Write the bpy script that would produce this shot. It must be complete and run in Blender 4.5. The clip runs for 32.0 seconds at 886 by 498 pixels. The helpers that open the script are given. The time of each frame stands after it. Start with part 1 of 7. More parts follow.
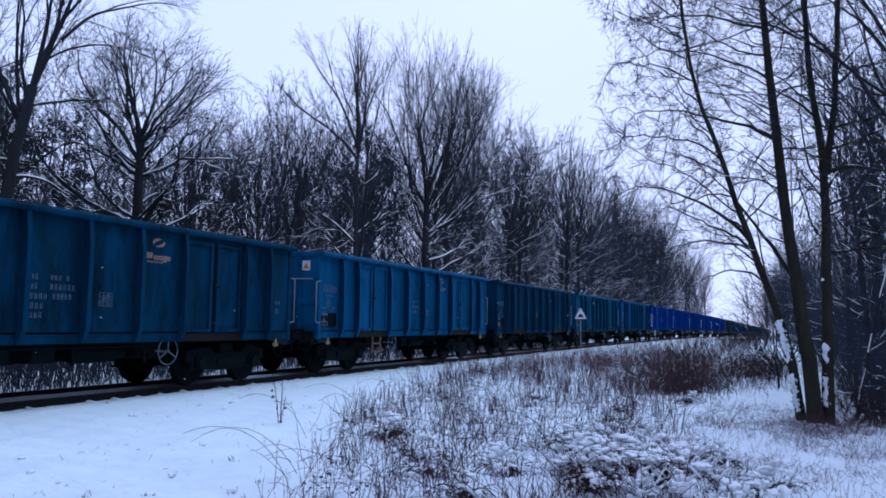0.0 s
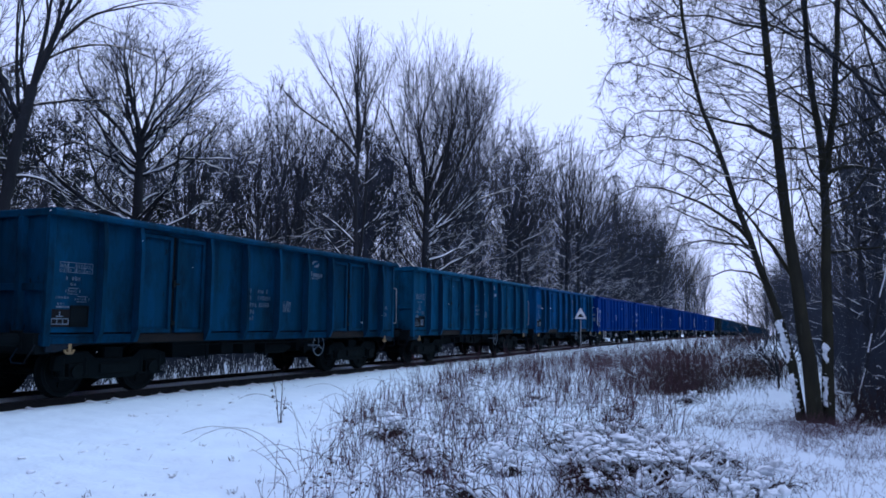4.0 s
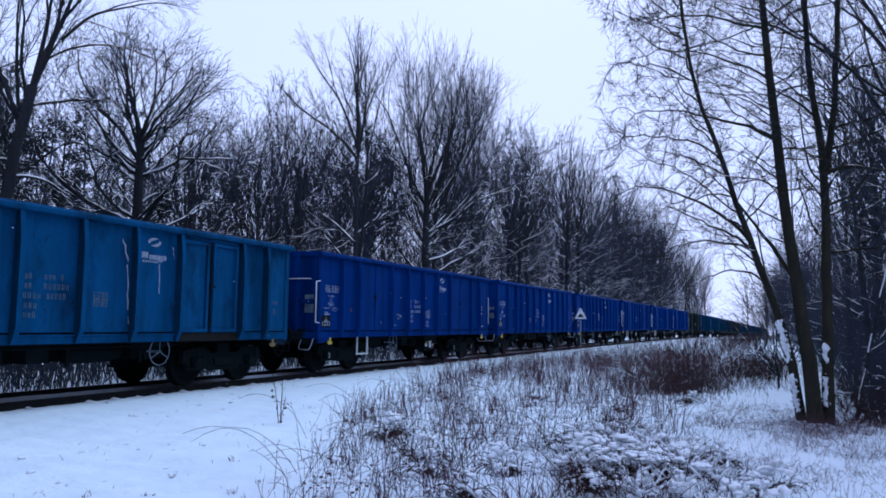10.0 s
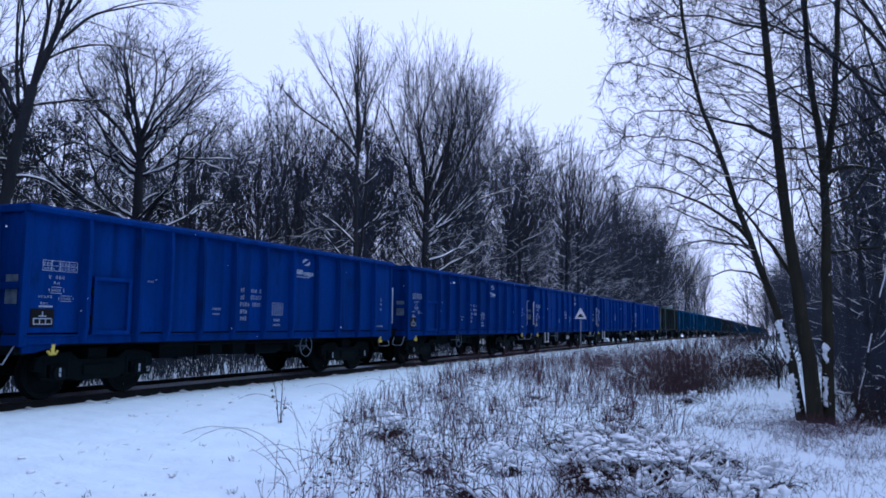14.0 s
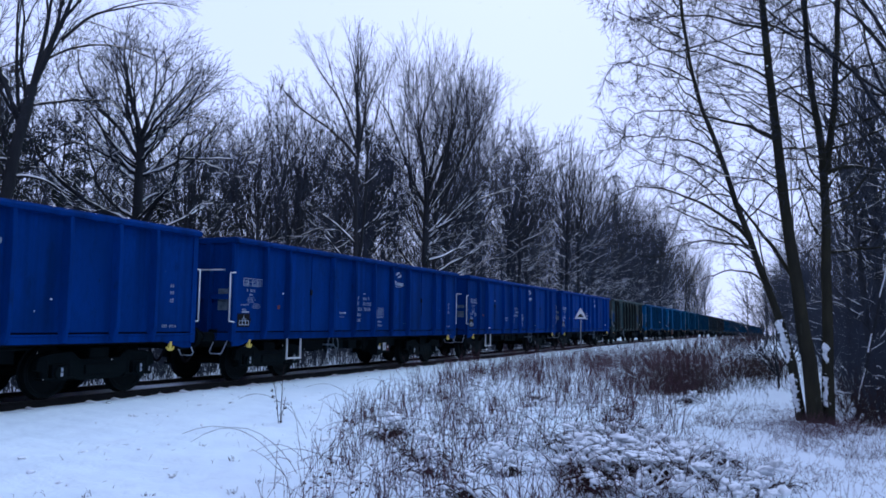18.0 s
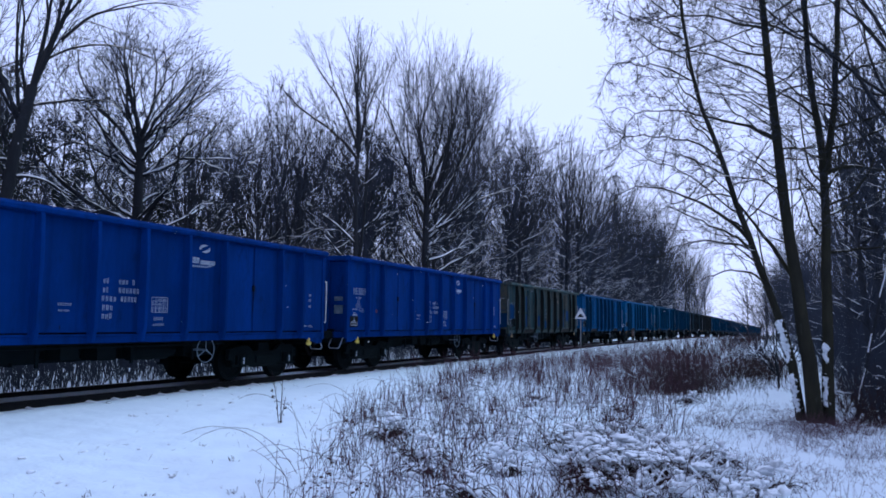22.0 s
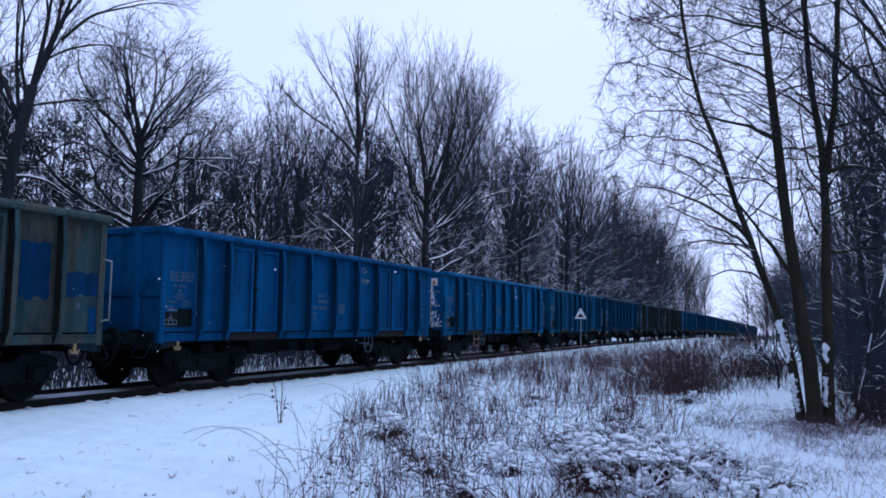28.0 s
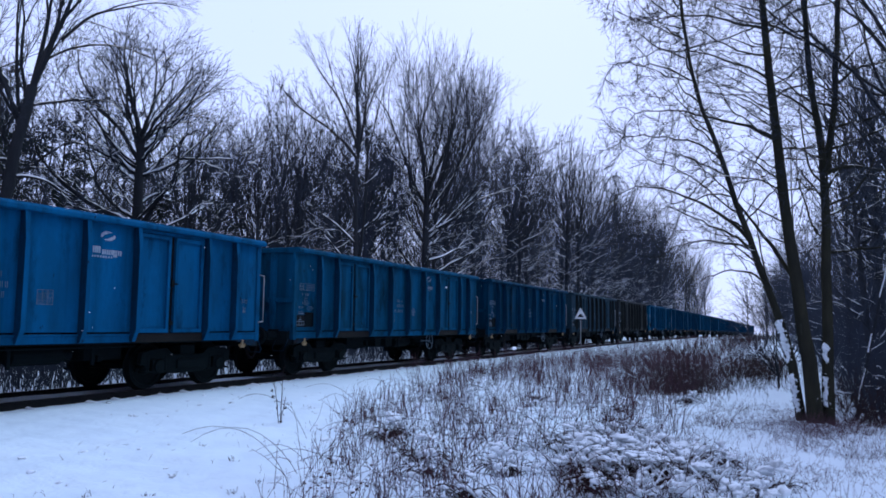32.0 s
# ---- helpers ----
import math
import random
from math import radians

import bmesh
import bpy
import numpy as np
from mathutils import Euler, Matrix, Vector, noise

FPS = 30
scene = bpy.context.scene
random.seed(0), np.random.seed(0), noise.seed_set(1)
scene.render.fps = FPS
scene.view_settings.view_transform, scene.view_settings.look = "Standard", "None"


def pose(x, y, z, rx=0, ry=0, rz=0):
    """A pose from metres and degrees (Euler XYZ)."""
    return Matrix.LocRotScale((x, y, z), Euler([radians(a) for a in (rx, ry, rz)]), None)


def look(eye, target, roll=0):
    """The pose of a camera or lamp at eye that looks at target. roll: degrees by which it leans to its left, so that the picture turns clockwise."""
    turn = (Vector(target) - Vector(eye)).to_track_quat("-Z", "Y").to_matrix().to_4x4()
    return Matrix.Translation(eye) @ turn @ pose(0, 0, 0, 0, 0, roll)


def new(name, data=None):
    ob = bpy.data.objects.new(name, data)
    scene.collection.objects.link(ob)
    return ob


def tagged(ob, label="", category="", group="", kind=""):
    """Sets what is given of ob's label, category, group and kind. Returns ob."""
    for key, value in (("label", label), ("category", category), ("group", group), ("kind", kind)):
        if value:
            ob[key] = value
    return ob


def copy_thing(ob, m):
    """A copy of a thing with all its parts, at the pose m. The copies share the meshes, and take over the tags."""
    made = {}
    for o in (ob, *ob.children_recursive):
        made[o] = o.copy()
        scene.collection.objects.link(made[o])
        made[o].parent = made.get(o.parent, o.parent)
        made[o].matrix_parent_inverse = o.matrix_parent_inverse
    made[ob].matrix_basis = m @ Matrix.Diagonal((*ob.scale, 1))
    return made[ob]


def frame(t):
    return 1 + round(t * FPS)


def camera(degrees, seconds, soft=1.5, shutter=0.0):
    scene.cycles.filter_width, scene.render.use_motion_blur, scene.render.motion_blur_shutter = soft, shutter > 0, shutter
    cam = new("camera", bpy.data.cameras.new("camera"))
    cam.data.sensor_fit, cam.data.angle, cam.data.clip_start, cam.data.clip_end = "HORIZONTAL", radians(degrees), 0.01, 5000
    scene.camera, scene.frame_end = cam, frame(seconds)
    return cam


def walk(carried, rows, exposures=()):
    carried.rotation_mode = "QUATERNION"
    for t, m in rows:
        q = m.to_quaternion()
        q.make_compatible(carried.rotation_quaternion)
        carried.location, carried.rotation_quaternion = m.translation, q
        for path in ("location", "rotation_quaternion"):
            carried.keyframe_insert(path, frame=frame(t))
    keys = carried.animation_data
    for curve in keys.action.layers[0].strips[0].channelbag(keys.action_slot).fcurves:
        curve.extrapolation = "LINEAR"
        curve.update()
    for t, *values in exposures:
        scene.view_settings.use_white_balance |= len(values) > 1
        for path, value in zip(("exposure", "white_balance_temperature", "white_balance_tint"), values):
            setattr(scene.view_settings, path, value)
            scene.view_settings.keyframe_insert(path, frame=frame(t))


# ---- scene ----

# ---------- camera: stands still on the snow beside the line ----------
EYE_Z = 1.65
cam = camera(59.52, 32.0, soft=1.72)
YAW, PITCH = radians(23.587), radians(5.425)
AIM = Vector((-math.sin(YAW) * math.cos(PITCH), math.cos(YAW) * math.cos(PITCH), math.sin(PITCH)))
VIEW = look((0, 0, EYE_Z), Vector((0, 0, EYE_Z)) + AIM * 10, 0.708)
walk(cam, [(0.0, VIEW), (32.0, VIEW)], exposures=[(0.0, 0.0), (32.0, 0.0)])

# ---------- overcast winter light ----------
world = bpy.data.worlds.new("overcast")
scene.world = world
world.use_nodes = True
wn, wl = world.node_tree.nodes, world.node_tree.links
wn.clear()
w_out = wn.new("ShaderNodeOutputWorld")
w_mix = wn.new("ShaderNodeAddShader")
w_sky = wn.new("ShaderNodeTexSky")
w_sky.sky_type, w_sky.sun_disc = "NISHITA", False
w_sky.sun_elevation, w_sky.sun_rotation = radians(33), radians(343)
w_bg1 = wn.new("ShaderNodeBackground")
w_bg1.inputs["Strength"].default_value = 0.006
w_bg2 = wn.new("ShaderNodeBackground")
w_bg2.inputs["Color"].default_value = (0.668, 0.815, 1.315, 1)
w_bg2.inputs["Strength"].default_value = 1.02
wl.new(w_sky.outputs["Color"], w_bg1.inputs["Color"])
wl.new(w_bg1.outputs[0], w_mix.inputs[0])
wl.new(w_bg2.outputs[0], w_mix.inputs[1])
wl.new(w_mix.outputs[0], w_out.inputs["Surface"])
sun = new("sun", bpy.data.lights.new("sun", "SUN"))
sun.data.energy, sun.data.angle, sun.data.color = 1.25, radians(30), (0.52, 0.85, 1.0)
sun.matrix_world = look((25, 100, 58), (0, 20, 0))

# ---------- materials ----------
def material(name, base, rough=0.7, metal=0.0, tint=None, scale=4.0, amount=0.5, bump=0.0, bump_scale=30.0,
             spots=None, spot_scale=2.0, spot_at=0.62, streak=(1, 1, 1), vary=0.0, spec=0.5, fine=None, spot_soft=0.07, chips=None, chip_scale=11.0, chip_at=0.68, runs=None):
    """A surface: base and tint mixed by coarse noise, spots by a second one, relief by a third."""
    m = bpy.data.materials.new(name)
    m.use_nodes = True
    n, l = m.node_tree.nodes, m.node_tree.links
    b = n["Principled BSDF"]
    b.inputs["Roughness"].default_value, b.inputs["Metallic"].default_value = rough, metal
    b.inputs["Specular IOR Level"].default_value = spec
    tc = n.new("ShaderNodeTexCoord")
    mp = n.new("ShaderNodeMapping")
    mp.inputs["Scale"].default_value = streak
    l.new(tc.outputs["Object"], mp.inputs["Vector"])
    info = n.new("ShaderNodeObjectInfo")
    shift = n.new("ShaderNodeVectorMath")
    shift.operation = "MULTIPLY_ADD"
    l.new(info.outputs["Random"], shift.inputs[0])
    shift.inputs[1].default_value = (37, 53, 71)
    l.new(mp.outputs[0], shift.inputs[2])
    def cloud(s, detail=5, rough_=0.6):
        t = n.new("ShaderNodeTexNoise")
        t.inputs["Scale"].default_value, t.inputs["Detail"].default_value = s, detail
        t.inputs["Roughness"].default_value = rough_
        l.new(shift.outputs[0], t.inputs["Vector"])
        return t.outputs["Fac"]
    def ramp(fac, lo, hi):
        r = n.new("ShaderNodeMapRange")
        r.inputs["From Min"].default_value, r.inputs["From Max"].default_value = lo, hi
        l.new(fac, r.inputs["Value"])
        return r.outputs[0]
    def mix(a, c, fac):
        x = n.new("ShaderNodeMix")
        x.data_type = "RGBA"
        l.new(fac, x.inputs["Factor"])
        for v, i in ((a, 6), (c, 7)):
            if isinstance(v, tuple):
                x.inputs[i].default_value = (*v, 1)
            else:
                l.new(v, x.inputs[i])
        return x.outputs[2]
    col = base
    if tint:
        f = n.new("ShaderNodeMath")
        f.operation = "MULTIPLY"
        l.new(ramp(cloud(scale), 0.35, 0.68), f.inputs[0])
        f.inputs[1].default_value = amount
        col = mix(col, tint, f.outputs[0])
    if fine:
        col = mix(col, fine, ramp(cloud(scale * 9, 3), 0.45, 0.8))
    if spots:
        col = mix(col, spots, ramp(cloud(spot_scale, 8, 0.7), spot_at, spot_at + spot_soft))
    if runs:
        flow = n.new("ShaderNodeMapping")
        flow.inputs["Scale"].default_value = (3.2, 3.2, 0.22)
        l.new(shift.outputs[0], flow.inputs["Vector"])
        t = n.new("ShaderNodeTexNoise")
        t.inputs["Scale"].default_value, t.inputs["Detail"].default_value = 1.0, 6
        l.new(flow.outputs[0], t.inputs["Vector"])
        k = n.new("ShaderNodeMath")
        k.operation = "MULTIPLY"
        l.new(ramp(t.outputs["Fac"], 0.50, 0.74), k.inputs[0])
        k.inputs[1].default_value = 0.75
        col = mix(col, runs, k.outputs[0])
    if chips:
        col = mix(col, chips, ramp(cloud(chip_scale, 6, 0.65), chip_at, chip_at + 0.03))
    if vary:
        h = n.new("ShaderNodeHueSaturation")
        v = n.new("ShaderNodeMapRange")
        v.inputs["To Min"].default_value, v.inputs["To Max"].default_value = 1 - vary, 1 + vary
        l.new(info.outputs["Random"], v.inputs["Value"])
        l.new(v.outputs[0], h.inputs["Value"])
        if isinstance(col, tuple):
            h.inputs["Color"].default_value = (*col, 1)
        else:
            l.new(col, h.inputs["Color"])
        col = h.outputs[0]
    if isinstance(col, tuple):
        b.inputs["Base Color"].default_value = (*col, 1)
    else:
        l.new(col, b.inputs["Base Color"])
    if bump:
        bp = n.new("ShaderNodeBump")
        bp.inputs["Strength"].default_value, bp.inputs["Distance"].default_value = bump, 0.02
        l.new(cloud(bump_scale, 6), bp.inputs["Height"])
        l.new(bp.outputs[0], b.inputs["Normal"])
    return m


def snowy(m, level=0.55, patch=1.6, thin=0.5):
    """Lets fallen snow lie on the faces of m that look up, in patches."""
    n, l = m.node_tree.nodes, m.node_tree.links
    b = n["Principled BSDF"]
    geo = n.new("ShaderNodeNewGeometry")
    sep = n.new("ShaderNodeSeparateXYZ")
    l.new(geo.outputs["Normal"], sep.inputs[0])
    t = n.new("ShaderNodeTexNoise")
    t.inputs["Scale"].default_value, t.inputs["Detail"].default_value = patch, 4
    l.new(geo.outputs["Position"], t.inputs["Vector"])
    a = n.new("ShaderNodeMath")
    a.operation = "MULTIPLY_ADD"
    l.new(t.outputs["Fac"], a.inputs[0])
    a.inputs[1].default_value = 1.6
    l.new(sep.outputs["Z"], a.inputs[2])
    r = n.new("ShaderNodeMapRange")
    r.inputs["From Min"].default_value, r.inputs["From Max"].default_value = level + 0.8, level + 0.95
    l.new(a.outputs[0], r.inputs["Value"])
    x = n.new("ShaderNodeMix")
    x.data_type = "RGBA"
    old = b.inputs["Base Color"]
    if old.is_linked:
        l.new(old.links[0].from_socket, x.inputs[6])
    else:
        x.inputs[6].default_value = old.default_value
    x.inputs[7].default_value = (0.82, 0.83, 0.86, 1)
    l.new(r.outputs[0], x.inputs["Factor"])
    l.new(x.outputs[2], b.inputs["Base Color"])
    return m


SNOW = material("snow", (0.73, 0.80, 0.86), 0.75, tint=(0.62, 0.70, 0.78), scale=0.9, amount=0.6, bump=1.0, bump_scale=9, spec=0.2)
SNOW_LUMP = material("snow_lump", (0.84, 0.87, 0.91), 0.8, tint=(0.76, 0.80, 0.85), scale=8, bump=0.4, bump_scale=40, spec=0.3)
FLAKE = material("snowflake", (0.86, 0.87, 0.90), 0.8, spec=0.2)
BARK = snowy(material("bark", (0.034, 0.036, 0.042), 0.95, tint=(0.020, 0.022, 0.026), scale=3, amount=0.8, bump=0.8, bump_scale=25, streak=(1, 1, 0.3), vary=0.25, spec=0.08), 0.75, 3.0)
BARK_MOSS = snowy(material("bark_moss", (0.034, 0.032, 0.022), 0.95, tint=(0.016, 0.016, 0.014), scale=5, amount=0.9, bump=1.0, bump_scale=30, streak=(1, 1, 0.25), spec=0.08,
                           spots=(0.040, 0.042, 0.036), spot_scale=6, spot_at=0.63), 1.05, 3.0)
TWIG = material("twig", (0.041, 0.049, 0.068), 0.9, tint=(0.026, 0.031, 0.045), scale=0.6, amount=0.8, vary=0.25, spec=0.08)
FAR_TWIG = material("far_twig", (0.040, 0.050, 0.072), 0.9, tint=(0.028, 0.035, 0.050), scale=0.15, amount=0.8, spec=0.05)
NEEDLE = material("needle", (0.018, 0.028, 0.020), 0.8, tint=(0.011, 0.018, 0.015), scale=2, amount=0.8, vary=0.2, spec=0.08)
WEED = material("dry_weed", (0.108, 0.050, 0.062), 0.9, tint=(0.046, 0.031, 0.044), scale=1.2, amount=0.95, fine=(0.095, 0.060, 0.056), spec=0.05)
LEAF = material("withered_leaf", (0.075, 0.036, 0.024), 0.9, tint=(0.034, 0.020, 0.018), scale=3, amount=0.9, spec=0.05)
WEED_DARK = material("dry_weed_dark", (0.050, 0.032, 0.030), 0.9, tint=(0.030, 0.021, 0.023), scale=1.2, amount=0.9, spec=0.08)
RAIL = material("rail_steel", (0.014, 0.014, 0.015), 0.8, 0.1, tint=(0.010, 0.010, 0.011), scale=5, bump=0.3, bump_scale=60, spec=0.06)
RAIL_HEAD = material("rail_head", (0.20, 0.20, 0.21), 0.35, 0.9, tint=(0.12, 0.11, 0.11), scale=3)
SLEEPER = snowy(material("sleeper_wood", (0.045, 0.038, 0.034), 0.9, tint=(0.025, 0.022, 0.021), scale=6, bump=0.7, bump_scale=40), 0.3, 3.0)
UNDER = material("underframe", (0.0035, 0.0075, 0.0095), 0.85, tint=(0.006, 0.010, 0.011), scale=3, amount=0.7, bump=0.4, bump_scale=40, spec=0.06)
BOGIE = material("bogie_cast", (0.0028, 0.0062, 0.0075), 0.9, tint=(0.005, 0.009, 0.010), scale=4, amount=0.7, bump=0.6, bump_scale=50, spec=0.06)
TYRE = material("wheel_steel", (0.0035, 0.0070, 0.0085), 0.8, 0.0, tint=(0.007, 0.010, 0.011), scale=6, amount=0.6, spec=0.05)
# shade of the gap between door leaves, put into a dark colour
GAP_SHADE = material("door_seam", (0.006, 0.013, 0.018), 0.9, tint=(0.012, 0.012, 0.013), scale=5, amount=0.8, spec=0.03)
# rib webs: a darker tone than most flanges, one for blue and one for dull wagons
WEB = material("web_dark", (0.0030, 0.0400, 0.0900), 0.9, tint=(0.0040, 0.0240, 0.0440), scale=2.5, amount=0.9, fine=(0.0030, 0.0240, 0.0480), streak=(1, 1, 0.4), spec=0.03)
WEB_DULL = material("web_dull", (0.0200, 0.0240, 0.0240), 0.9, tint=(0.0120, 0.0130, 0.0130), scale=2.5, amount=0.9, streak=(1, 1, 0.4), spec=0.03)
RUST = material("rusty_panel", (0.012, 0.012, 0.012), 0.85, tint=(0.006, 0.009, 0.011), scale=3.5, amount=0.9, fine=(0.026, 0.017, 0.013), bump=0.4, bump_scale=60, spec=0.08)
SILL = material("sill_grime", (0.007, 0.027, 0.048), 0.85, tint=(0.018, 0.015, 0.013), scale=2.2, amount=0.95, fine=(0.006, 0.008, 0.010), streak=(1, 1, 0.6), vary=0.15, spec=0.03)
YELLOW = material("yellow_paint", (0.62, 0.47, 0.06), 0.6, tint=(0.40, 0.29, 0.06), scale=9, amount=0.7)
YELLOW_OLD = material("yellow_faded", (0.26, 0.17, 0.06), 0.7, tint=(0.18, 0.12, 0.07), scale=9, amount=0.9)
WHITE = material("white_paint", (0.62, 0.64, 0.66), 0.6, tint=(0.40, 0.40, 0.40), scale=6, amount=0.6)
LETTER = material("lettering_white", (0.36, 0.40, 0.46), 0.7, tint=(0.10, 0.15, 0.24), scale=12, amount=0.75)
LETTER_OLD = material("lettering_faded", (0.12, 0.16, 0.20), 0.75, tint=(0.02, 0.050, 0.085), scale=7, amount=0.9)
LETTER_RUST = material("lettering_orange", (0.30, 0.17, 0.10), 0.75, tint=(0.13, 0.11, 0.10), scale=9, amount=0.8)
BLACK = material("black_paint", (0.008, 0.008, 0.010), 0.8, tint=(0.014, 0.013, 0.013), scale=8, spec=0.05)
ORANGE = material("orange_paint", (0.48, 0.20, 0.05), 0.7, tint=(0.30, 0.12, 0.05), scale=8)
STEP_RUST = material("step_rust", (0.17, 0.075, 0.05), 0.8, tint=(0.22, 0.16, 0.13), scale=8)
RED_FADED = material("faded_red", (0.10, 0.012, 0.016), 0.8, tint=(0.04, 0.010, 0.02), scale=20)
GREY_POST = material("post_grey", (0.20, 0.21, 0.23), 0.8, 0.0, tint=(0.09, 0.085, 0.085), scale=6)


def paint(name, base, tint, rust=0.66, rough=0.7, amount=0.6, grime=(0.0030, 0.0085, 0.0120), chips=(0.0100, 0.0115, 0.0120), chip_at=0.67):
    return material(name, base, rough, tint=tint, scale=1.6, amount=min(1.0, amount * 1.5), streak=(1, 1, 0.4), bump=0.35, bump_scale=2.2,
                    spots=grime, spot_scale=1.9, spot_at=rust - 0.10, spot_soft=0.26, fine=tuple(c * 0.75 for c in base), vary=0.10, spec=0.015, chips=chips, chip_scale=7.0, chip_at=chip_at, runs=(base[0] * 0.4, base[1] * 0.38 + 0.001, base[2] * 0.36 + 0.001))


PAINTS = {
    "teal": paint("paint_teal_worn", (0.0030, 0.0740, 0.1560), (0.0050, 0.0430, 0.0720), 0.60),
    "navy": paint("paint_navy_worn", (0.0012, 0.0420, 0.0930), (0.0022, 0.0240, 0.0420), 0.57),
    "sky": paint("paint_sky_worn", (0.0022, 0.0920, 0.2150), (0.0040, 0.0540, 0.1150), 0.63),
    "azure": paint("paint_azure_worn", (0.0022, 0.0710, 0.1850), (0.0030, 0.0430, 0.1040), 0.62),
    "royal": paint("paint_royal", (0.0003, 0.0300, 0.1640), (0.0003, 0.0205, 0.1020), 0.67, 0.75, 0.6, chip_at=0.70),
    "royal_dark": paint("paint_royal_dark", (0.0006, 0.0250, 0.0900), (0.0008, 0.0170, 0.0600), 0.70, 0.75, 0.5),
    "olive": paint("paint_olive_rusty", (0.0230, 0.0600, 0.0700), (0.0760, 0.0620, 0.0440), 0.62, 0.75, 0.9),
    "slate": paint("paint_slate_worn", (0.0130, 0.0400, 0.0620), (0.0200, 0.0290, 0.0370), 0.63, 0.7, 0.8),
    "brown": paint("paint_brown_worn", (0.0300, 0.0300, 0.0290), (0.0200, 0.0270, 0.0330), 0.62, 0.75, 0.9),
}
PATCH = paint("paint_fresh_patch", (0.0020, 0.0350, 0.1080), (0.0060, 0.0280, 0.0640), 0.62, 0.6, 0.8)


# ---------- mesh helpers ----------
class Shape:
    """Gathers boxes, rods, tubes and prisms into one mesh."""
    def __init__(self):
        self.v, self.f = [], []

    def add(self, v, f):
        o = len(self.v)
        self.v += [tuple(p) for p in v]
        self.f += [tuple(i + o for i in q) for q in f]
        return self

    def box(self, x0, x1, y0, y1, z0, z1):
        v = [(x, y, z) for x in (x0, x1) for y in (y0, y1) for z in (z0, z1)]
        return self.add(v, [(0, 1, 3, 2), (4, 6, 7, 5), (0, 4, 5, 1), (2, 3, 7, 6), (0, 2, 6, 4), (1, 5, 7, 3)])

    def prism(self, outline, axis, a, b):
        """A closed outline in the two other axes, drawn out along axis from a to b."""
        n = len(outline)
        put = {"x": lambda p, s: (s, p[0], p[1]), "y": lambda p, s: (p[0], s, p[1]), "z": lambda p, s: (p[0], p[1], s)}[axis]
        v = [put(p, a) for p in outline] + [put(p, b) for p in outline]
        f = [tuple(range(n))[::-1], tuple(range(n, 2 * n))] + [(i, (i + 1) % n, n + (i + 1) % n, n + i) for i in range(n)]
        return self.add(v, f)

    def hoop(self, x0, x1, y0, y1, z0, z1, rim):
        """A rectangular frame in the y-z plane, in one piece."""
        v = []
        for x in (x0, x1):
            v += [(x, y0, z0), (x, y1, z0), (x, y1, z1), (x, y0, z1), (x, y0 + rim, z0 + rim), (x, y1 - rim, z0 + rim), (x, y1 - rim, z1 - rim), (x, y0 + rim, z1 - rim)]
        f = []
        for i in range(4):
            j = (i + 1) % 4
            f += [(i, j, 4 + j, 4 + i), (8 + i, 12 + i, 12 + j, 8 + j), (i, 8 + i, 8 + j, j), (4 + i, 4 + j, 12 + j, 12 + i)]
        return self.add(v, f)

    def rod(self, p, q, r, sides=8, r2=None):
        p, q = Vector(p), Vector(q)
        d = (q - p).normalized()
        a = d.orthogonal().normalized()
        b = d.cross(a)
        r2 = r if r2 is None else r2
        v = [p + (a * math.cos(t) + b * math.sin(t)) * r for t in (2 * math.pi * i / sides for i in range(sides))]
        v += [q + (a * math.cos(t) + b * math.sin(t)) * r2 for t in (2 * math.pi * i / sides for i in range(sides))]
        f = [(i, (i + 1) % sides, sides + (i + 1) % sides, sides + i) for i in range(sides)]
        return self.add(v, f + [tuple(range(sides))[::-1], tuple(range(sides, 2 * sides))])

    def pipe(self, pts, r, sides=6):
        for p, q in zip(pts, pts[1:]):
            self.rod(p, q, r, sides)
        return self

    def ring(self, centre, axis, radius, r, n=20, sides=6):
        c = Vector(centre)
        a, b = {"x": (Vector((0, 1, 0)), Vector((0, 0, 1))), "y": (Vector((1, 0, 0)), Vector((0, 0, 1)))}[axis]
        w = a.cross(b)
        v = []
        for i in range(n):
            t = 2 * math.pi * i / n
            e = a * math.cos(t) + b * math.sin(t)
            for j in range(sides):
                s = 2 * math.pi * j / sides
                v.append(c + e * (radius + r * math.cos(s)) + w * (r * math.sin(s)))
        f = [(i * sides + j, ((i + 1) % n) * sides + j, ((i + 1) % n) * sides + (j + 1) % sides, i * sides + (j + 1) % sides)
             for i in range(n) for j in range(sides)]
        return self.add(v, f)

    def mesh(self, name, mat, bevel=0.0, smooth=False):
        me = bpy.data.meshes.new(name)
        me.from_pydata(self.v, [], self.f)
        bm = bmesh.new()
        bm.from_mesh(me)
        bmesh.ops.recalc_face_normals(bm, faces=bm.faces)
        if bevel:
            edges = [e for e in bm.edges if len(e.link_faces) == 2 and e.calc_face_angle(0) > 0.6]
            bmesh.ops.bevel(bm, geom=edges, offset=bevel, segments=1, affect="EDGES", clamp_overlap=True)
        for f in bm.faces:
            f.smooth = smooth
        bm.to_mesh(me)
        bm.free()
        me.materials.append(mat)
        return me


def part(name, me, parent, label="", at=None):
    ob = new(name, me)
    ob.parent = parent
    if at is not None:
        ob.matrix_basis = at
    return tagged(ob, label)


def thing(name, label, category, group="", at=None, kind=""):
    ob = new(name)
    ob.empty_display_size = 0.3
    if at is not None:
        ob.matrix_basis = at
    return tagged(ob, label, category, group, kind)


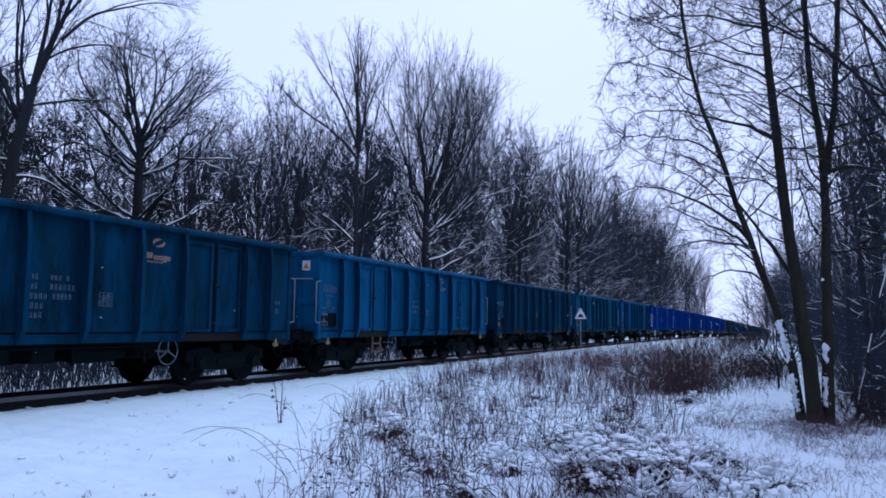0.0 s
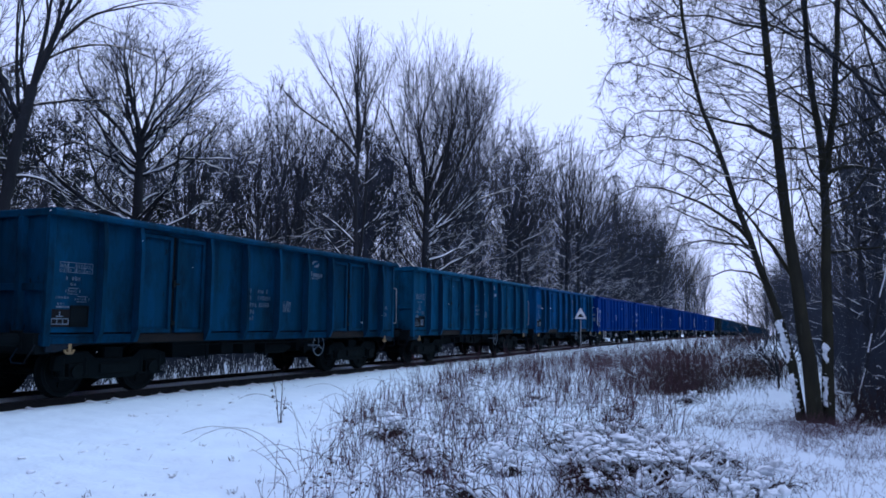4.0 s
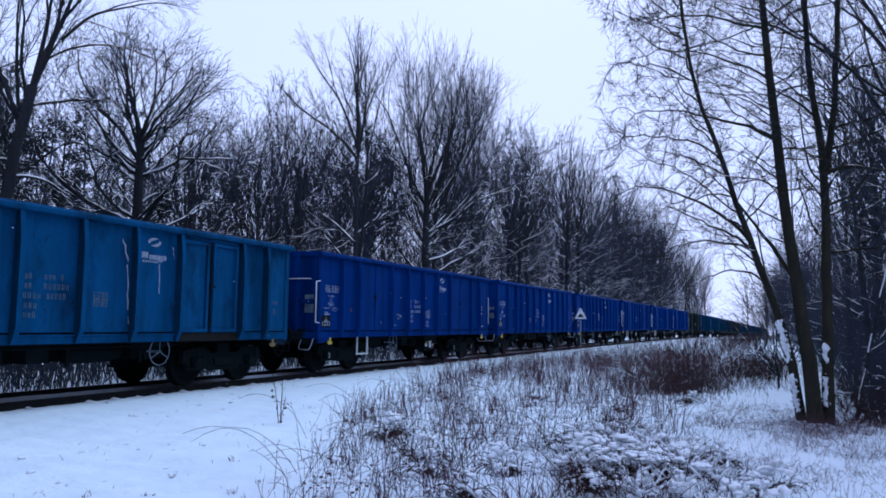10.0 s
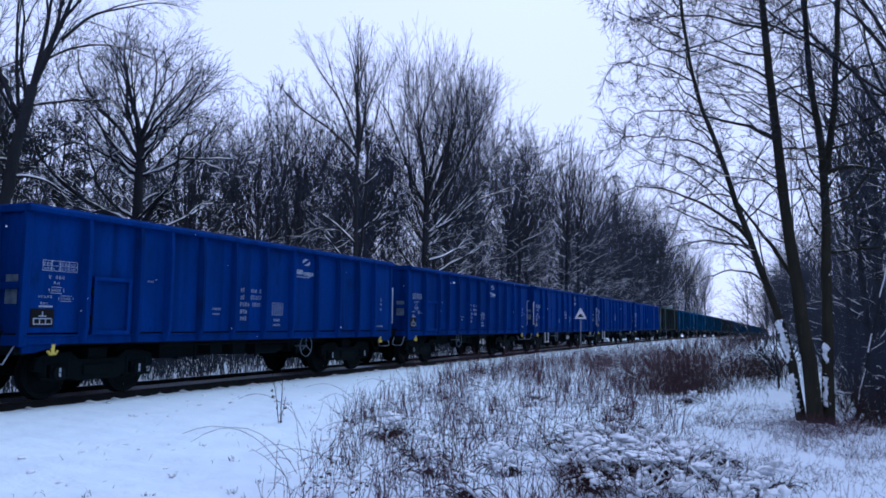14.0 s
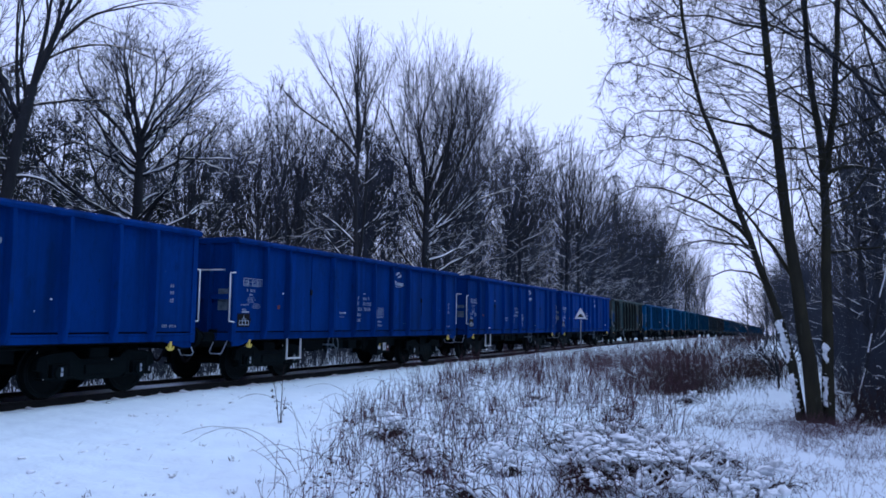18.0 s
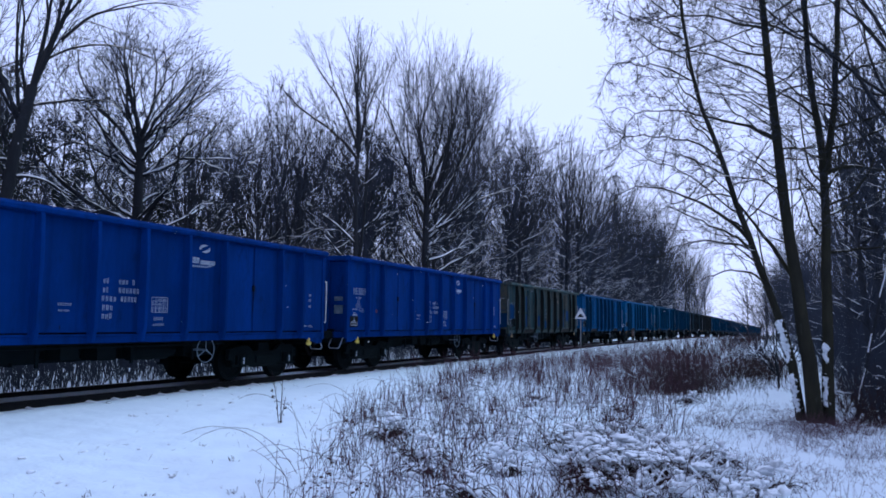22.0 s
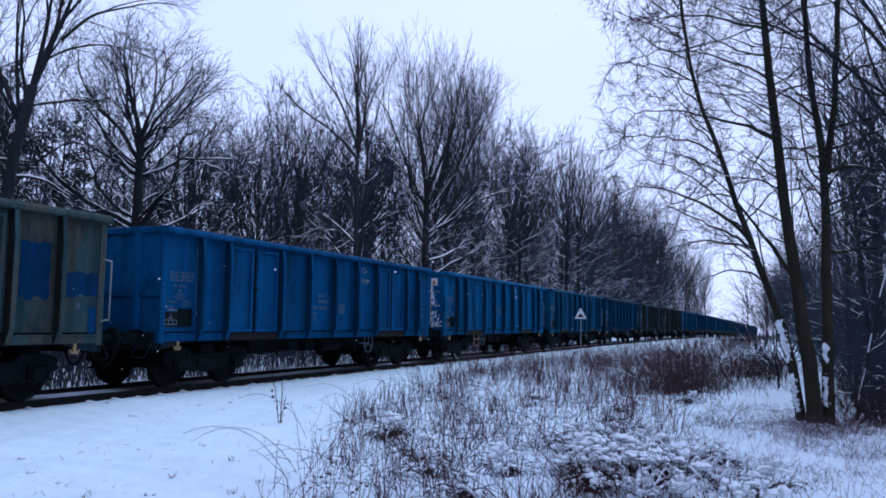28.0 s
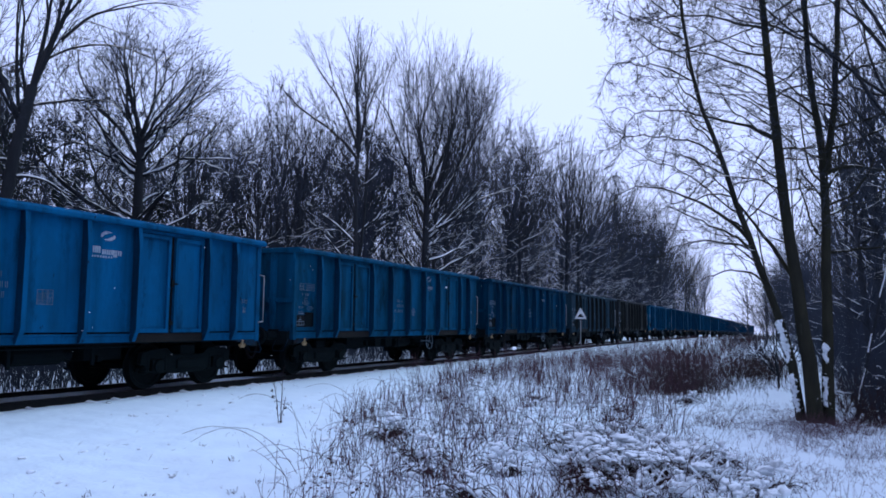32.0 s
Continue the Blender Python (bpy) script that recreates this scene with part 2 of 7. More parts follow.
def grid_mesh(name, verts, quads, mat, smooth=True):
    """A mesh from numpy arrays of places and of quads or triangles."""
    me = bpy.data.meshes.new(name)
    k = quads.shape[1]
    me.vertices.add(len(verts))
    me.vertices.foreach_set("co", np.ascontiguousarray(verts, dtype=np.float32).ravel())
    me.loops.add(quads.size)
    me.loops.foreach_set("vertex_index", np.ascontiguousarray(quads, dtype=np.int32).ravel())
    me.polygons.add(len(quads))
    me.polygons.foreach_set("loop_start", np.arange(0, quads.size, k, dtype=np.int32))
    me.polygons.foreach_set("use_smooth", np.full(len(quads), smooth))
    me.update(calc_edges=True)
    me.materials.append(mat)
    return me


def tubes(paths, sides):
    """Tapered tubes along many lines: paths is a list of (points n x 3, radii n). Returns places and quads."""
    groups = {}
    for p, r in paths:
        groups.setdefault(len(p), []).append((p, r))
    vs, qs, base = [], [], 0
    for n, items in groups.items():
        P = np.array([i[0] for i in items], dtype=float)
        R = np.array([i[1] for i in items], dtype=float)
        T = np.gradient(P, axis=1)
        T /= np.linalg.norm(T, axis=2, keepdims=True) + 1e-9
        ref = np.where(np.abs(T[:, :1, 2:3]) > 0.9, np.array([1.0, 0, 0]), np.array([0, 0, 1.0]))
        A = np.cross(T, np.broadcast_to(ref, T.shape))
        A /= np.linalg.norm(A, axis=2, keepdims=True) + 1e-9
        B = np.cross(T, A)
        ang = 2 * np.pi * np.arange(sides) / sides
        V = P[:, :, None] + R[:, :, None, None] * (A[:, :, None] * np.cos(ang)[None, None, :, None] + B[:, :, None] * np.sin(ang)[None, None, :, None])
        idx = base + np.arange(len(items) * n * sides).reshape(len(items), n, sides)
        a, b = idx[:, :-1], idx[:, 1:]
        Q = np.stack([a, np.roll(a, -1, 2), np.roll(b, -1, 2), b], -1).reshape(-1, 4)
        vs.append(V.reshape(-1, 3))
        qs.append(Q)
        base += len(items) * n * sides
    return np.concatenate(vs), np.concatenate(qs)


def tube_mesh(name, sets, mat):
    vs, qs, base = [], [], 0
    for paths, sides in sets:
        if paths:
            v, q = tubes(paths, sides)
            vs.append(v)
            qs.append(q + base)
            base += len(v)
    return grid_mesh(name, np.concatenate(vs), np.concatenate(qs), mat)


def blobs(rng, places, sizes, flat=0.6, mat=None, name="snow_clumps", rag=0.12):
    """Many small uneven lumps; small ones get fewer faces."""
    bm = bmesh.new()
    bmesh.ops.create_icosphere(bm, subdivisions=2 if sizes.max() > 0.03 else 1, radius=1.0)
    bm.verts.ensure_lookup_table()
    V = np.array([v.co[:] for v in bm.verts])
    F = np.array([[v.index for v in f.verts] for f in bm.faces])
    bm.free()
    N = len(places)
    W = np.broadcast_to(V, (N, *V.shape)).copy()
    ph = rng.uniform(0, 9, (N, 1, 3))
    bump = 1 + 0.28 * np.sin(V[None, :, 0:1] * 3.1 + ph[:, :, 0:1]) * np.sin(V[None, :, 1:2] * 2.7 + ph[:, :, 1:2]) + 0.16 * np.sin(V[None, :, 2:3] * 5 + V[None, :, 0:1] * 4 + ph[:, :, 2:3])
    W = W * (bump + rng.normal(0, rag, (N, len(V), 1))) * sizes[:, None, None] * np.array([1.0, 1.0, flat]) * rng.uniform(0.75, 1.3, (N, 1, 3)) + places[:, None, :]
    Q = (F[None] + (np.arange(N) * len(V))[:, None, None]).reshape(-1, 3)
    return grid_mesh(name, W.reshape(-1, 3), Q, mat or SNOW_LUMP)


# ---------- the line of the track and the lie of the land ----------
RAIL_Z = EYE_Z - 1.404
SIDE_X = -11.134
TRACK_X = SIDE_X - 1.43


def eased(y, a, b):
    """The integral of a ramp that goes from 0 at a to 1 at b."""
    u = np.clip((np.asarray(y, dtype=float) - a) / (b - a), 0, 1)
    return (b - a) * u * u / 2 + np.maximum(np.asarray(y, dtype=float) - b, 0)


def track_x(y):
    return TRACK_X + 0.015 * eased(y, 45, 95)


def track_dz(y):
    return -0.0095 * eased(y, 60, 130)


def lumps(x, y):
    return (np.sin(x * 0.9 + 1.3 * np.sin(y * 0.37)) * np.sin(y * 0.71 + 0.8 * np.sin(x * 0.53)) * 0.5
            + 0.26 * np.sin(x * 9.3 + 2.0 * np.sin(y * 4.1)) * np.sin(y * 8.7 + 1.7 * np.sin(x * 5.3)) + np.sin(x * 2.3 + y * 1.1 + 2) * np.sin(y * 2.9 - x * 0.7) * 0.25 + np.sin(x * 5.1 - y * 3.3) * np.sin(x * 3.7 + y * 6.1 + 1) * 0.20)


def ground_z(x, y):
    x, y = np.asarray(x, dtype=float), np.asarray(y, dtype=float)
    u = x - track_x(y)
    a = np.abs(u)
    bed = np.interp(a, [0, 0.55, 0.66, 0.72, 0.86, 1.3, 2.2, 4.0, 7.0], [0.185, 0.172, 0.115, 0.075, 0.115, 0.125, 0.09, 0.03, 0.0])
    rough = np.interp(a, [0, 1.0, 2.0, 5.0, 9.0], [0.01, 0.012, 0.035, 0.085, 0.12])
    left = np.where(u < 0, 1.0, 0.0)
    bed = bed - left * np.interp(a, [1.3, 3.5, 8.0], [0, 0.10, 0.0])
    ruts = 0.035 * np.exp(-((u - 4.1) / 0.35) ** 2) + 0.03 * np.exp(-((u - 5.6) / 0.35) ** 2)
    return bed + rough * lumps(x, y) - ruts + track_dz(y)


# ---------- ground ----------
def build_ground():
    xs = np.unique(np.concatenate([np.linspace(-1500, -60, 14), np.arange(-60, -16, 2.0), np.arange(-16, -11.0, 0.09), np.arange(-11.0, 3.0, 0.11),
                                   np.arange(4.0, 30, 0.8), np.linspace(30, 1500, 16)]).round(3))
    ys = np.unique(np.concatenate([np.linspace(-600, -20, 10), np.arange(-20, 4, 1.0), np.arange(4, 20, 0.11), np.arange(20, 30, 0.25), np.arange(30, 70, 0.5), np.arange(70, 300, 3.0),
                                   np.linspace(300, 3000, 24)]).round(3))
    X, Y = np.meshgrid(xs, ys)
    Z = ground_z(X, Y)
    nx, ny = len(xs), len(ys)
    i = np.arange(nx * ny).reshape(ny, nx)
    q = np.stack([i[:-1, :-1], i[:-1, 1:], i[1:, 1:], i[1:, :-1]], -1).reshape(-1, 4)
    ob = new("ground", grid_mesh("ground", np.stack([X, Y, Z], -1).reshape(-1, 3), q, SNOW))
    tagged(ob, "snow-covered level ground with bumps and faint ruts", "ground", kind="structure")


build_ground()


# ---------- railway track ----------
def build_track():
    track = thing("railway_track", "single snow-covered railway track on sleepers", "track", kind="structure")
    outline = [(-0.07, 0), (0.07, 0), (0.07, 0.012), (0.012, 0.035), (0.012, 0.125), (0.036, 0.135), (0.036, 0.165), (0.028, 0.172), (-0.028, 0.172), (-0.036, 0.165), (-0.036, 0.135), (-0.012, 0.125), (-0.012, 0.035), (-0.07, 0.012)]
    ys = np.concatenate([np.arange(-60, 40, 5.0), np.arange(40, 200, 8.0), np.arange(200, 700, 25.0)])
    for side in (-0.754, 0.754):
        v, q = [], []
        for y in ys:
            x, z = float(track_x(y)) + side, float(track_dz(y)) + RAIL_Z - 0.172
            v += [(x + a, y, z + b) for a, b in outline]
        n = len(outline)
        for s in range(len(ys) - 1):
            q += [(s * n + i, s * n + (i + 1) % n, (s + 1) * n + (i + 1) % n, (s + 1) * n + i) for i in range(n)]
        me = grid_mesh("rail", np.array(v), np.array(q), RAIL, False)
        me.materials.append(RAIL_HEAD)
        me.polygons.foreach_set("material_index", np.array([1 if i % n in (7,) else 0 for i in range(len(q))], dtype=np.int32))
        part("rail", me, track, "dark steel rail with a worn head")
    rng = random.Random(5)
    meshes = []
    for _ in range(4):
        s = Shape()
        w = rng.uniform(0.11, 0.13)
        s.prism([(-w, -0.16), (w, -0.16), (w, -0.012), (w - 0.02, 0.0), (-w + 0.02, 0.0), (-w, -0.012)], "x", -1.27, 1.27)
        v = [(a, b, c) for a, b, c in s.v]
        meshes.append(s.mesh("sleeper", SLEEPER, 0.008))
    caps = []
    for _ in range(5):
        s = Shape()
        w, h = rng.uniform(0.05, 0.10), rng.uniform(0.03, 0.065)
        s.add([(0.84, -w, -0.03), (0.84, w, -0.03), (1.22, w * 1.3, -0.05), (1.22, -w * 1.3, -0.05), (0.88, -w * 0.5, h), (0.88, w * 0.6, h * 0.9), (1.08, w * 0.4, h * 0.5), (1.08, -w * 0.5, h * 0.5)],
              [(4, 5, 6, 7), (0, 1, 5, 4), (1, 2, 6, 5), (2, 3, 7, 6), (3, 0, 4, 7), (0, 3, 2, 1)])
        caps.append(s.mesh("snow_cap", SNOW_LUMP, 0.03, True))
    y = 2.0
    while y < 130:
        m = pose(float(track_x(y)), y, float(track_dz(y)) + RAIL_Z - 0.135, rz=rng.uniform(-1, 1))
        sl = part("sleeper", rng.choice(meshes), track, "", m)
        if y < 60 and rng.random() < 0.7:
            part("snow_cap", rng.choice(caps), sl, "", pose(rng.uniform(-0.03, 0.05), 0, 0.01))
        y += 0.61
    return track


build_track()


# ---------- open freight wagons ----------
PITCH_M = 14.04          # length over buffers
END = 6.38               # half length of the box
SKIN = 1.42              # half width of the box
CACHE = {}


def cached(key, make):
    if key not in CACHE:
        CACHE[key] = make()
    return CACHE[key]


def rib_mesh(mat, wide=0.17, face=0.075, deep=0.135, z0=0.98, z1=3.13):
    s = Shape()
    for z, d in ((z0, 0.55), (1.25, 1.0), (z1 - 0.5, 1.0), (z1, 0.75)):
        s.v += [(SKIN, -wide / 2, z), (SKIN + deep * d, -face / 2, z), (SKIN + deep * d, face / 2, z), (SKIN, wide / 2, z)]
    for i in range(3):
        a = i * 4
        s.f += [(a + j, a + j + 1, a + j + 5, a + j + 4) for j in range(3)]
    s.f += [(0, 1, 2, 3), (12, 13, 14, 15)]
    return s.mesh("rib", mat, 0.008)


RIB_CUT = ((0.975, 0.50), (1.22, 1.0), (2.68, 1.0), (3.13, 0.72))        # height, share of the rib's depth


def lofted(name, outline, deep, mat, bevel):
    """An outline of (place along the wall, share of the depth), drawn up the wall and cut back at foot and head."""
    s = Shape()
    n = len(outline)
    for z, d in RIB_CUT:
        s.v += [(SKIN + deep * d * q, y, z) for y, q in outline]
    for i in range(len(RIB_CUT) - 1):
        s.f += [(i * n + j, i * n + (j + 1) % n, i * n + n + (j + 1) % n, i * n + n + j) for j in range(n)]
    s.f += [tuple(range(n)), tuple(range(3 * n, 4 * n))]
    return s.mesh(name, mat, bevel)


def rib_flange_mesh(mat, face=0.09, deep=0.195):
    return lofted("rib", [(-face / 2, 0.94), (-face / 2, 1.0), (face / 2, 1.0), (face / 2, 0.94)], deep, mat, 0.003)


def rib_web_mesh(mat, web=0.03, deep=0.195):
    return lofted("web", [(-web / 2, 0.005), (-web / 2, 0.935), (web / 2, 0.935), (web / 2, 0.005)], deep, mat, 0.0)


def door_mesh(mat, width, z0, z1):
    return Shape().box(SKIN + 0.001, SKIN + 0.020, 0.01, width - 0.01, z0, z1).mesh("door", mat, 0.004)


def door_frame_mesh(mat, width, z0, z1, rim=0.075):
    return Shape().hoop(SKIN + 0.002, SKIN + 0.075, 0.0, width, z0 - 0.01, z1 + 0.01, rim).mesh("door_frame", mat, 0.006)


def flush_mesh(mat, width, z0, z1):
    s = Shape()
    s.box(SKIN + 0.001, SKIN + 0.016, 0.01, width - 0.01, z0, z1)
    return s.mesh("door", mat, 0.005)


def latch_mesh():
    s = Shape()
    s.rod((SKIN + 0.06, 0, 1.2), (SKIN + 0.06, 0, 3.05), 0.011, 6)
    s.box(SKIN + 0.03, SKIN + 0.09, -0.035, 0.035, 2.04, 2.18).box(SKIN + 0.03, SKIN + 0.08, -0.06, 0.05, 1.28, 1.37)
    s.box(SKIN + 0.05, SKIN + 0.09, -0.015, 0.15, 2.09, 2.12)
    return s.mesh("latch", UNDER, 0.006)


def side_mesh(mat, sign):
    s = Shape()
    a, b = sorted((sign * (SKIN - 0.03), sign * SKIN))
    s.box(a, b, -END, END, 1.155, 3.14)
    return s.mesh("side_wall", mat, 0.004)


def far_side_mesh(mat):
    s = Shape()
    s.box(-SKIN, -SKIN + 0.03, -END, END, 0.96, 3.14)
    return s.mesh("side_wall", mat, 0.004)


def sill_mesh(mat):
    s = Shape()
    s.prism([(SKIN - 0.06, 0.965), (SKIN + 0.012, 0.965), (SKIN + 0.012, 1.085), (SKIN + 0.035, 1.10), (SKIN + 0.035, 1.125), (SKIN - 0.06, 1.125)], "y", -END + 0.02, END - 0.02)
    return s.mesh("side_sill", mat, 0.004)


def rim_mesh(mat, out):
    s = Shape()
    for sign in (1, -1):
        o = [(sign * (SKIN - 0.05), 3.12), (sign * (SKIN + out - 0.015), 3.12), (sign * (SKIN + out), 3.14), (sign * (SKIN + out), 3.20), (sign * (SKIN + out - 0.065), 3.258), (sign * (SKIN - 0.05), 3.255)]
        s.prism(o, "y", -END - 0.06, END + 0.06)
        e = sign * END
        s.prism([(e - sign * 0.05, 3.123), (e + sign * 0.058, 3.123), (e + sign * 0.058, 3.24), (e + sign * 0.02, 3.258), (e - sign * 0.05, 3.258)], "x", -SKIN + 0.05, SKIN - 0.05)
    return s.mesh("top_rim", mat, 0.008)


def end_mesh(mat):
    """The end wall at the near end, looking along -y, with its stiffeners."""
    s = Shape()
    s.box(-SKIN + 0.03, SKIN - 0.03, -END, -END + 0.03, 0.95, 3.125)
    return s.mesh("end_wall", mat, 0.006)


def stiff_mesh(mat, kind):
    s = Shape()
    if kind == "upright":
        s.prism([(-0.10, -END), (-0.06, -END - 0.09), (0.06, -END - 0.09), (0.10, -END)], "z", 1.122, 3.12)
    elif kind == "rail":
        s.box(-SKIN + 0.03, SKIN - 0.03, -END - 0.05, -END, 1.86, 1.98)
    else:
        s.box(-SKIN + 0.03, SKIN - 0.03, -END - 0.06, -END, 0.95, 1.12)
    return s.mesh("stiffener", mat, 0.006)


def post_mesh(mat):
    s = Shape()
    s.prism([(SKIN - 0.06, -0.06), (SKIN + 0.025, -0.06), (SKIN + 0.025, 0.07), (SKIN + 0.002, 0.09), (SKIN - 0.06, 0.09)], "z", 0.93, 3.122)
    return s.mesh("corner_post", mat, 0.008)


def floor_mesh():
    return Shape().box(-SKIN + 0.03, SKIN - 0.03, -END + 0.03, END - 0.03, 1.14, 1.20).mesh("wagon_floor", UNDER)


def frame_mesh():
    s = Shape()
    for x in (-1.12, 1.02):
        s.box(x, x + 0.10, -6.38, 6.38, 0.93, 1.139)
    s.box(-0.22, 0.22, -6.38, 6.38, 0.80, 1.138)
    for y in (-5.5, -4.5, -3.0, -1.5, 0.0, 1.5, 3.0, 4.5, 5.5):
        s.box(-1.36, 1.36, y - 0.06, y + 0.06, 0.96, 1.137)
    for e in (-1, 1):
        a, b = sorted((e * 6.30, e * 6.42))
        s.box(-1.28, 1.28, a, b, 0.84, 1.145)
        a, b = sorted((e * 6.12, e * 6.40))
        s.box(-1.30, 1.30, a, b, 0.80, 0.95)
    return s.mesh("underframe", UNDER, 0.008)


def buffer_mesh():
    s = Shape()
    s.rod((0, 0, 0), (0, -0.36, 0), 0.115, 12, 0.10).rod((0, -0.36, 0), (0, -0.56, 0), 0.075, 10)
    s.rod((0, -0.55, 0), (0, -0.615, 0), 0.19, 16, 0.225)
    s.box(-0.16, 0.16, -0.02, 0.0, -0.16, 0.16)
    return s.mesh("buffer", UNDER, 0.008)


def coupling_mesh():
    s = Shape()
    s.box(-0.05, 0.05, -0.33, 0, -0.08, 0.06).box(-0.05, 0.05, -0.36, -0.27, -0.08, 0.14)
    s.rod((-0.09, -0.3, -0.02), (-0.09, -0.58, -0.07), 0.025, 6).rod((0.09, -0.3, -0.02), (0.09, -0.58, -0.07), 0.025, 6)
    s.rod((-0.13, -0.58, -0.07), (0.13, -0.58, -0.07), 0.035, 6)
    return s.mesh("screw_coupling", BOGIE, 0.006)


def hose_mesh():
    pts = np.array([(0.42, 0.02 - 0.60 * t, 0.02 - 0.42 * math.sin(math.pi * t) - 0.02 * t) for t in np.linspace(0, 1, 9)])
    return tube_mesh("brake_hose", [([(pts, np.full(9, 0.028))], 6)], BLACK)


def brake_mesh():
    """Brake cylinder, air tank, levers and rods hung under the middle."""
    s = Shape()
    s.rod((-0.6, -0.9, 0.72), (-0.6, 0.3, 0.72), 0.20, 12)
    s.rod((0.62, 0.5, 0.74), (0.62, 1.5, 0.74), 0.17, 12).rod((0.62, 1.5, 0.74), (0.62, 1.75, 0.74), 0.10, 10)
    s.rod((0.30, -2.6, 0.62), (0.30, 2.6, 0.62), 0.03, 6).rod((0.1, -2.5, 0.68), (0.85, -2.2, 0.60), 0.035, 6)
    s.box(0.55, 0.95, -0.55, -0.10, 0.62, 0.93).box(0.70, 1.06, -1.45, -1.05, 0.66, 0.92).box(0.2, 0.9, 2.15, 2.25, 0.60, 0.72)
    s.box(0.35, 0.80, -2.7, -1.7, 0.60, 0.93).box(0.30, 0.70, 2.0, 2.9, 0.62, 0.93).box(-0.9, -0.3, 0.6, 2.4, 0.58, 0.93).box(-1.0, -0.4, -2.6, -1.2, 0.62, 0.93)
    s.rod((1.05, -2.9, 0.88), (1.05, 2.9, 0.88), 0.022, 6)
    for y in (-1.9, 0.2, 1.9):
        s.box(0.98, 1.02, y, y + 0.07, 0.55, 0.95)
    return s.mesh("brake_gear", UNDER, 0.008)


def bogie_side_mesh():
    o = [(-1.34, 0.52), (-1.30, 0.74), (-1.05, 0.80), (-0.62, 0.82), (-0.44, 0.68), (0.44, 0.68), (0.62, 0.82), (1.05, 0.80), (1.30, 0.74), (1.34, 0.52),
         (1.14, 0.46), (1.12, 0.60), (0.70, 0.60), (0.66, 0.38), (0.42, 0.30), (-0.42, 0.30), (-0.66, 0.38), (-0.70, 0.60), (-1.12, 0.60), (-1.14, 0.46)]
    s = Shape()
    s.prism(o, "x", -0.06, 0.06)
    s.box(0.0, 0.10, -0.36, 0.36, 0.40, 0.58)
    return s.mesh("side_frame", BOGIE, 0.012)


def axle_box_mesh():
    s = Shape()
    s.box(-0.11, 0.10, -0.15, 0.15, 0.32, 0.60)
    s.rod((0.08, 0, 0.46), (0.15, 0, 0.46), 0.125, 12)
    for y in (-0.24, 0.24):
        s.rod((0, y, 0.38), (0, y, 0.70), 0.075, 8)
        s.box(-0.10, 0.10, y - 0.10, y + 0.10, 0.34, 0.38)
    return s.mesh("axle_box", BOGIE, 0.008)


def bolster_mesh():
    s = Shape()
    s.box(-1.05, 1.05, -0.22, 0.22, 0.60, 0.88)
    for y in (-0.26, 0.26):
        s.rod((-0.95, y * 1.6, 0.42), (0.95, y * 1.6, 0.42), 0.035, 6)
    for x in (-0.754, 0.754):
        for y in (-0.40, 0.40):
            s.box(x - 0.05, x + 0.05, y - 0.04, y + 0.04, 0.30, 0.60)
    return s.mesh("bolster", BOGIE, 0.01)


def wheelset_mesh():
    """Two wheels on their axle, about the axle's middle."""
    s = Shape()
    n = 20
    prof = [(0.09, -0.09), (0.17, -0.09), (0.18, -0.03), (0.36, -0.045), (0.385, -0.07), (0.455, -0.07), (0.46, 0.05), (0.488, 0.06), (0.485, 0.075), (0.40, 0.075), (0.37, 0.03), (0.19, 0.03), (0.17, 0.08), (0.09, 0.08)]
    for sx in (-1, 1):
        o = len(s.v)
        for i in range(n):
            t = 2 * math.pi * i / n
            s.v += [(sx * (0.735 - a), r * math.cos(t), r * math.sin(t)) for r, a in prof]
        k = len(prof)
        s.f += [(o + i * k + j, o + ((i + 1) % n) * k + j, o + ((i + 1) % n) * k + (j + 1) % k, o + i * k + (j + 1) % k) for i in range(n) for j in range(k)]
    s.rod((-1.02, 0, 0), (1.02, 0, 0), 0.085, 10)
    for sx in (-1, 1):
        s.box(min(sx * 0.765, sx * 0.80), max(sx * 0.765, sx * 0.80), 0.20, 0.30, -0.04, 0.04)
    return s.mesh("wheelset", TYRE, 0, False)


def handwheel_mesh(mat):
    s = Shape()
    s.ring((0, 0, 0), "x", 0.265, 0.011, 28, 6)
    for a in (90, 210, 330):
        s.rod((0, 0, 0), (0, 0.265 * math.cos(radians(a)), 0.265 * math.sin(radians(a))), 0.010, 6)
    s.rod((-0.32, 0, 0), (0.03, 0, 0), 0.022, 8)
    return s.mesh("brake_handwheel", mat)


def hook_mesh(mat):
    s = Shape()
    s.box(-0.03, 0.02, -0.035, 0.035, -0.08, 0.12)
    s.pipe([(0.0, -0.10, -0.04), (0.01, -0.06, -0.10), (0.01, 0.06, -0.10), (0.0, 0.10, -0.04)], 0.022, 6)
    s.box(-0.02, 0.02, -0.055, 0.055, 0.06, 0.13)
    return s.mesh("tow_hook", mat, 0.006)


def handrail_mesh(mat, e):
    s = Shape()
    y0, y1 = e * END, e * (END + 0.17)
    x = 1.40 if e > 0 else SKIN + 0.02
    s.pipe([(x, y0, 2.46), (x, y1, 2.44), (x, y1, 1.38), (x, y0, 1.36)], 0.016, 6)
    return s.mesh("handrail", mat, 0, True)


def bar_mesh(mat, e):
    s = Shape()
    y0, y1 = e * END, e * (END + 0.12)
    s.pipe([(0.45, y0, 2.52), (0.47, y1, 2.52), (1.13, y1, 2.52), (1.15, y0, 2.52)], 0.016, 6)
    return s.mesh("end_handrail", mat, 0, True)


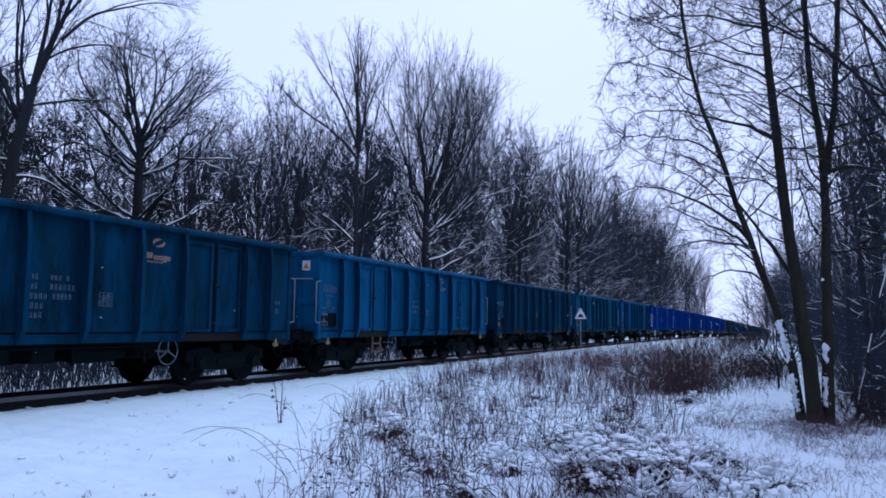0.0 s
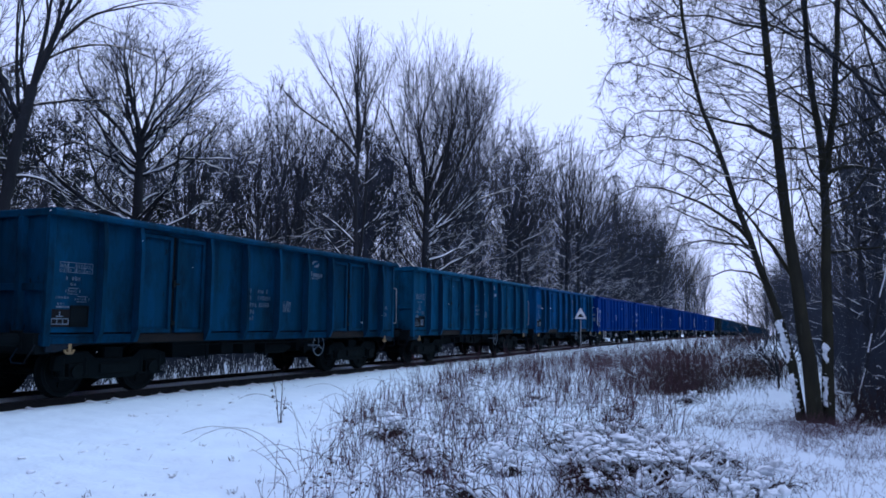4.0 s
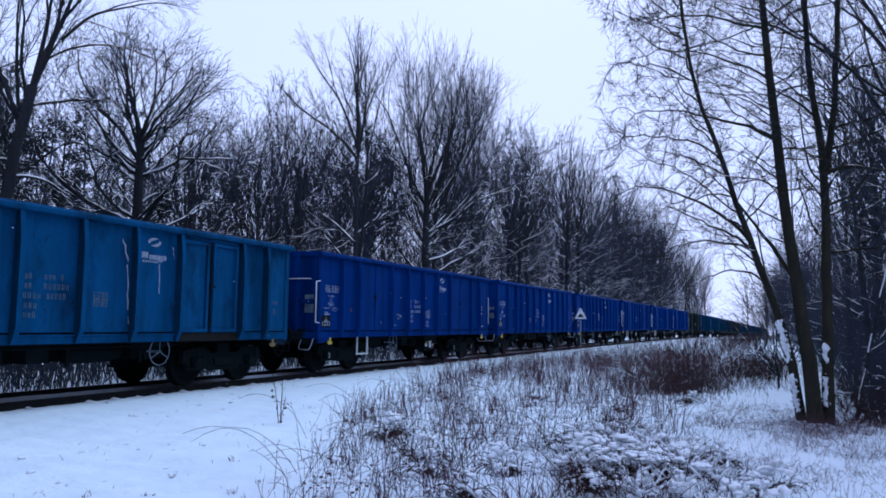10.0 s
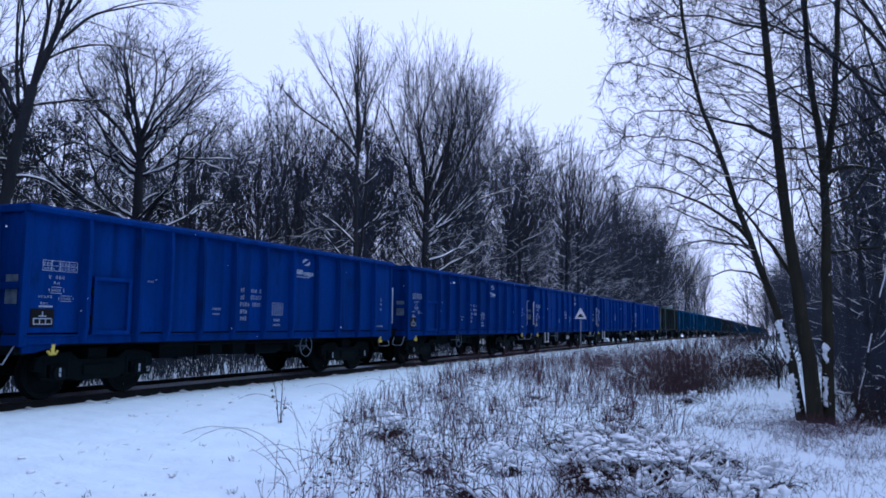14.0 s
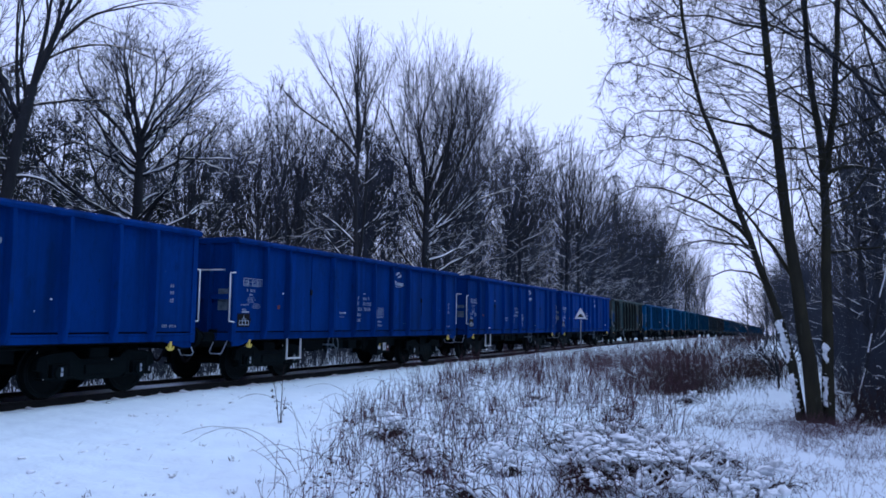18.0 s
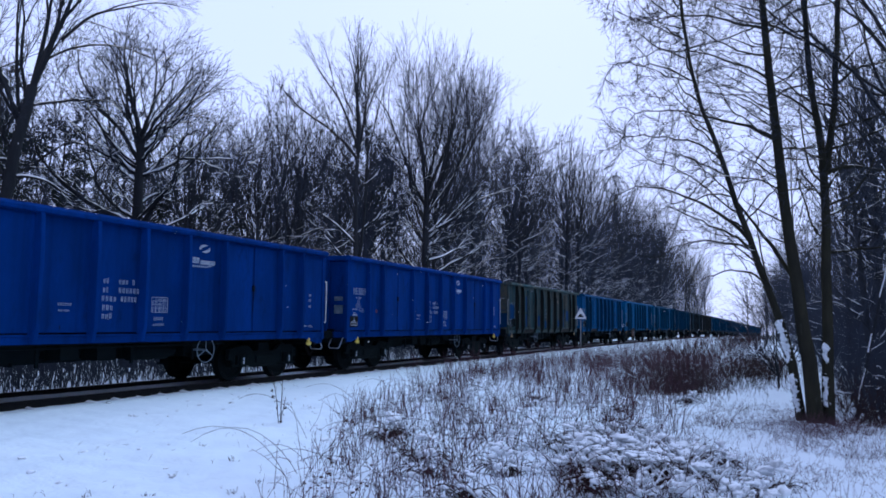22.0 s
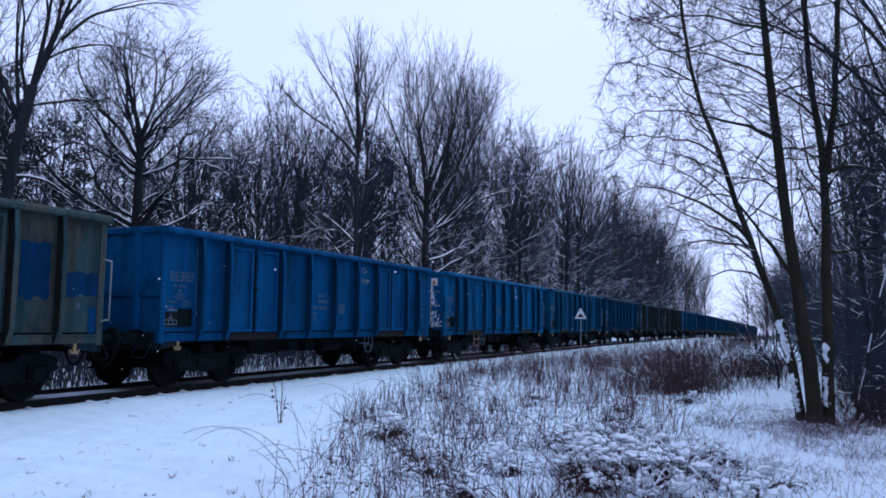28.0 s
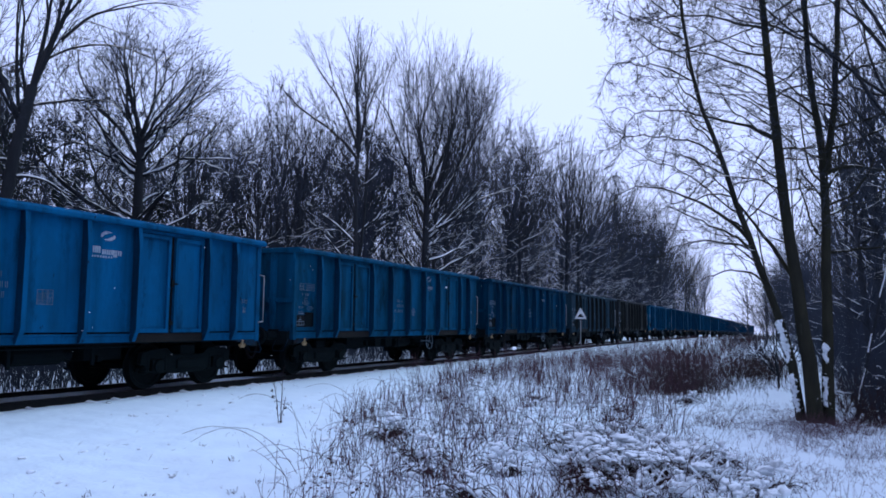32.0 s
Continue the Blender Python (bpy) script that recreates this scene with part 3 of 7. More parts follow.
def corner_step_mesh(mat, e):
    s = Shape()
    y = e * 6.56
    s.pipe([(1.30, e * 6.40, 0.96), (1.30, y, 0.72), (1.26, y, 0.66), (0.98, y, 0.66), (0.94, y, 0.72), (0.94, e * 6.40, 0.96)], 0.011, 6)
    return s.mesh("corner_step", mat, 0, True)


def side_step_mesh(mat, w, rungs, z0, thick=0.02):
    s = Shape()
    s.box(1.33, 1.37, 0, thick * 2, z0, 0.97).box(1.33, 1.37, w - thick * 2, w, z0, 0.97)
    for z in rungs:
        s.box(1.30, 1.40, thick * 2, w - thick * 2, z, z + 0.035)
    return s.mesh("side_step", mat, 0.004)


def lettering(rows, mat, seed, thick=0.004):
    """Bars for writing that stands too far off to be read: rows of (y, z, width, height, pieces)."""
    rng = random.Random(seed)
    s = Shape()
    for y, z, w, h, n in rows:
        if n < 2:
            s.box(SKIN + 0.001, SKIN + thick, y, y + w, z, z + h)
            continue
        step = w / n
        for i in range(n):
            if n > 4 and rng.random() < 0.10:
                continue
            a, top = y + i * step, h * rng.choice((1.0, 1.0, 0.85))
            for b in (0.06, 0.44):
                s.box(SKIN + 0.001, SKIN + thick, a + step * b, a + step * (b + 0.12), z, z + top)
    return s.mesh("lettering", mat)


def frame_rows(y, z, w, h, t=0.008, cols=2, lines=2):
    """A ruled table: its outline, columns and lines."""
    rows = [(y, z + h * i / lines, w, t, 1) for i in range(lines + 1)]
    return rows + [(y + w * i / cols, z, t, h, 1) for i in range(cols + 1)]


def oval_rows(y, z, w, h, t=0.010):
    """A long ring drawn with bars round a line of writing."""
    return [(y + 0.04, z, w - 0.08, t, 1), (y + 0.04, z + h - t, w - 0.08, t, 1), (y, z + 0.03, t, h - 0.06, 1), (y + w - t, z + 0.03, t, h - 0.06, 1), (y + 0.05, z + 0.03, w - 0.10, h - 0.06, 4)]


def emblem_mesh(mat, size):
    """A mark of two interlocked curved blades, with open ends."""
    s = Shape()
    for flip in (1, -1):
        n, out, back = 12, [], []
        for i in range(n + 1):
            t = math.pi * (1.12 - 0.86 * i / n)
            wide = 0.052 * math.sin(math.pi * min(1.0, 0.10 + 0.95 * i / n)) + 0.006
            ca, sa = math.cos(t), math.sin(t)
            out.append((0.165 * ca - 0.01, 0.088 * sa - 0.005))
            back.append(((0.165 - wide * 1.15) * ca - 0.01 + 0.02, (0.088 - wide) * sa - 0.005))
        o = out + back[::-1]
        s.prism([(flip * a * size, 2.895 + flip * (b + 0.008) * size) for a, b in o], "x", SKIN + 0.001, SKIN + 0.005)
    return s.mesh("emblem", mat)


def brand_mesh(mat, size):
    """The row of blocks under the mark."""
    s = Shape()
    a = -0.44 * size
    for w, h, dz in ((0.095, 0.125, 0.02), (0.095, 0.125, 0.02), (0.095, 0.125, 0.02), (0.03, 0, 0), (0.11, 0.095, 0), (0.095, 0.095, 0), (0.06, 0.095, 0), (0.11, 0.13, -0.035), (0.11, 0.095, 0)):
        w, h, dz = w * size, h * size, dz * size
        if h:
            z = 2.575 + dz - 0.02 * size
            for b in (0.0, 0.5):
                s.box(SKIN + 0.001, SKIN + 0.005, a + w * b, a + w * (b + 0.34), z, z + h)
        a += w
    for i in range(9):
        b = -0.43 * size + i * 0.065 * size
        s.box(SKIN + 0.001, SKIN + 0.004, b, b + 0.032 * size, 2.495, 2.495 + 0.038 * size)
    return s.mesh("lettering", mat)


def corner_gusset_mesh(mat):
    """The plate that deepens the sill at the corners."""
    s = Shape()
    s.prism([(-END + 0.02, 0.965), (-END + 0.02, 0.83), (-END + 0.25, 0.83), (-END + 0.75, 0.95), (-END + 0.75, 0.965)], "x", SKIN - 0.05, SKIN - 0.004)
    return s.mesh("corner_gusset", mat, 0.004)


def streak_mesh(lines, mat, seed):
    """Scratched or chalky streaks: lines of (y, z, y, z, width)."""
    rng = random.Random(seed)
    s = Shape()
    for y0, z0, y1, z1, w in lines:
        n = 9
        left, right = [], []
        for i in range(n + 1):
            u = i / n
            y, z = y0 + (y1 - y0) * u + rng.uniform(-0.5, 0.5) * w, z0 + (z1 - z0) * u
            g = w * rng.uniform(0.25, 1.0) * (0.25 if i in (0, n) else 1)
            left.append((y - g / 2, z))
            right.append((y + g / 2, z))
        for i in range(n):
            if rng.random() < 0.14:
                continue
            q = (left[i], right[i], right[i + 1], left[i + 1])
            s.add([(SKIN + 0.0045, *c) for c in q] + [(SKIN + 0.001, *c) for c in q], [(0, 1, 2, 3), (0, 4, 5, 1), (1, 5, 6, 2), (2, 6, 7, 3), (3, 7, 4, 0)])
    return s.mesh("paint_streak", mat)


def ragged_mesh(y, z, w, h, x, mat, seed):
    """A patch of paint with an uneven brushed edge."""
    rng = random.Random(seed)
    n = 7
    o = [(y + w * i / n, z + rng.uniform(-0.045, 0.045)) for i in range(n)] + [(y + w + rng.uniform(-0.02, 0.01), z + h * i / n) for i in range(n)]
    o += [(y + w - w * i / n, z + h + rng.uniform(-0.035, 0.035)) for i in range(n)] + [(y + rng.uniform(-0.01, 0.02), z + h - h * i / n) for i in range(n)]
    return Shape().prism(o, "x", x, x + 0.003).mesh("paint_patch", mat)


DOOR_RIBS = (-5.27, -1.20, 0.03, 1.25, 5.30)
CLOSE_RIBS = (-5.22, -1.12, -0.05, 1.06, 5.20)       # a wagon whose ribs stand closer
HATCH_RIBS = (-5.22, -4.02, -3.22, -2.28, -1.22, -0.10, 1.00, 2.12, 3.20, 4.28, 5.20)
FLUSH_RIBS = (-5.30, -4.38, -2.32, -1.16, 0.0, 1.16, 2.32, 4.40, 5.28)
# style, paint, rails and steps, lettering, emblem, handwheel at, step, ending sign
CARS = {
    -1: ("door", "navy", "old", LETTER_OLD, LETTER_RUST, 2.22, "", False, "dark navy-blue"),
    0: ("door", "sky", "old", LETTER_OLD, LETTER_OLD, -1.95, "rust", True, "faded sky-blue"),
    1: ("door", "navy", "old", LETTER_OLD, LETTER_OLD, 2.10, "", False, "dark navy-blue"),
    2: ("door", "teal", "old", LETTER_OLD, LETTER, 1.90, "", False, "weathered teal-blue"),
    3: ("door", "azure", "old", LETTER_OLD, LETTER, 2.11, "", False, "scratched azure-blue"),
    4: ("flush", "royal", "new", LETTER, LETTER, -2.0, "white", False, "royal-blue"),
    5: ("hatch", "royal", "new", LETTER, LETTER, 1.81, "", False, "royal-blue"),
    6: ("hatch", "royal", "new", LETTER, LETTER, -1.95, "", False, "royal-blue"),
    7: ("flush", "royal", "new", LETTER, LETTER, -2.10, "white", False, "royal-blue"),
    8: ("flush", "royal", "new", LETTER, LETTER, 1.90, "white", False, "royal-blue"),
    9: ("flush", "royal", "new", LETTER, LETTER, 1.75, "", False, "royal-blue"),
    10: ("door", "olive", "old", LETTER_OLD, LETTER_RUST, -1.90, "dark", False, "rusty olive-brown, blue-patched"),
    11: ("door", "azure", "old", LETTER_OLD, LETTER_OLD, 2.20, "", False, "faded azure-blue"),
    12: ("door", "sky", "old", LETTER_OLD, LETTER, -2.29, "rust", True, "faded sky-blue"),
    13: ("door", "teal", "old", LETTER_OLD, LETTER_OLD, 2.00, "", False, "dirty teal-blue"),
    14: ("door", "navy", "old", LETTER_OLD, LETTER_OLD, 2.00, "", False, "dark navy-blue"),
    15: ("door", "slate", "old", LETTER_OLD, LETTER_OLD, 2.00, "", False, "grey slate-blue"),
    16: ("door", "brown", "old", LETTER_OLD, LETTER_OLD, 2.00, "", False, "dull dark brown"),
    17: ("door", "teal", "old", LETTER_OLD, LETTER_OLD, 2.00, "", False, "weathered teal-blue"),
    18: ("door", "navy", "old", LETTER_OLD, LETTER_OLD, 2.00, "", False, "dark navy-blue"),
}
FAR_PAINTS = ("navy", "teal", "navy", "teal", "navy", "royal_dark", "teal", "navy", "azure", "navy", "teal", "navy")
for _k, _p in zip(range(19, 31), FAR_PAINTS):
    CARS[_k] = ("door", _p, "old", LETTER_OLD, LETTER_OLD, 2.0, "", False, "dark worn blue")
STREAKS = {3: ((1.02, 2.88, 1.20, 2.35, 0.05), (1.13, 2.55, 1.22, 1.30, 0.035), (-3.62, 2.95, -3.48, 2.45, 0.06), (1.95, 2.5, 1.98, 1.9, 0.03), (2.30, 2.86, 2.36, 2.6, 0.03)),
           11: ((-5.3, 3.0, -5.32, 1.3, 0.02), (-2.42, 2.9, -2.4, 2.0, 0.02), (3.4, 2.8, 3.45, 2.1, 0.03)),
           2: ((-5.34, 2.9, -5.36, 1.5, 0.02), (0.9, 2.6, 0.95, 1.9, 0.025)), 12: ((-5.3, 2.8, -5.3, 1.6, 0.03), (2.5, 2.9, 2.52, 1.8, 0.02)), 10: ((-5.36, 3.0, -5.38, 1.2, 0.02), (-2.3, 2.6, -2.32, 1.4, 0.02))}
ROLLING = []        # wagon number, wagon
WHEELS = []         # wheelset, place on its bogie


def build_wagon(k):
    global END, SKIN
    style, col, trim, ink, mark, hand, step, warned, words = CARS[k]
    END, SKIN = (6.38, 1.42) if trim == "new" else (6.27, 1.37)
    P = PAINTS[col]
    near = k < 19
    bright = WHITE if trim == "new" else GREY_POST
    hookmat = YELLOW if trim == "new" else YELLOW_OLD
    word = {"door": "framed double side doors", "hatch": "a small side hatch", "flush": "flush side doors"}[style]
    w = thing("freight_wagon", words + " steel open freight wagon with " + word, "freight wagon", "wagons of the train")
    part("side_wall", cached(("side", col), lambda: side_mesh(P, 1)), w)
    part("side_wall", cached(("far", col), lambda: far_side_mesh(P)), w)
    end = cached(("end", col), lambda: end_mesh(P))
    near_end = part("end_wall", end, w)
    far_end = part("end_wall", end, w, "", pose(0, 0, 0, rz=180))
    for wall in (near_end, far_end):
        for x in (-0.72, 0.72):
            part("stiffener", cached(("up", col), lambda: stiff_mesh(P, "upright")), wall, "", pose(x, 0, 0))
        part("stiffener", cached(("cross", col), lambda: stiff_mesh(P, "rail")), wall)
        part("stiffener", cached(("foot", col), lambda: stiff_mesh(P, "foot")), wall)
    part("top_rim", cached(("rim", col), lambda: rim_mesh(P, 0.115 if trim == "new" else 0.17)), w)
    part("side_sill", cached(("sill", col), lambda: sill_mesh(P)), w)
    part("wagon_floor", cached(("floor", trim), floor_mesh), w)
    part("underframe", cached("frame", frame_mesh), w, "black underframe")
    post = cached(("post", col), lambda: post_mesh(P))
    part("corner_post", post, w, "", pose(0, -END, 0))
    part("corner_post", post, w, "", pose(0, END - 0.03, 0))
    rib = cached(("rib", col), lambda: rib_mesh(P) if trim == "new" else rib_flange_mesh(P))
    dull = col in ("olive", "slate", "brown")
    web = cached(("web", dull), lambda: rib_web_mesh(WEB_DULL if dull else WEB))
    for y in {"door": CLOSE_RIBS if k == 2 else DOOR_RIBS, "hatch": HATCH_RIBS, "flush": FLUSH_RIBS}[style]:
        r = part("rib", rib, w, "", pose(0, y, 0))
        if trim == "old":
            part("web", web, r, "dark web behind the rib flange")
    if style == "door":
        leaf = cached(("leaf", col), lambda: door_mesh(P, 0.82, 1.15, 3.03))
        rust = cached("rust_sill", lambda: Shape().box(SKIN + 0.014, SKIN + 0.040, 0.0, 1.90, 0.962, 1.128).mesh("sill_plate", RUST))
        header = cached(("head", col), lambda: Shape().box(SKIN + 0.001, SKIN + 0.05, 0.0, 1.80, 3.05, 3.115).mesh("door_header", P, 0.006))
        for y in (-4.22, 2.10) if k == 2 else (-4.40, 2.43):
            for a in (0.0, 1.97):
                part("web", web, part("rib", rib, w, "", pose(0, y + a, 0)), "dark web behind the rib flange")
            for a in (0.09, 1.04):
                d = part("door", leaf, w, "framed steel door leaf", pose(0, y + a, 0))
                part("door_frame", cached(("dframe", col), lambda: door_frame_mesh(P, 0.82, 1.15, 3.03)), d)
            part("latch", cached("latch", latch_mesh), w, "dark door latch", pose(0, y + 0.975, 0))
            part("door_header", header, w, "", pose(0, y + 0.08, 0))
            # the wall has no slot here: a dark strip gives the gap's shadow
            part("door_seam", cached("seam", lambda: Shape().prism([(SKIN + 0.001, -0.048), (SKIN + 0.03, -0.032), (SKIN + 0.03, 0.032), (SKIN + 0.001, 0.048)], "z", 1.14, 3.04).mesh("door_seam", GAP_SHADE)), w, "dark strip for the shaded gap between the door leaves", pose(0, y + 0.975, 0))
            part("sill_plate", rust, w, "rusty brown plate", pose(0, y + 0.035, 0))
    elif style == "flush":
        leaf = cached(("flush", col), lambda: flush_mesh(P, 0.93, 1.15, 3.08))
        for y in (-4.29, 2.41):
            for a in (0.0, 0.97):
                part("door", leaf, w, "flush steel door leaf", pose(0, y + a, 0))
            part("handle", cached("flush_handle", lambda: Shape().box(SKIN + 0.014, SKIN + 0.05, -0.03, 0.03, 2.06, 2.20).rod((SKIN + 0.03, 0.0, 1.6), (SKIN + 0.03, 0.0, 2.06), 0.008, 6).mesh("handle", UNDER, 0.005)), w, "dark door handle", pose(0, y + 0.95, 0))
    else:
        hatch = part("hatch", cached(("hatch", col), lambda: door_mesh(P, 0.86, 1.13, 2.13)), w, "small framed steel hatch", pose(0, -5.06, 0))
        part("door_frame", cached(("hframe", col), lambda: door_frame_mesh(P, 0.86, 1.13, 2.13, 0.07)), hatch)
        part("hinge", cached("hinge", lambda: Shape().box(SKIN + 0.02, SKIN + 0.06, -0.03, 0.06, 1.3, 1.45).mesh("hinge", UNDER, 0.005)), hatch)
        part("hinge", CACHE["hinge"], hatch, "", pose(0, 0, 0.5))
    if k == 10:
        for i, (y, wd, z, h) in enumerate(((-6.25, 0.78, 1.62, 0.62), (-5.25, 0.62, 1.70, 0.62), (-3.28, 0.66, 1.24, 0.52), (-4.23, 0.66, 1.95, 0.75), (-4.23, 0.66, 1.24, 0.60), (-2.25, 0.85, 1.25, 0.55), (-1.18, 1.0, 1.2, 0.35), (1.40, 0.95, 1.25, 0.35),
                             (2.60, 0.66, 1.24, 0.95), (3.55, 0.66, 1.60, 0.55), (4.60, 0.58, 1.72, 0.92), (5.46, 0.82, 1.78, 0.42), (6.0, 0.28, 1.16, 0.42))):
            x = SKIN + (0.0235 if (2.5 < y < 4.5 or -4.5 < y < -3.3) else 0.0015)
            part("paint_patch", ragged_mesh(y, z, wd, h, x, PATCH, 30 + i), w, "blue repainted patch with ragged edges")
        part("paint_patch", Shape().prism([(0.15, 1.24), (0.8, 1.20), (1.34, 1.25), (1.36, 1.98), (0.9, 2.03), (0.16, 1.97)], "y", -END - 0.004, -END - 0.001).mesh("paint_patch", PATCH), near_end, "blue repainted patch")
    # ends: buffers, coupling, rails and steps
    buf = cached("buffer", buffer_mesh)
    for x in (-0.875, 0.875):
        part("buffer", buf, w, "", pose(x, -6.42, 1.03))
        part("buffer", buf, w, "", pose(x, 6.42, 1.03, rz=180))
    part("screw_coupling", cached("coupling", coupling_mesh), w, "", pose(0, -6.42, 1.0))
    if near:
        part("brake_hose", cached("hose", hose_mesh), w, "", pose(0, -6.42, 0.88))
        part("brake_hose", CACHE["hose"], w, "", pose(-0.84, -6.42, 0.88))
    for e in (-1, 1):
        if (e > 0 and k != 3) or (e < 0 and k in (0, 4, 7, 8, 10)):
            part("handrail", cached(("rail", trim, e), lambda: handrail_mesh(bright, e)), w, "white handrail" if trim == "new" else "grey handrail")
        if k in (0, 4, 7, 8, 10, 12) and e < 0:
            part("end_handrail", cached(("bar", trim, e), lambda: bar_mesh(bright, e)), w)
        part("corner_step", cached(("cstep", trim, e), lambda: corner_step_mesh(LETTER if trim == "new" else SILL, e)), w)
        part("tow_hook", cached(("hook", trim), lambda: hook_mesh(hookmat)), w, "yellow tow hook", pose(SKIN - 0.02, e * 5.77, 0.90))
    part("brake_gear", cached("brake", brake_mesh), w)
    part("brake_handwheel", cached(("hand", trim), lambda: handwheel_mesh(LETTER_OLD)), w, "dull grey brake handwheel", pose(SKIN - 0.04, hand, 0.77))
    if step == "rust":
        part("side_step", cached("step_rust", lambda: side_step_mesh(STEP_RUST, 0.52, (0.50, 0.74), 0.48)), w, "rusty orange ladder step", pose(0, -3.28, 0))
    elif step == "white":
        part("side_step", cached("step_white", lambda: side_step_mesh(WHITE, 0.62, (0.46,), 0.45, 0.016)), w, "white step stirrup", pose(0, -4.22, 0))
    elif step == "dark":
        part("side_step", cached("step_dark", lambda: side_step_mesh(UNDER, 0.5, (0.50, 0.72), 0.48)), w, "", pose(0, -3.3, 0))
    # writing
    if near:
        rows = frame_rows(-6.07, 2.18, 0.68, 0.17, 0.009, 4, 2) + [(-6.05, 2.285, 0.64, 0.045, 11), (-6.05, 2.20, 0.64, 0.045, 11), (-5.94, 2.05, 0.33, 0.06, 5), (-5.84, 1.96, 0.14, 0.05, 2)]
        rows += oval_rows(-5.93, 1.81, 0.30, 0.11) + oval_rows(-5.73, 1.68, 0.30, 0.10) + [(-6.12, 1.73, 0.28, 0.045, 5), (-6.08, 1.62, 0.16, 0.05, 3), (-6.10, 1.575, 0.26, 0.03, 1)]
        rows += [(-5.52, 1.06, 0.24, 0.035, 5), (-5.50, 1.00, 0.24, 0.04, 4), (-5.06, 1.09, 0.13, 0.035, 3), (-1.95, 1.05, 0.22, 0.035, 5), (-1.90, 1.00, 0.15, 0.03, 3)]
        if style != "door":
            rows += [(-3.74, 2.10, 0.16, 0.04, 4), (-1.87, 1.61, 0.30, 0.05, 6), (-1.85, 1.51, 0.24, 0.04, 5), (5.69, 2.03, 0.12, 0.07, 2), (5.69, 1.90, 0.12, 0.07, 2), (5.69, 1.74, 0.12, 0.08, 2), (5.50, 1.24, 0.40, 0.06, 8), (4.80, 1.03, 0.24, 0.05, 1)]
        else:
            rows += [(5.68, 1.78, 0.22, 0.09, 3), (5.72, 1.56, 0.12, 0.14, 2), (5.45, 1.05, 0.42, 0.035, 7)]
        tagged(part("lettering", cached(("txt1", style, ink.name), lambda: lettering(rows, ink, 3)), w, "small white lettering in bars"), kind="stuff")
        yn = -0.98 if style == "door" else -0.93
        rows = [(yn, 2.03, 0.14, 0.10, 2), (yn + 0.36, 2.03, 0.40, 0.10, 5), (yn, 1.87, 0.14, 0.10, 2), (yn + 0.36, 1.87, 0.52, 0.10, 6), (yn - 0.02, 1.71, 0.36, 0.10, 4), (yn + 0.42, 1.71, 0.40, 0.10, 5),
                (yn, 1.55, 0.27, 0.10, 3), (yn, 1.40, 0.25, 0.10, 3)]
        tagged(part("lettering", cached(("txt2", style, ink.name), lambda: lettering(rows, ink, 5)), w, "white number lettering in bars"), kind="stuff")
        yt = 0.40 if style == "door" else 0.26
        ht, wt = (0.24, 0.30) if style == "door" else (0.29, 0.42)
        zt = 1.62 if style == "door" else 1.53
        rows3 = frame_rows(yt, zt, wt, ht, 0.008, 4 if style != "door" else 3, 4) + [(yt + 0.02, zt + 0.022 + ht * q / 4, wt - 0.04, 0.026, 7) for q in range(3)] + [(yt + 0.16, zt + 0.022 + ht * 0.75, wt - 0.18, 0.026, 4)]
        if style != "door":
            rows3 += [(yt + 0.07, 1.38, 0.26, 0.065, 5), (yt + 0.06, 1.27, 0.30, 0.055, 6), (yt - 0.02, 1.03, 0.28, 0.025, 6)]
        else:
            rows3 += [(yt - 0.10, 1.11, 0.45, 0.02, 5), (1.45, 1.03, 0.30, 0.05, 5)]
        tagged(part("lettering", cached(("txt3", style, ink.name), lambda: lettering(rows3, ink, 7)), w, "small white table lettering"), kind="stuff")
        ye = (1.55 if k == 2 else 1.80) if style == "door" else (1.66 if style == "hatch" else 1.70)
        part("emblem", cached(("emblem", mark.name, trim), lambda: emblem_mesh(mark, 0.95)), w, "", pose(0, ye, 0))
        tagged(part("lettering", cached(("brand", mark.name, trim), lambda: brand_mesh(mark, 0.95)), w, "row of pale blocks under the emblem", pose(0, ye, 0)), kind="stuff")
        plate = part("placard", cached(("placard", trim), lambda: Shape().box(SKIN + 0.001, SKIN + 0.012, 0, 0.44, 1.25, 1.55).mesh("placard", BLACK, 0.003)), w, "black placard with white marks", pose(0, -6.25, 0))
        tagged(part("marking", cached(("pmarks", trim), lambda: lettering(frame_rows(0.05, 1.29, 0.34, 0.09, 0.018, 3, 1) + [(0.15, 1.42, 0.14, 0.018, 1), (0.21, 1.43, 0.018, 0.08, 1)], LETTER if trim == "new" else LETTER_OLD, 2, 0.016)), plate), kind="stuff")
        if trim == "old":
            part("recess_box", cached("recess", lambda: Shape().hoop(SKIN + 0.001, SKIN + 0.03, 0, 0.38, 1.25, 1.62, 0.02).box(SKIN + 0.001, SKIN + 0.006, 0.02, 0.36, 1.27, 1.60).mesh("recess_box", UNDER, 0.003)), w, "dark framed document box", pose(0, -5.82, 0))
            if k in (2, 3):
                part("notice", cached("notice", lambda: Shape().box(SKIN + 0.007, SKIN + 0.009, 0.10, 0.32, 1.30, 1.50).mesh("notice", LETTER_OLD)), w, "torn pale paper notice", pose(0, -5.82, 0))
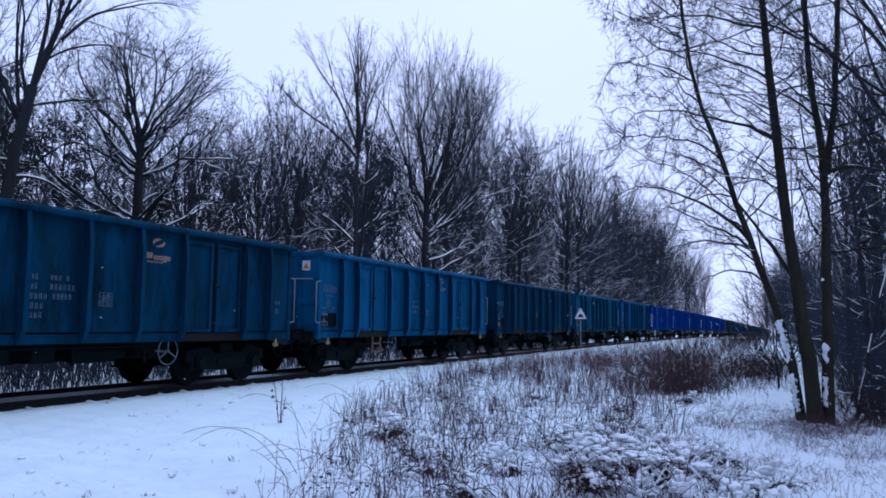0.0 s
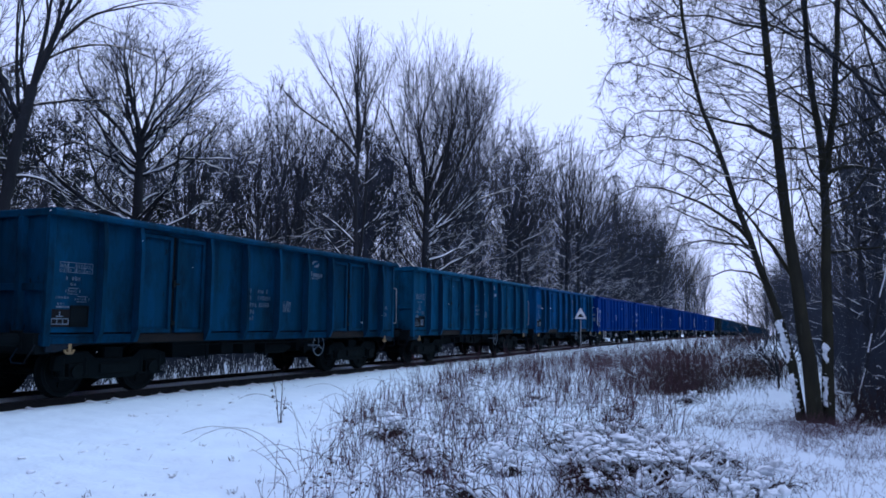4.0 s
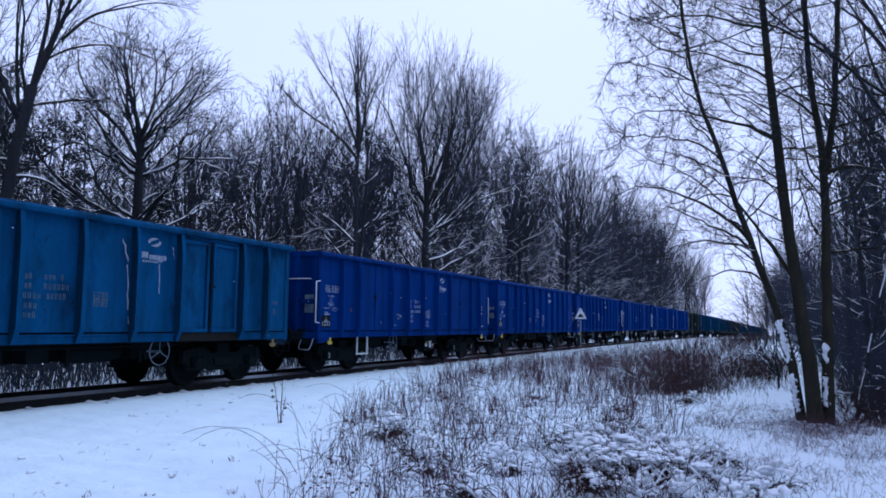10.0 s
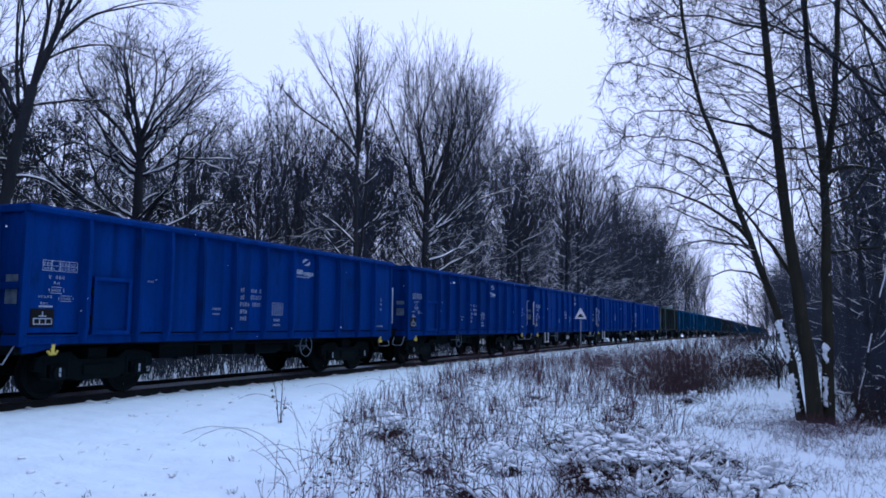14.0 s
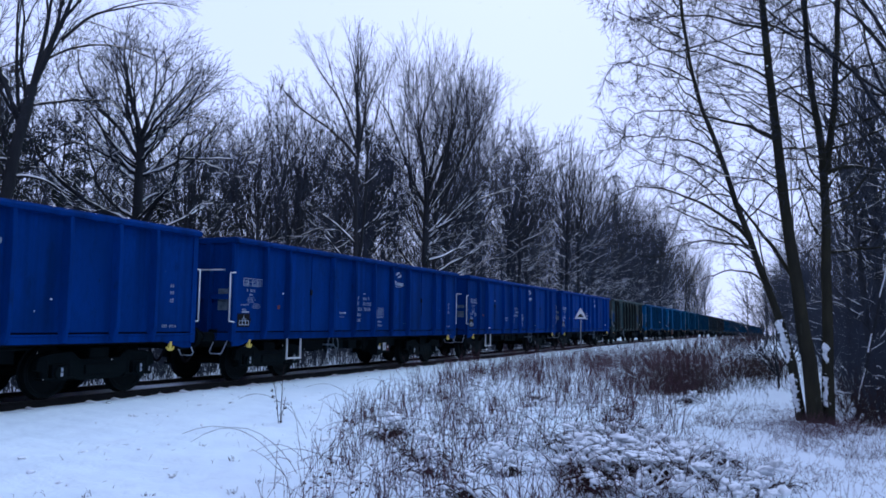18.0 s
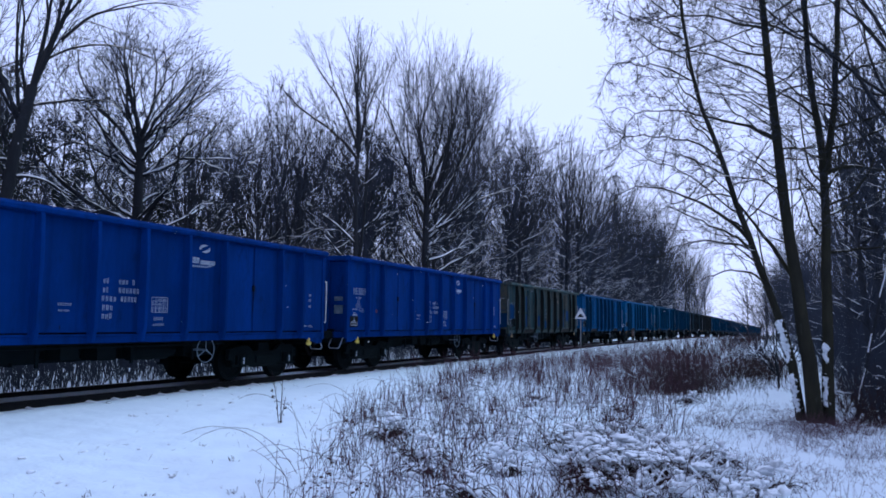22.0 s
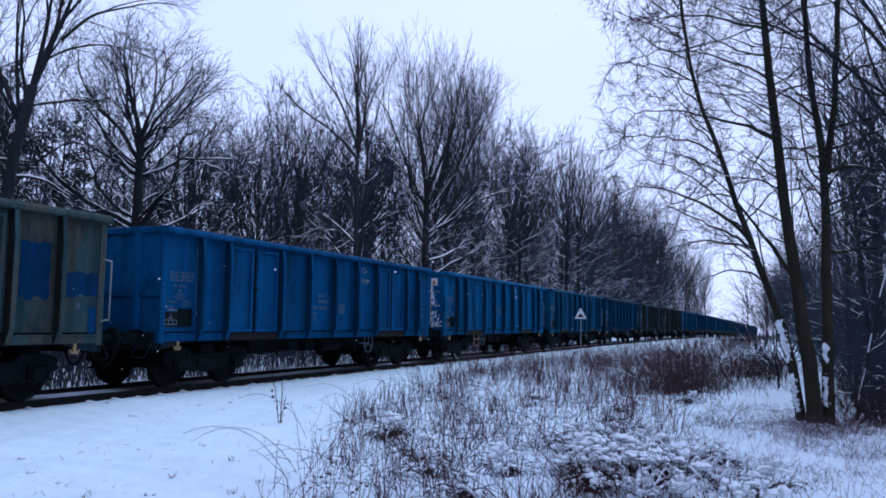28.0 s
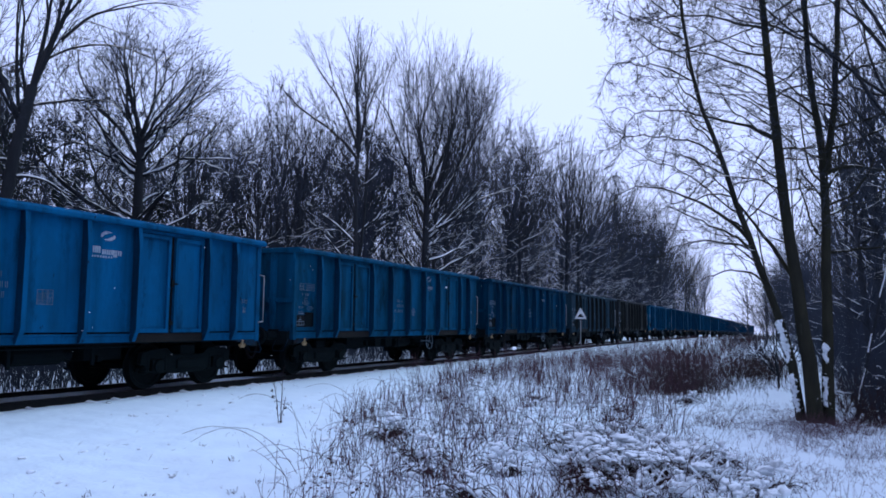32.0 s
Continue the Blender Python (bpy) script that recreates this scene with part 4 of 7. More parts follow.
        if trim == "new":
            part("marker_dot", cached("rdot", lambda: Shape().box(SKIN + 0.001, SKIN + 0.006, -0.05, 0.05, 1.68, 1.77).mesh("marker_dot", RED_FADED, 0.002)), w, "faded red mark", pose(0, -4.70, 0))
            if k in (4, 6, 7):
                box = part("brake_valve_box", cached("valve_box", lambda: Shape().box(0.70, 1.11, 0.92, 1.76, 0.46, 0.94).box(0.80, 1.06, 1.0, 1.3, 0.38, 0.47).mesh("brake_valve_box", UNDER, 0.012)), w)
                part("label_plate", cached("plate_small", lambda: Shape().box(1.112, 1.122, 0.97, 1.12, 0.565, 0.665).mesh("label_plate", WHITE, 0.003)), box, "small white label plate")
                part("lever", cached("valve_lever", lambda: Shape().box(1.122, 1.14, 1.025, 1.06, 0.64, 0.74).mesh("lever", YELLOW, 0.003)), box, "yellow valve lever")
                part("label_plate", cached("plate_tall", lambda: Shape().box(1.112, 1.122, 1.29, 1.47, 0.53, 0.75).mesh("label_plate", WHITE, 0.003)), box, "white label plate with a blue stroke")
                part("stroke", cached("plate_stroke", lambda: Shape().prism([(1.33, 0.57), (1.36, 0.57), (1.43, 0.71), (1.40, 0.71)], "x", 1.1225, 1.125).mesh("stroke", PAINTS["royal"])), box)
                part("label_plate", cached("plate_red", lambda: Shape().box(1.112, 1.122, 1.53, 1.66, 0.50, 0.68).mesh("label_plate", RED_FADED, 0.003)), box, "dull red label plate")
                part("mark", cached("plate_mark", lambda: Shape().box(1.122, 1.1245, 1.56, 1.63, 0.59, 0.65).mesh("mark", WHITE)), box)
        if trim == "new":
            part("placard", cached("tablet", lambda: Shape().add([(0.98, -END - 0.008, 1.62), (1.26, -END - 0.008, 1.62), (1.26, -END - 0.008, 2.10), (0.98, -END - 0.008, 2.10), (0.98, -END - 0.001, 1.62), (1.26, -END - 0.001, 1.62), (1.26, -END - 0.001, 2.10), (0.98, -END - 0.001, 2.10)],
                 [(3, 2, 1, 0), (0, 1, 5, 4), (1, 2, 6, 5), (2, 3, 7, 6), (3, 0, 4, 7)]).mesh("placard", LETTER_OLD)), near_end, "pale stencilled table")
    if k == 0:
        flecks = ((-0.95, 2.82, -0.92, 2.74, 0.05), (-0.82, 2.62, -0.86, 2.56, 0.08), (-0.45, 2.80, -0.38, 2.66, 0.05), (-0.70, 2.30, -0.62, 2.26, 0.09), (-1.75, 2.75, -1.70, 2.70, 0.06), (-2.1, 1.62, -1.8, 1.60, 0.04), (-1.9, 1.70, -1.7, 1.72, 0.03), (-3.24, 1.56, -3.22, 1.36, 0.09))
        part("paint_streak", streak_mesh(flecks, UNDER, 8), w, "dark flecks where paint has flaked off", pose(0.0, 0, 0))
    if k in STREAKS:
        part("paint_streak", streak_mesh(STREAKS[k], LETTER if k == 3 else LETTER_OLD, 40 + k), w, "pale scratched streaks")
    if k == 12:
        rng = np.random.default_rng(6)
        n = 300
        z = 1.25 + 1.5 * rng.random(n) ** 1.4
        at = np.stack([1.0 - 0.12 * (z - 1.2) + rng.normal(0, 0.17, n) * (2.9 - z) * 0.7, np.full(n, -END - 0.002), z], 1)
        at = at[at[:, 0] < 1.36]
        n = len(at)
        tagged(part("plastered_snow", blobs(rng, at, rng.uniform(0.006, 0.019, n), 2.2), near_end, "snow plastered on the end wall"), kind="stuff")
    for e, turn in ((-1, 0), (1, 180)):
        gus = part("corner_gusset", cached(("gus", trim), lambda: corner_gusset_mesh(SILL if trim == "old" else P)), w, "", pose(0, 0, 0))
        if e > 0:
            gus.matrix_basis = Matrix.Scale(-1, 4, (0, 1, 0))
    if warned:
        s = part("warning_sign", cached("warn", lambda: Shape().box(-0.125, 0.125, -0.012, 0, -0.13, 0.13).mesh("warning_sign", WHITE, 0.004)), near_end, "white sign with an orange triangle", pose(0.95, -END - 0.012, 2.88))
        part("triangle", cached("warn_tri", lambda: Shape().prism([(-0.095, -0.085), (0.095, -0.085), (0.0, 0.09)], "y", -0.018, -0.0125).mesh("triangle", ORANGE)), s)
    # bogies
    bside, abox = cached("bside", bogie_side_mesh), cached("abox", axle_box_mesh)
    for y in (-4.5, 4.36):
        b = part("bogie", cached("bolster", bolster_mesh), w, "black two-axle bogie", pose(0, y, 0))
        for sx in (-1, 1):
            part("side_frame", bside, b, "", pose(sx * 1.02, 0, 0, rz=0 if sx > 0 else 180))
            for a in (-0.9, 0.9):
                if sx > 0 or near:
                    part("axle_box", abox, b, "", pose(sx * 1.02, a, 0, rz=0 if sx > 0 else 180))
        if trim == "new":
            for a in (-0.9, 0.9):
                part("label_plate", cached("axle_mark", lambda: Shape().box(0, 0.006, -0.02, 0.02, 0.0, 0.065).box(0, 0.006, -0.02, 0.02, 0.08, 0.145).mesh("label_plate", LETTER)), b, "small white marks", pose(1.171, a, 0.40))
        for a in (-0.9, 0.9):
            ws = part("wheelset", cached("wheelset", wheelset_mesh), b, "", pose(0, a, 0.46))
            if k < 16:
                WHEELS.append((ws, a))
    ROLLING.append((k, w))
    return w


for _k in sorted(CARS):
    build_wagon(_k)


# ---------- bare trees ----------
UP = np.array([0, 0, 1.0])


def unit(v):
    return v / (np.linalg.norm(v, axis=-1, keepdims=True) + 1e-9)


def spawn(rng, P, R, L, count, t0, t1, angle, ratio, m, thin, lift, jitter, fade=0.5, floor=0.004, tip=0.3):
    """Side branches of the branches P (places), R (radii), L (lengths): count on each, between t0 and t1 of its length."""
    B, n = len(P), P.shape[1]
    idx = np.repeat(np.arange(B), count)
    t = t0 + (t1 - t0) * ((np.tile(np.arange(count), B) + rng.random(len(idx))) / count)
    f = np.clip(t * (n - 1), 0, n - 1.001)
    i = f.astype(int)
    u = (f - i)[:, None]
    pos = P[idx, i] * (1 - u) + P[idx, i + 1] * u
    tan = unit(P[idx, i + 1] - P[idx, i])
    r = R[idx, i] * (1 - u[:, 0]) + R[idx, i + 1] * u[:, 0]
    perp = unit(np.cross(tan, rng.normal(size=(len(idx), 3))))
    a = (angle + rng.normal(0, 0.16, len(idx)))[:, None]
    d = unit(tan * np.cos(a) + perp * np.sin(a))
    length = L[idx] * ratio * (1 - fade * t) * rng.uniform(0.65, 1.3, len(idx))
    return sweep(rng, pos, d, length, np.maximum(r * thin, floor), m, lift, jitter, tip, floor)


def sweep(rng, pos, d, length, r0, m, lift, jitter, tip=0.3, floor=0.004):
    pts = [pos]
    for j in range(1, m):
        d = unit(d + rng.normal(0, jitter, d.shape) + UP * lift)
        pts.append(pts[-1] + d * (length / (m - 1))[:, None])
    Q = np.stack(pts, 1)
    taper = np.linspace(1, tip, m)[None, :]
    return Q, np.maximum(r0[:, None] * taper, floor * 0.6), length


def limbs_from(rng, spec, m=12, crook=0.20):
    """Limbs by hand: (start x, y, z, heading, rise, length, radius, lift): heading 0 is to the right of the view, 90 away from it."""
    a = np.array(spec, dtype=float)
    h, e = np.radians(a[:, 3]), np.radians(a[:, 4])
    d = np.stack([np.cos(h) * np.cos(e), np.sin(h) * np.cos(e), np.sin(e)], 1)
    pts = [a[:, :3]]
    for j in range(1, m):
        d = unit(d + rng.normal(0, crook, d.shape) + UP * (a[:, 7:8] + 0.03 * (np.abs(d[:, 2:3]) < 0.5)))
        pts.append(pts[-1] + d * (a[:, 5] / (m - 1))[:, None])
    return np.stack(pts, 1), a[:, 6:7] * np.linspace(1, 0.28, m)[None, :], a[:, 5]


def as_paths(*sets):
    return [(p, r) for P, R, _ in sets for p, r in zip(P, R)]


def finish_tree(name, label, trunk, limb, twig, snow, at, bark=None, group="trees along the line", category="bare tree"):
    bark = bark or BARK
    t = thing(name, label, category, group, at)
    part("trunk", tube_mesh("trunk", [(trunk, 9)], bark), t)
    part("bough_frame", tube_mesh("bough_frame", [(limb, 4)], bark), t)
    part("crown", tube_mesh("crown", [(twig, 3)], TWIG), t, "fine bare twigs")
    if snow:
        tagged(part("snow_cover", tube_mesh("snow_cover", [(snow, 5)], SNOW_LUMP), t, "ridges of fresh snow"), kind="stuff")
    return t


def trunk_line(rng, height, r0, lean=(0, 0), wob=0.012, m=12, tip=0.18):
    z = np.linspace(0, 1, m)
    x = np.cumsum(rng.normal(0, wob, m)) * height * 0.3 + lean[0] * height * z
    y = np.cumsum(rng.normal(0, wob, m)) * height * 0.3 + lean[1] * height * z
    x, y = x - x[0], y - y[0]
    P = np.stack([x, y, z * height - 0.15], 1)[None]
    R = (r0 * (tip + (1 - tip) * (1 - z) ** 0.8))[None]
    R[0, 0] *= 1.35
    return P, R, np.array([height])


def grow(rng, lines, att, step=0.25, reach=2.2, kill=0.4, up=0.08, wob=0.10, tip=0.006, power=2.0, rounds=70, keep=0.7):
    """Branches that grow from the lines toward the free places att, forking as they go; returns tapered paths."""
    pts, par = [], []
    for line in lines:
        q = np.asarray(line, dtype=float)
        run = np.concatenate([[0], np.cumsum(np.linalg.norm(np.diff(q, axis=0), axis=1))])
        m = max(2, int(run[-1] / step))
        for j, u in enumerate(np.linspace(0, run[-1], m)):
            par.append(len(pts) - 1 if j else -1)
            pts.append([np.interp(u, run, q[:, i]) for i in range(3)])
    P = np.array(pts)
    n0 = len(P)
    gap = np.linalg.norm(att[:, None] - P[None], axis=2)
    ni, nd = gap.argmin(1), gap.min(1)
    last = np.full((n0, 3), 1e6)
    head = np.zeros((n0, 3))
    for _ in range(rounds):
        ok = (nd < reach) & (nd > kill)
        if not ok.any():
            break
        acc = np.zeros((len(P), 3))
        np.add.at(acc, ni[ok], unit(att[ok] - P[ni[ok]]))
        src = np.unique(ni[ok])
        go = unit(unit(acc[src]) + head[src] * keep + UP * up + rng.normal(0, wob, (len(src), 3)))
        Q = P[src] + step * go
        stuck = np.linalg.norm(Q - last[src], axis=1) < 0.45 * step
        nd[np.isin(ni, src[stuck]) & ok] = 1e9
        src, Q, go = src[~stuck], Q[~stuck], go[~stuck]
        if not len(src):
            continue
        last[src] = Q
        base = len(P)
        P = np.concatenate([P, Q])
        last = np.concatenate([last, np.full((len(Q), 3), 1e6)])
        head = np.concatenate([head, go])
        par += src.tolist()
        gap = np.linalg.norm(att[:, None] - Q[None], axis=2)
        closer = gap.min(1) < nd
        ni = np.where(closer, base + gap.argmin(1), ni)
        nd = np.where(closer, gap.min(1), nd)
        live = nd > kill
        att, ni, nd = att[live], ni[live], nd[live]
    load = np.zeros(len(P))
    kids = {}
    for i in range(len(P) - 1, n0 - 1, -1):
        load[i] = max(load[i], tip ** power)
        load[par[i]] += load[i]
        kids.setdefault(par[i], []).append(i)
    R = load ** (1 / power)
    main = {p: max(c, key=lambda i: load[i]) for p, c in kids.items() if p >= n0}
    out = []
    for i in range(n0, len(P)):
        if main.get(par[i]) == i:
            continue
        chain, j = [par[i], i], i
        while j in main:
            j = main[j]
            chain.append(j)
        r = R[chain]
        r[0] = r[1]
        r[-1] *= 0.6
        q = P[chain]
        for _ in range(2):
            q[1:-1] = (q[:-2] + 2 * q[1:-1] + q[2:]) / 4
        out.append((q, r))
    return out


def crown(rng, n, lobes, low=0.0):
    """Free places inside rounded lobes: (x, y, z, half width, half depth, half height, share)."""
    w = np.array([b[6] for b in lobes], dtype=float)
    out = []
    for b, k in zip(lobes, (n * w / w.sum()).astype(int)):
        d = unit(rng.normal(size=(k, 3))) * rng.random((k, 1)) ** 0.36
        out.append(d * np.array(b[3:6]) + np.array(b[:3]))
    q = np.concatenate(out)
    return q[q[:, 2] > low]


def sprout(rng, paths, n, length, angle=0.5, lift=0.10, m=3, r=0.005, wave=0.07, thick=0.014):
    """Twigs set at random along the thinner parts of the paths."""
    a = np.concatenate([p[:-1] for p, _ in paths])
    b = np.concatenate([p[1:] for p, _ in paths])
    w = np.concatenate([q[:-1] for _, q in paths])
    size = np.linalg.norm(b - a, axis=1) / (1 + (w / thick) ** 2)
    i = rng.choice(len(a), n, p=size / size.sum())
    pos = a[i] + (b[i] - a[i]) * rng.random((n, 1))
    tan = unit(b[i] - a[i])
    side = unit(np.cross(tan, rng.normal(size=(n, 3))))
    g = (angle + rng.normal(0, 0.2, n))[:, None]
    return sweep(rng, pos, unit(tan * np.cos(g) + side * np.sin(g)), length * rng.uniform(0.5, 1.4, n), np.full(n, r), m, lift, wave, 0.5, r * 0.8)


def snow_runs(rng, paths, low, high, share, thin=0.008, gain=0.85, more=0.006, steep=0.62):
    """Short ridges of snow along the flatter stretches of branches."""
    out = []
    for p, r in paths:
        d = unit(np.diff(p, axis=0))
        flat = (np.abs(d[:, 2]) < steep) & (r[1:] > thin)
        i = 0
        while i < len(d):
            if not flat[i]:
                i += 1
                continue
            j = i
            k = rng.integers(2, 7)
            while j < len(d) and flat[j] and j - i < k:
                j += 1
            z = p[i, 2]
            if rng.random() < share * np.clip((high - z) / (high - low), 0, 1) and j > i:
                q = p[i:j + 1].copy()
                w = r[i:j + 1] * gain + more
                q[:, 2] += r[i:j + 1] * 0.7 + 0.003
                w[0] *= 0.4
                w[-1] *= 0.35
                out.append((q, w * rng.uniform(0.75, 1.15)))
            i = j + 1
    return out


def bowed(a, b, sag=0.0, side=0.0, m=9, r0=0.06, r1=0.02, rng=None, crook=0.0):
    """A limb from a to b that bows by sag; returns its path."""
    a, b = np.array(a, dtype=float), np.array(b, dtype=float)
    u = np.linspace(0, 1, m)[:, None]
    p = a + (b - a) * u + np.array([0, side, sag]) * (4 * u * (1 - u))
    if rng is not None:
        p[1:-1] += np.cumsum(rng.normal(0, crook, (m - 2, 3)), 0) * (1 - u[1:-1] * 0.3)
    return p, r0 + (r1 - r0) * u[:, 0] ** 0.8


def fan(rng, specs, parts_=(0.36, 0.22, 0.16, 0.12, 0.09, 0.06), angle=0.28, lift=0.03, crook=0.06, tip=0.006, side=0.46, m=4, first=5):
    """Limbs that fork again and again, each fork turning a little: specs of (foot, target, radius). Returns (limbs, branches, twigs)."""
    pos = np.array([q[0] for q in specs], dtype=float)
    aim = np.array([q[1] for q in specs], dtype=float) - pos
    D = np.linalg.norm(aim, axis=1)
    d, r = unit(aim), np.array([q[2] for q in specs], dtype=float)
    levels = []
    for k, f in enumerate(parts_):
        n = len(pos)
        last = k > len(parts_) - 3
        Q, R, _ = sweep(rng, pos, d, D * f * rng.uniform(0.75, 1.3, n), r, (first if k == 0 else m if k < 2 else 3) if not last else (3 if m > 3 else 2), lift, crook, 0.72, tip)
        levels.append((Q, R))
        if k == len(parts_) - 1:
            break
        go = unit(Q[:, -1] - Q[:, -2])
        around = unit(np.cross(go, rng.normal(size=(n, 3))))
        turn = lambda v, w, a: unit(v * np.cos(a)[:, None] + w * np.sin(a)[:, None])
        wide = angle * (0.8 + 0.14 * k)
        a1, a2, a3 = (np.abs(rng.normal(wide * g, wide * 0.35, n)) for g in (0.55, 1.2, 1.6))
        other = unit(np.cross(go, around) + around * rng.normal(0, 0.5, (n, 1)))
        mid = Q[:, Q.shape[1] // 2]
        pos = np.concatenate([Q[:, -1], Q[:, -1], mid])
        d = np.concatenate([turn(go, around, a1), turn(go, -around, a2), turn(go, other, a3)])
        r = np.maximum(np.concatenate([R[:, -1] * 0.86, R[:, -1] * 0.64, R[:, -1] * side]), tip)
        D = np.concatenate([D, D * 0.95, D * 0.8])
    as_list = lambda part_: [(p, q) for P, R in part_ for p, q in zip(P, R)]
    return as_list(levels[:1]), as_list(levels[1:3]), as_list(levels[3:])


def fan_tree(name, label, rng, T, groups, at, snow=None, bark=None, group="trees along the line", thin=0.0, tall=0.78):
    """A tree from a trunk and groups of limbs: (specs, keywords of fan)."""
    limbs, mids, twigs = [], [], []
    for specs, more in groups:
        a, b, c = fan(rng, specs, **more)
        limbs += a
        mids += b
        twigs += c
    drift = []
    if snow:
        low, high, share, heap = snow
        drift = snow_runs(rng, limbs, low, high, share * 2.2, 0.0, 0.38, heap, tall) + snow_runs(rng, mids, low, high, share, thin, 0.6, heap * 0.6, tall) + snow_runs(rng, twigs, low, high * 0.85, share * 0.22, 0.0, 0.8, heap * 0.25, tall - 0.1)
    return finish_tree(name, label, as_paths(T), limbs + mids, twigs, drift, at, bark, group)


def forest_tree(seed, height, r0, wide=0.20, limbs=12, cuts=(0.42, 0.24, 0.16, 0.11, 0.07), fl=0.008, label="", share=0.8, snow_high=0.6, at=None, low=0.2, lows=7, heap=0.014):
    """A woodland tree: a stem that forks into a fan of rising limbs, with flatter boughs low down."""
    rng = np.random.default_rng(seed)
    T = trunk_line(rng, height * 0.60, r0, (rng.normal(0, 0.02), rng.normal(0, 0.02)), 0.006, 10, 0.40)
    line = T[0][0]
    def foot(z):
        return [np.interp(z, line[:, 2], line[:, c]) for c in range(3)]
    up, flat = [], []
    for i in range(limbs):
        u = (i + rng.random()) / limbs
        a, out = i * 2.4 + rng.normal(0, 0.3), height * wide * 1.2 * math.sqrt(u)
        up.append((foot(height * (0.57 - 0.22 * u + rng.uniform(-0.03, 0.03))), (out * math.cos(a), out * math.sin(a), height * (0.97 - 0.26 * u * u + rng.uniform(-0.03, 0.02))), r0 * rng.uniform(0.28, 0.42)))
    for i in range(lows):
        z = height * rng.uniform(low, 0.48)
        a, out = i * 2.4 + rng.normal(0, 0.5), height * wide * rng.uniform(0.8, 1.15)
        flat.append((foot(z), (out * math.cos(a), out * math.sin(a), z + out * rng.uniform(0.35, 0.9)), r0 * rng.uniform(0.2, 0.3)))
    return fan_tree("tree", label, rng, T, ((up, dict(parts_=cuts, angle=0.33, lift=0.07, crook=0.11, tip=fl, m=3)), (flat, dict(parts_=cuts, angle=0.42, lift=0.05, crook=0.15, tip=fl, m=3))), at or pose(0, 0, 0),
                    (height * 0.2, height * snow_high, share, heap) if share else None, tall=0.62)


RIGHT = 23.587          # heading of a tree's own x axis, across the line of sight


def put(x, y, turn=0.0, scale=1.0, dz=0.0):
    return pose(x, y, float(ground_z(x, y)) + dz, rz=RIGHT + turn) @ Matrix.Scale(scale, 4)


def oak_tree():
    """The low spreading tree with snowy boughs."""
    rng = np.random.default_rng(11)
    T = trunk_line(rng, 7.9, 0.22, (0.008, 0), 0.003, 10, 0.62)
    up = [((0.03, 0, z), end, r) for z, end, r in (
        (7.8, (-0.7, 0.4, 12.5), 0.09), (7.8, (1.7, -0.5, 12.3), 0.085), (7.4, (2.8, 0.4, 10.9), 0.075), (7.5, (-2.3, 0.5, 11.9), 0.08), (7.3, (4.1, 0.4, 9.6), 0.085), (7.0, (-3.7, -0.5, 10.9), 0.08), (6.9, (3.8, -0.9, 9.2), 0.06), (6.7, (-4.3, 0.9, 9.6), 0.07),
        (6.4, (4.4, -0.6, 8.3), 0.07), (6.5, (-4.4, 0.6, 8.2), 0.08), (7.4, (0.9, 3.2, 10.9), 0.055), (7.4, (-0.3, -3.2, 10.8), 0.055),
        (7.2, (-3.1, 1.2, 11.5), 0.055), (6.8, (-4.1, -1.4, 10.2), 0.05), (7.6, (-1.4, -1.6, 12.2), 0.05), (7.5, (2.4, 1.5, 11.3), 0.05), (7.0, (4.0, 1.4, 9.0), 0.045), (6.4, (-3.6, 1.8, 8.8), 0.045), (7.6, (0.5, 1.0, 12.4), 0.045))]
    low = [((0.02, 0, z), end, r) for z, end, r in (
        (6.2, (-2.2, 0.8, 7.3), 0.055), (6.3, (2.0, 1.0, 7.6), 0.055), (4.7, (-4.4, 0.2, 7.2), 0.10), (4.6, (3.9, 0.2, 7.4), 0.10), (5.0, (-3.0, -0.7, 6.7), 0.065), (4.9, (3.1, -0.8, 6.2), 0.065), (5.4, (1.6, 0.9, 7.2), 0.05),
        (4.6, (-3.3, 1.2, 6.0), 0.06), (5.3, (-1.6, -1.0, 6.9), 0.045), (4.4, (2.6, 1.3, 5.6), 0.055))]
    fan_tree("oak_tree", "bare spreading oak with snow along its low boughs", rng, T, ((up, dict(parts_=(0.30, 0.22, 0.18, 0.13, 0.10, 0.07), angle=0.36, lift=0.03, crook=0.14, tip=0.0050)),
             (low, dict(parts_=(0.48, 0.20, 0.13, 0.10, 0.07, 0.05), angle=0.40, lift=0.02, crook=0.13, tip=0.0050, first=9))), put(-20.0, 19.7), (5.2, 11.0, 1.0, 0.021))


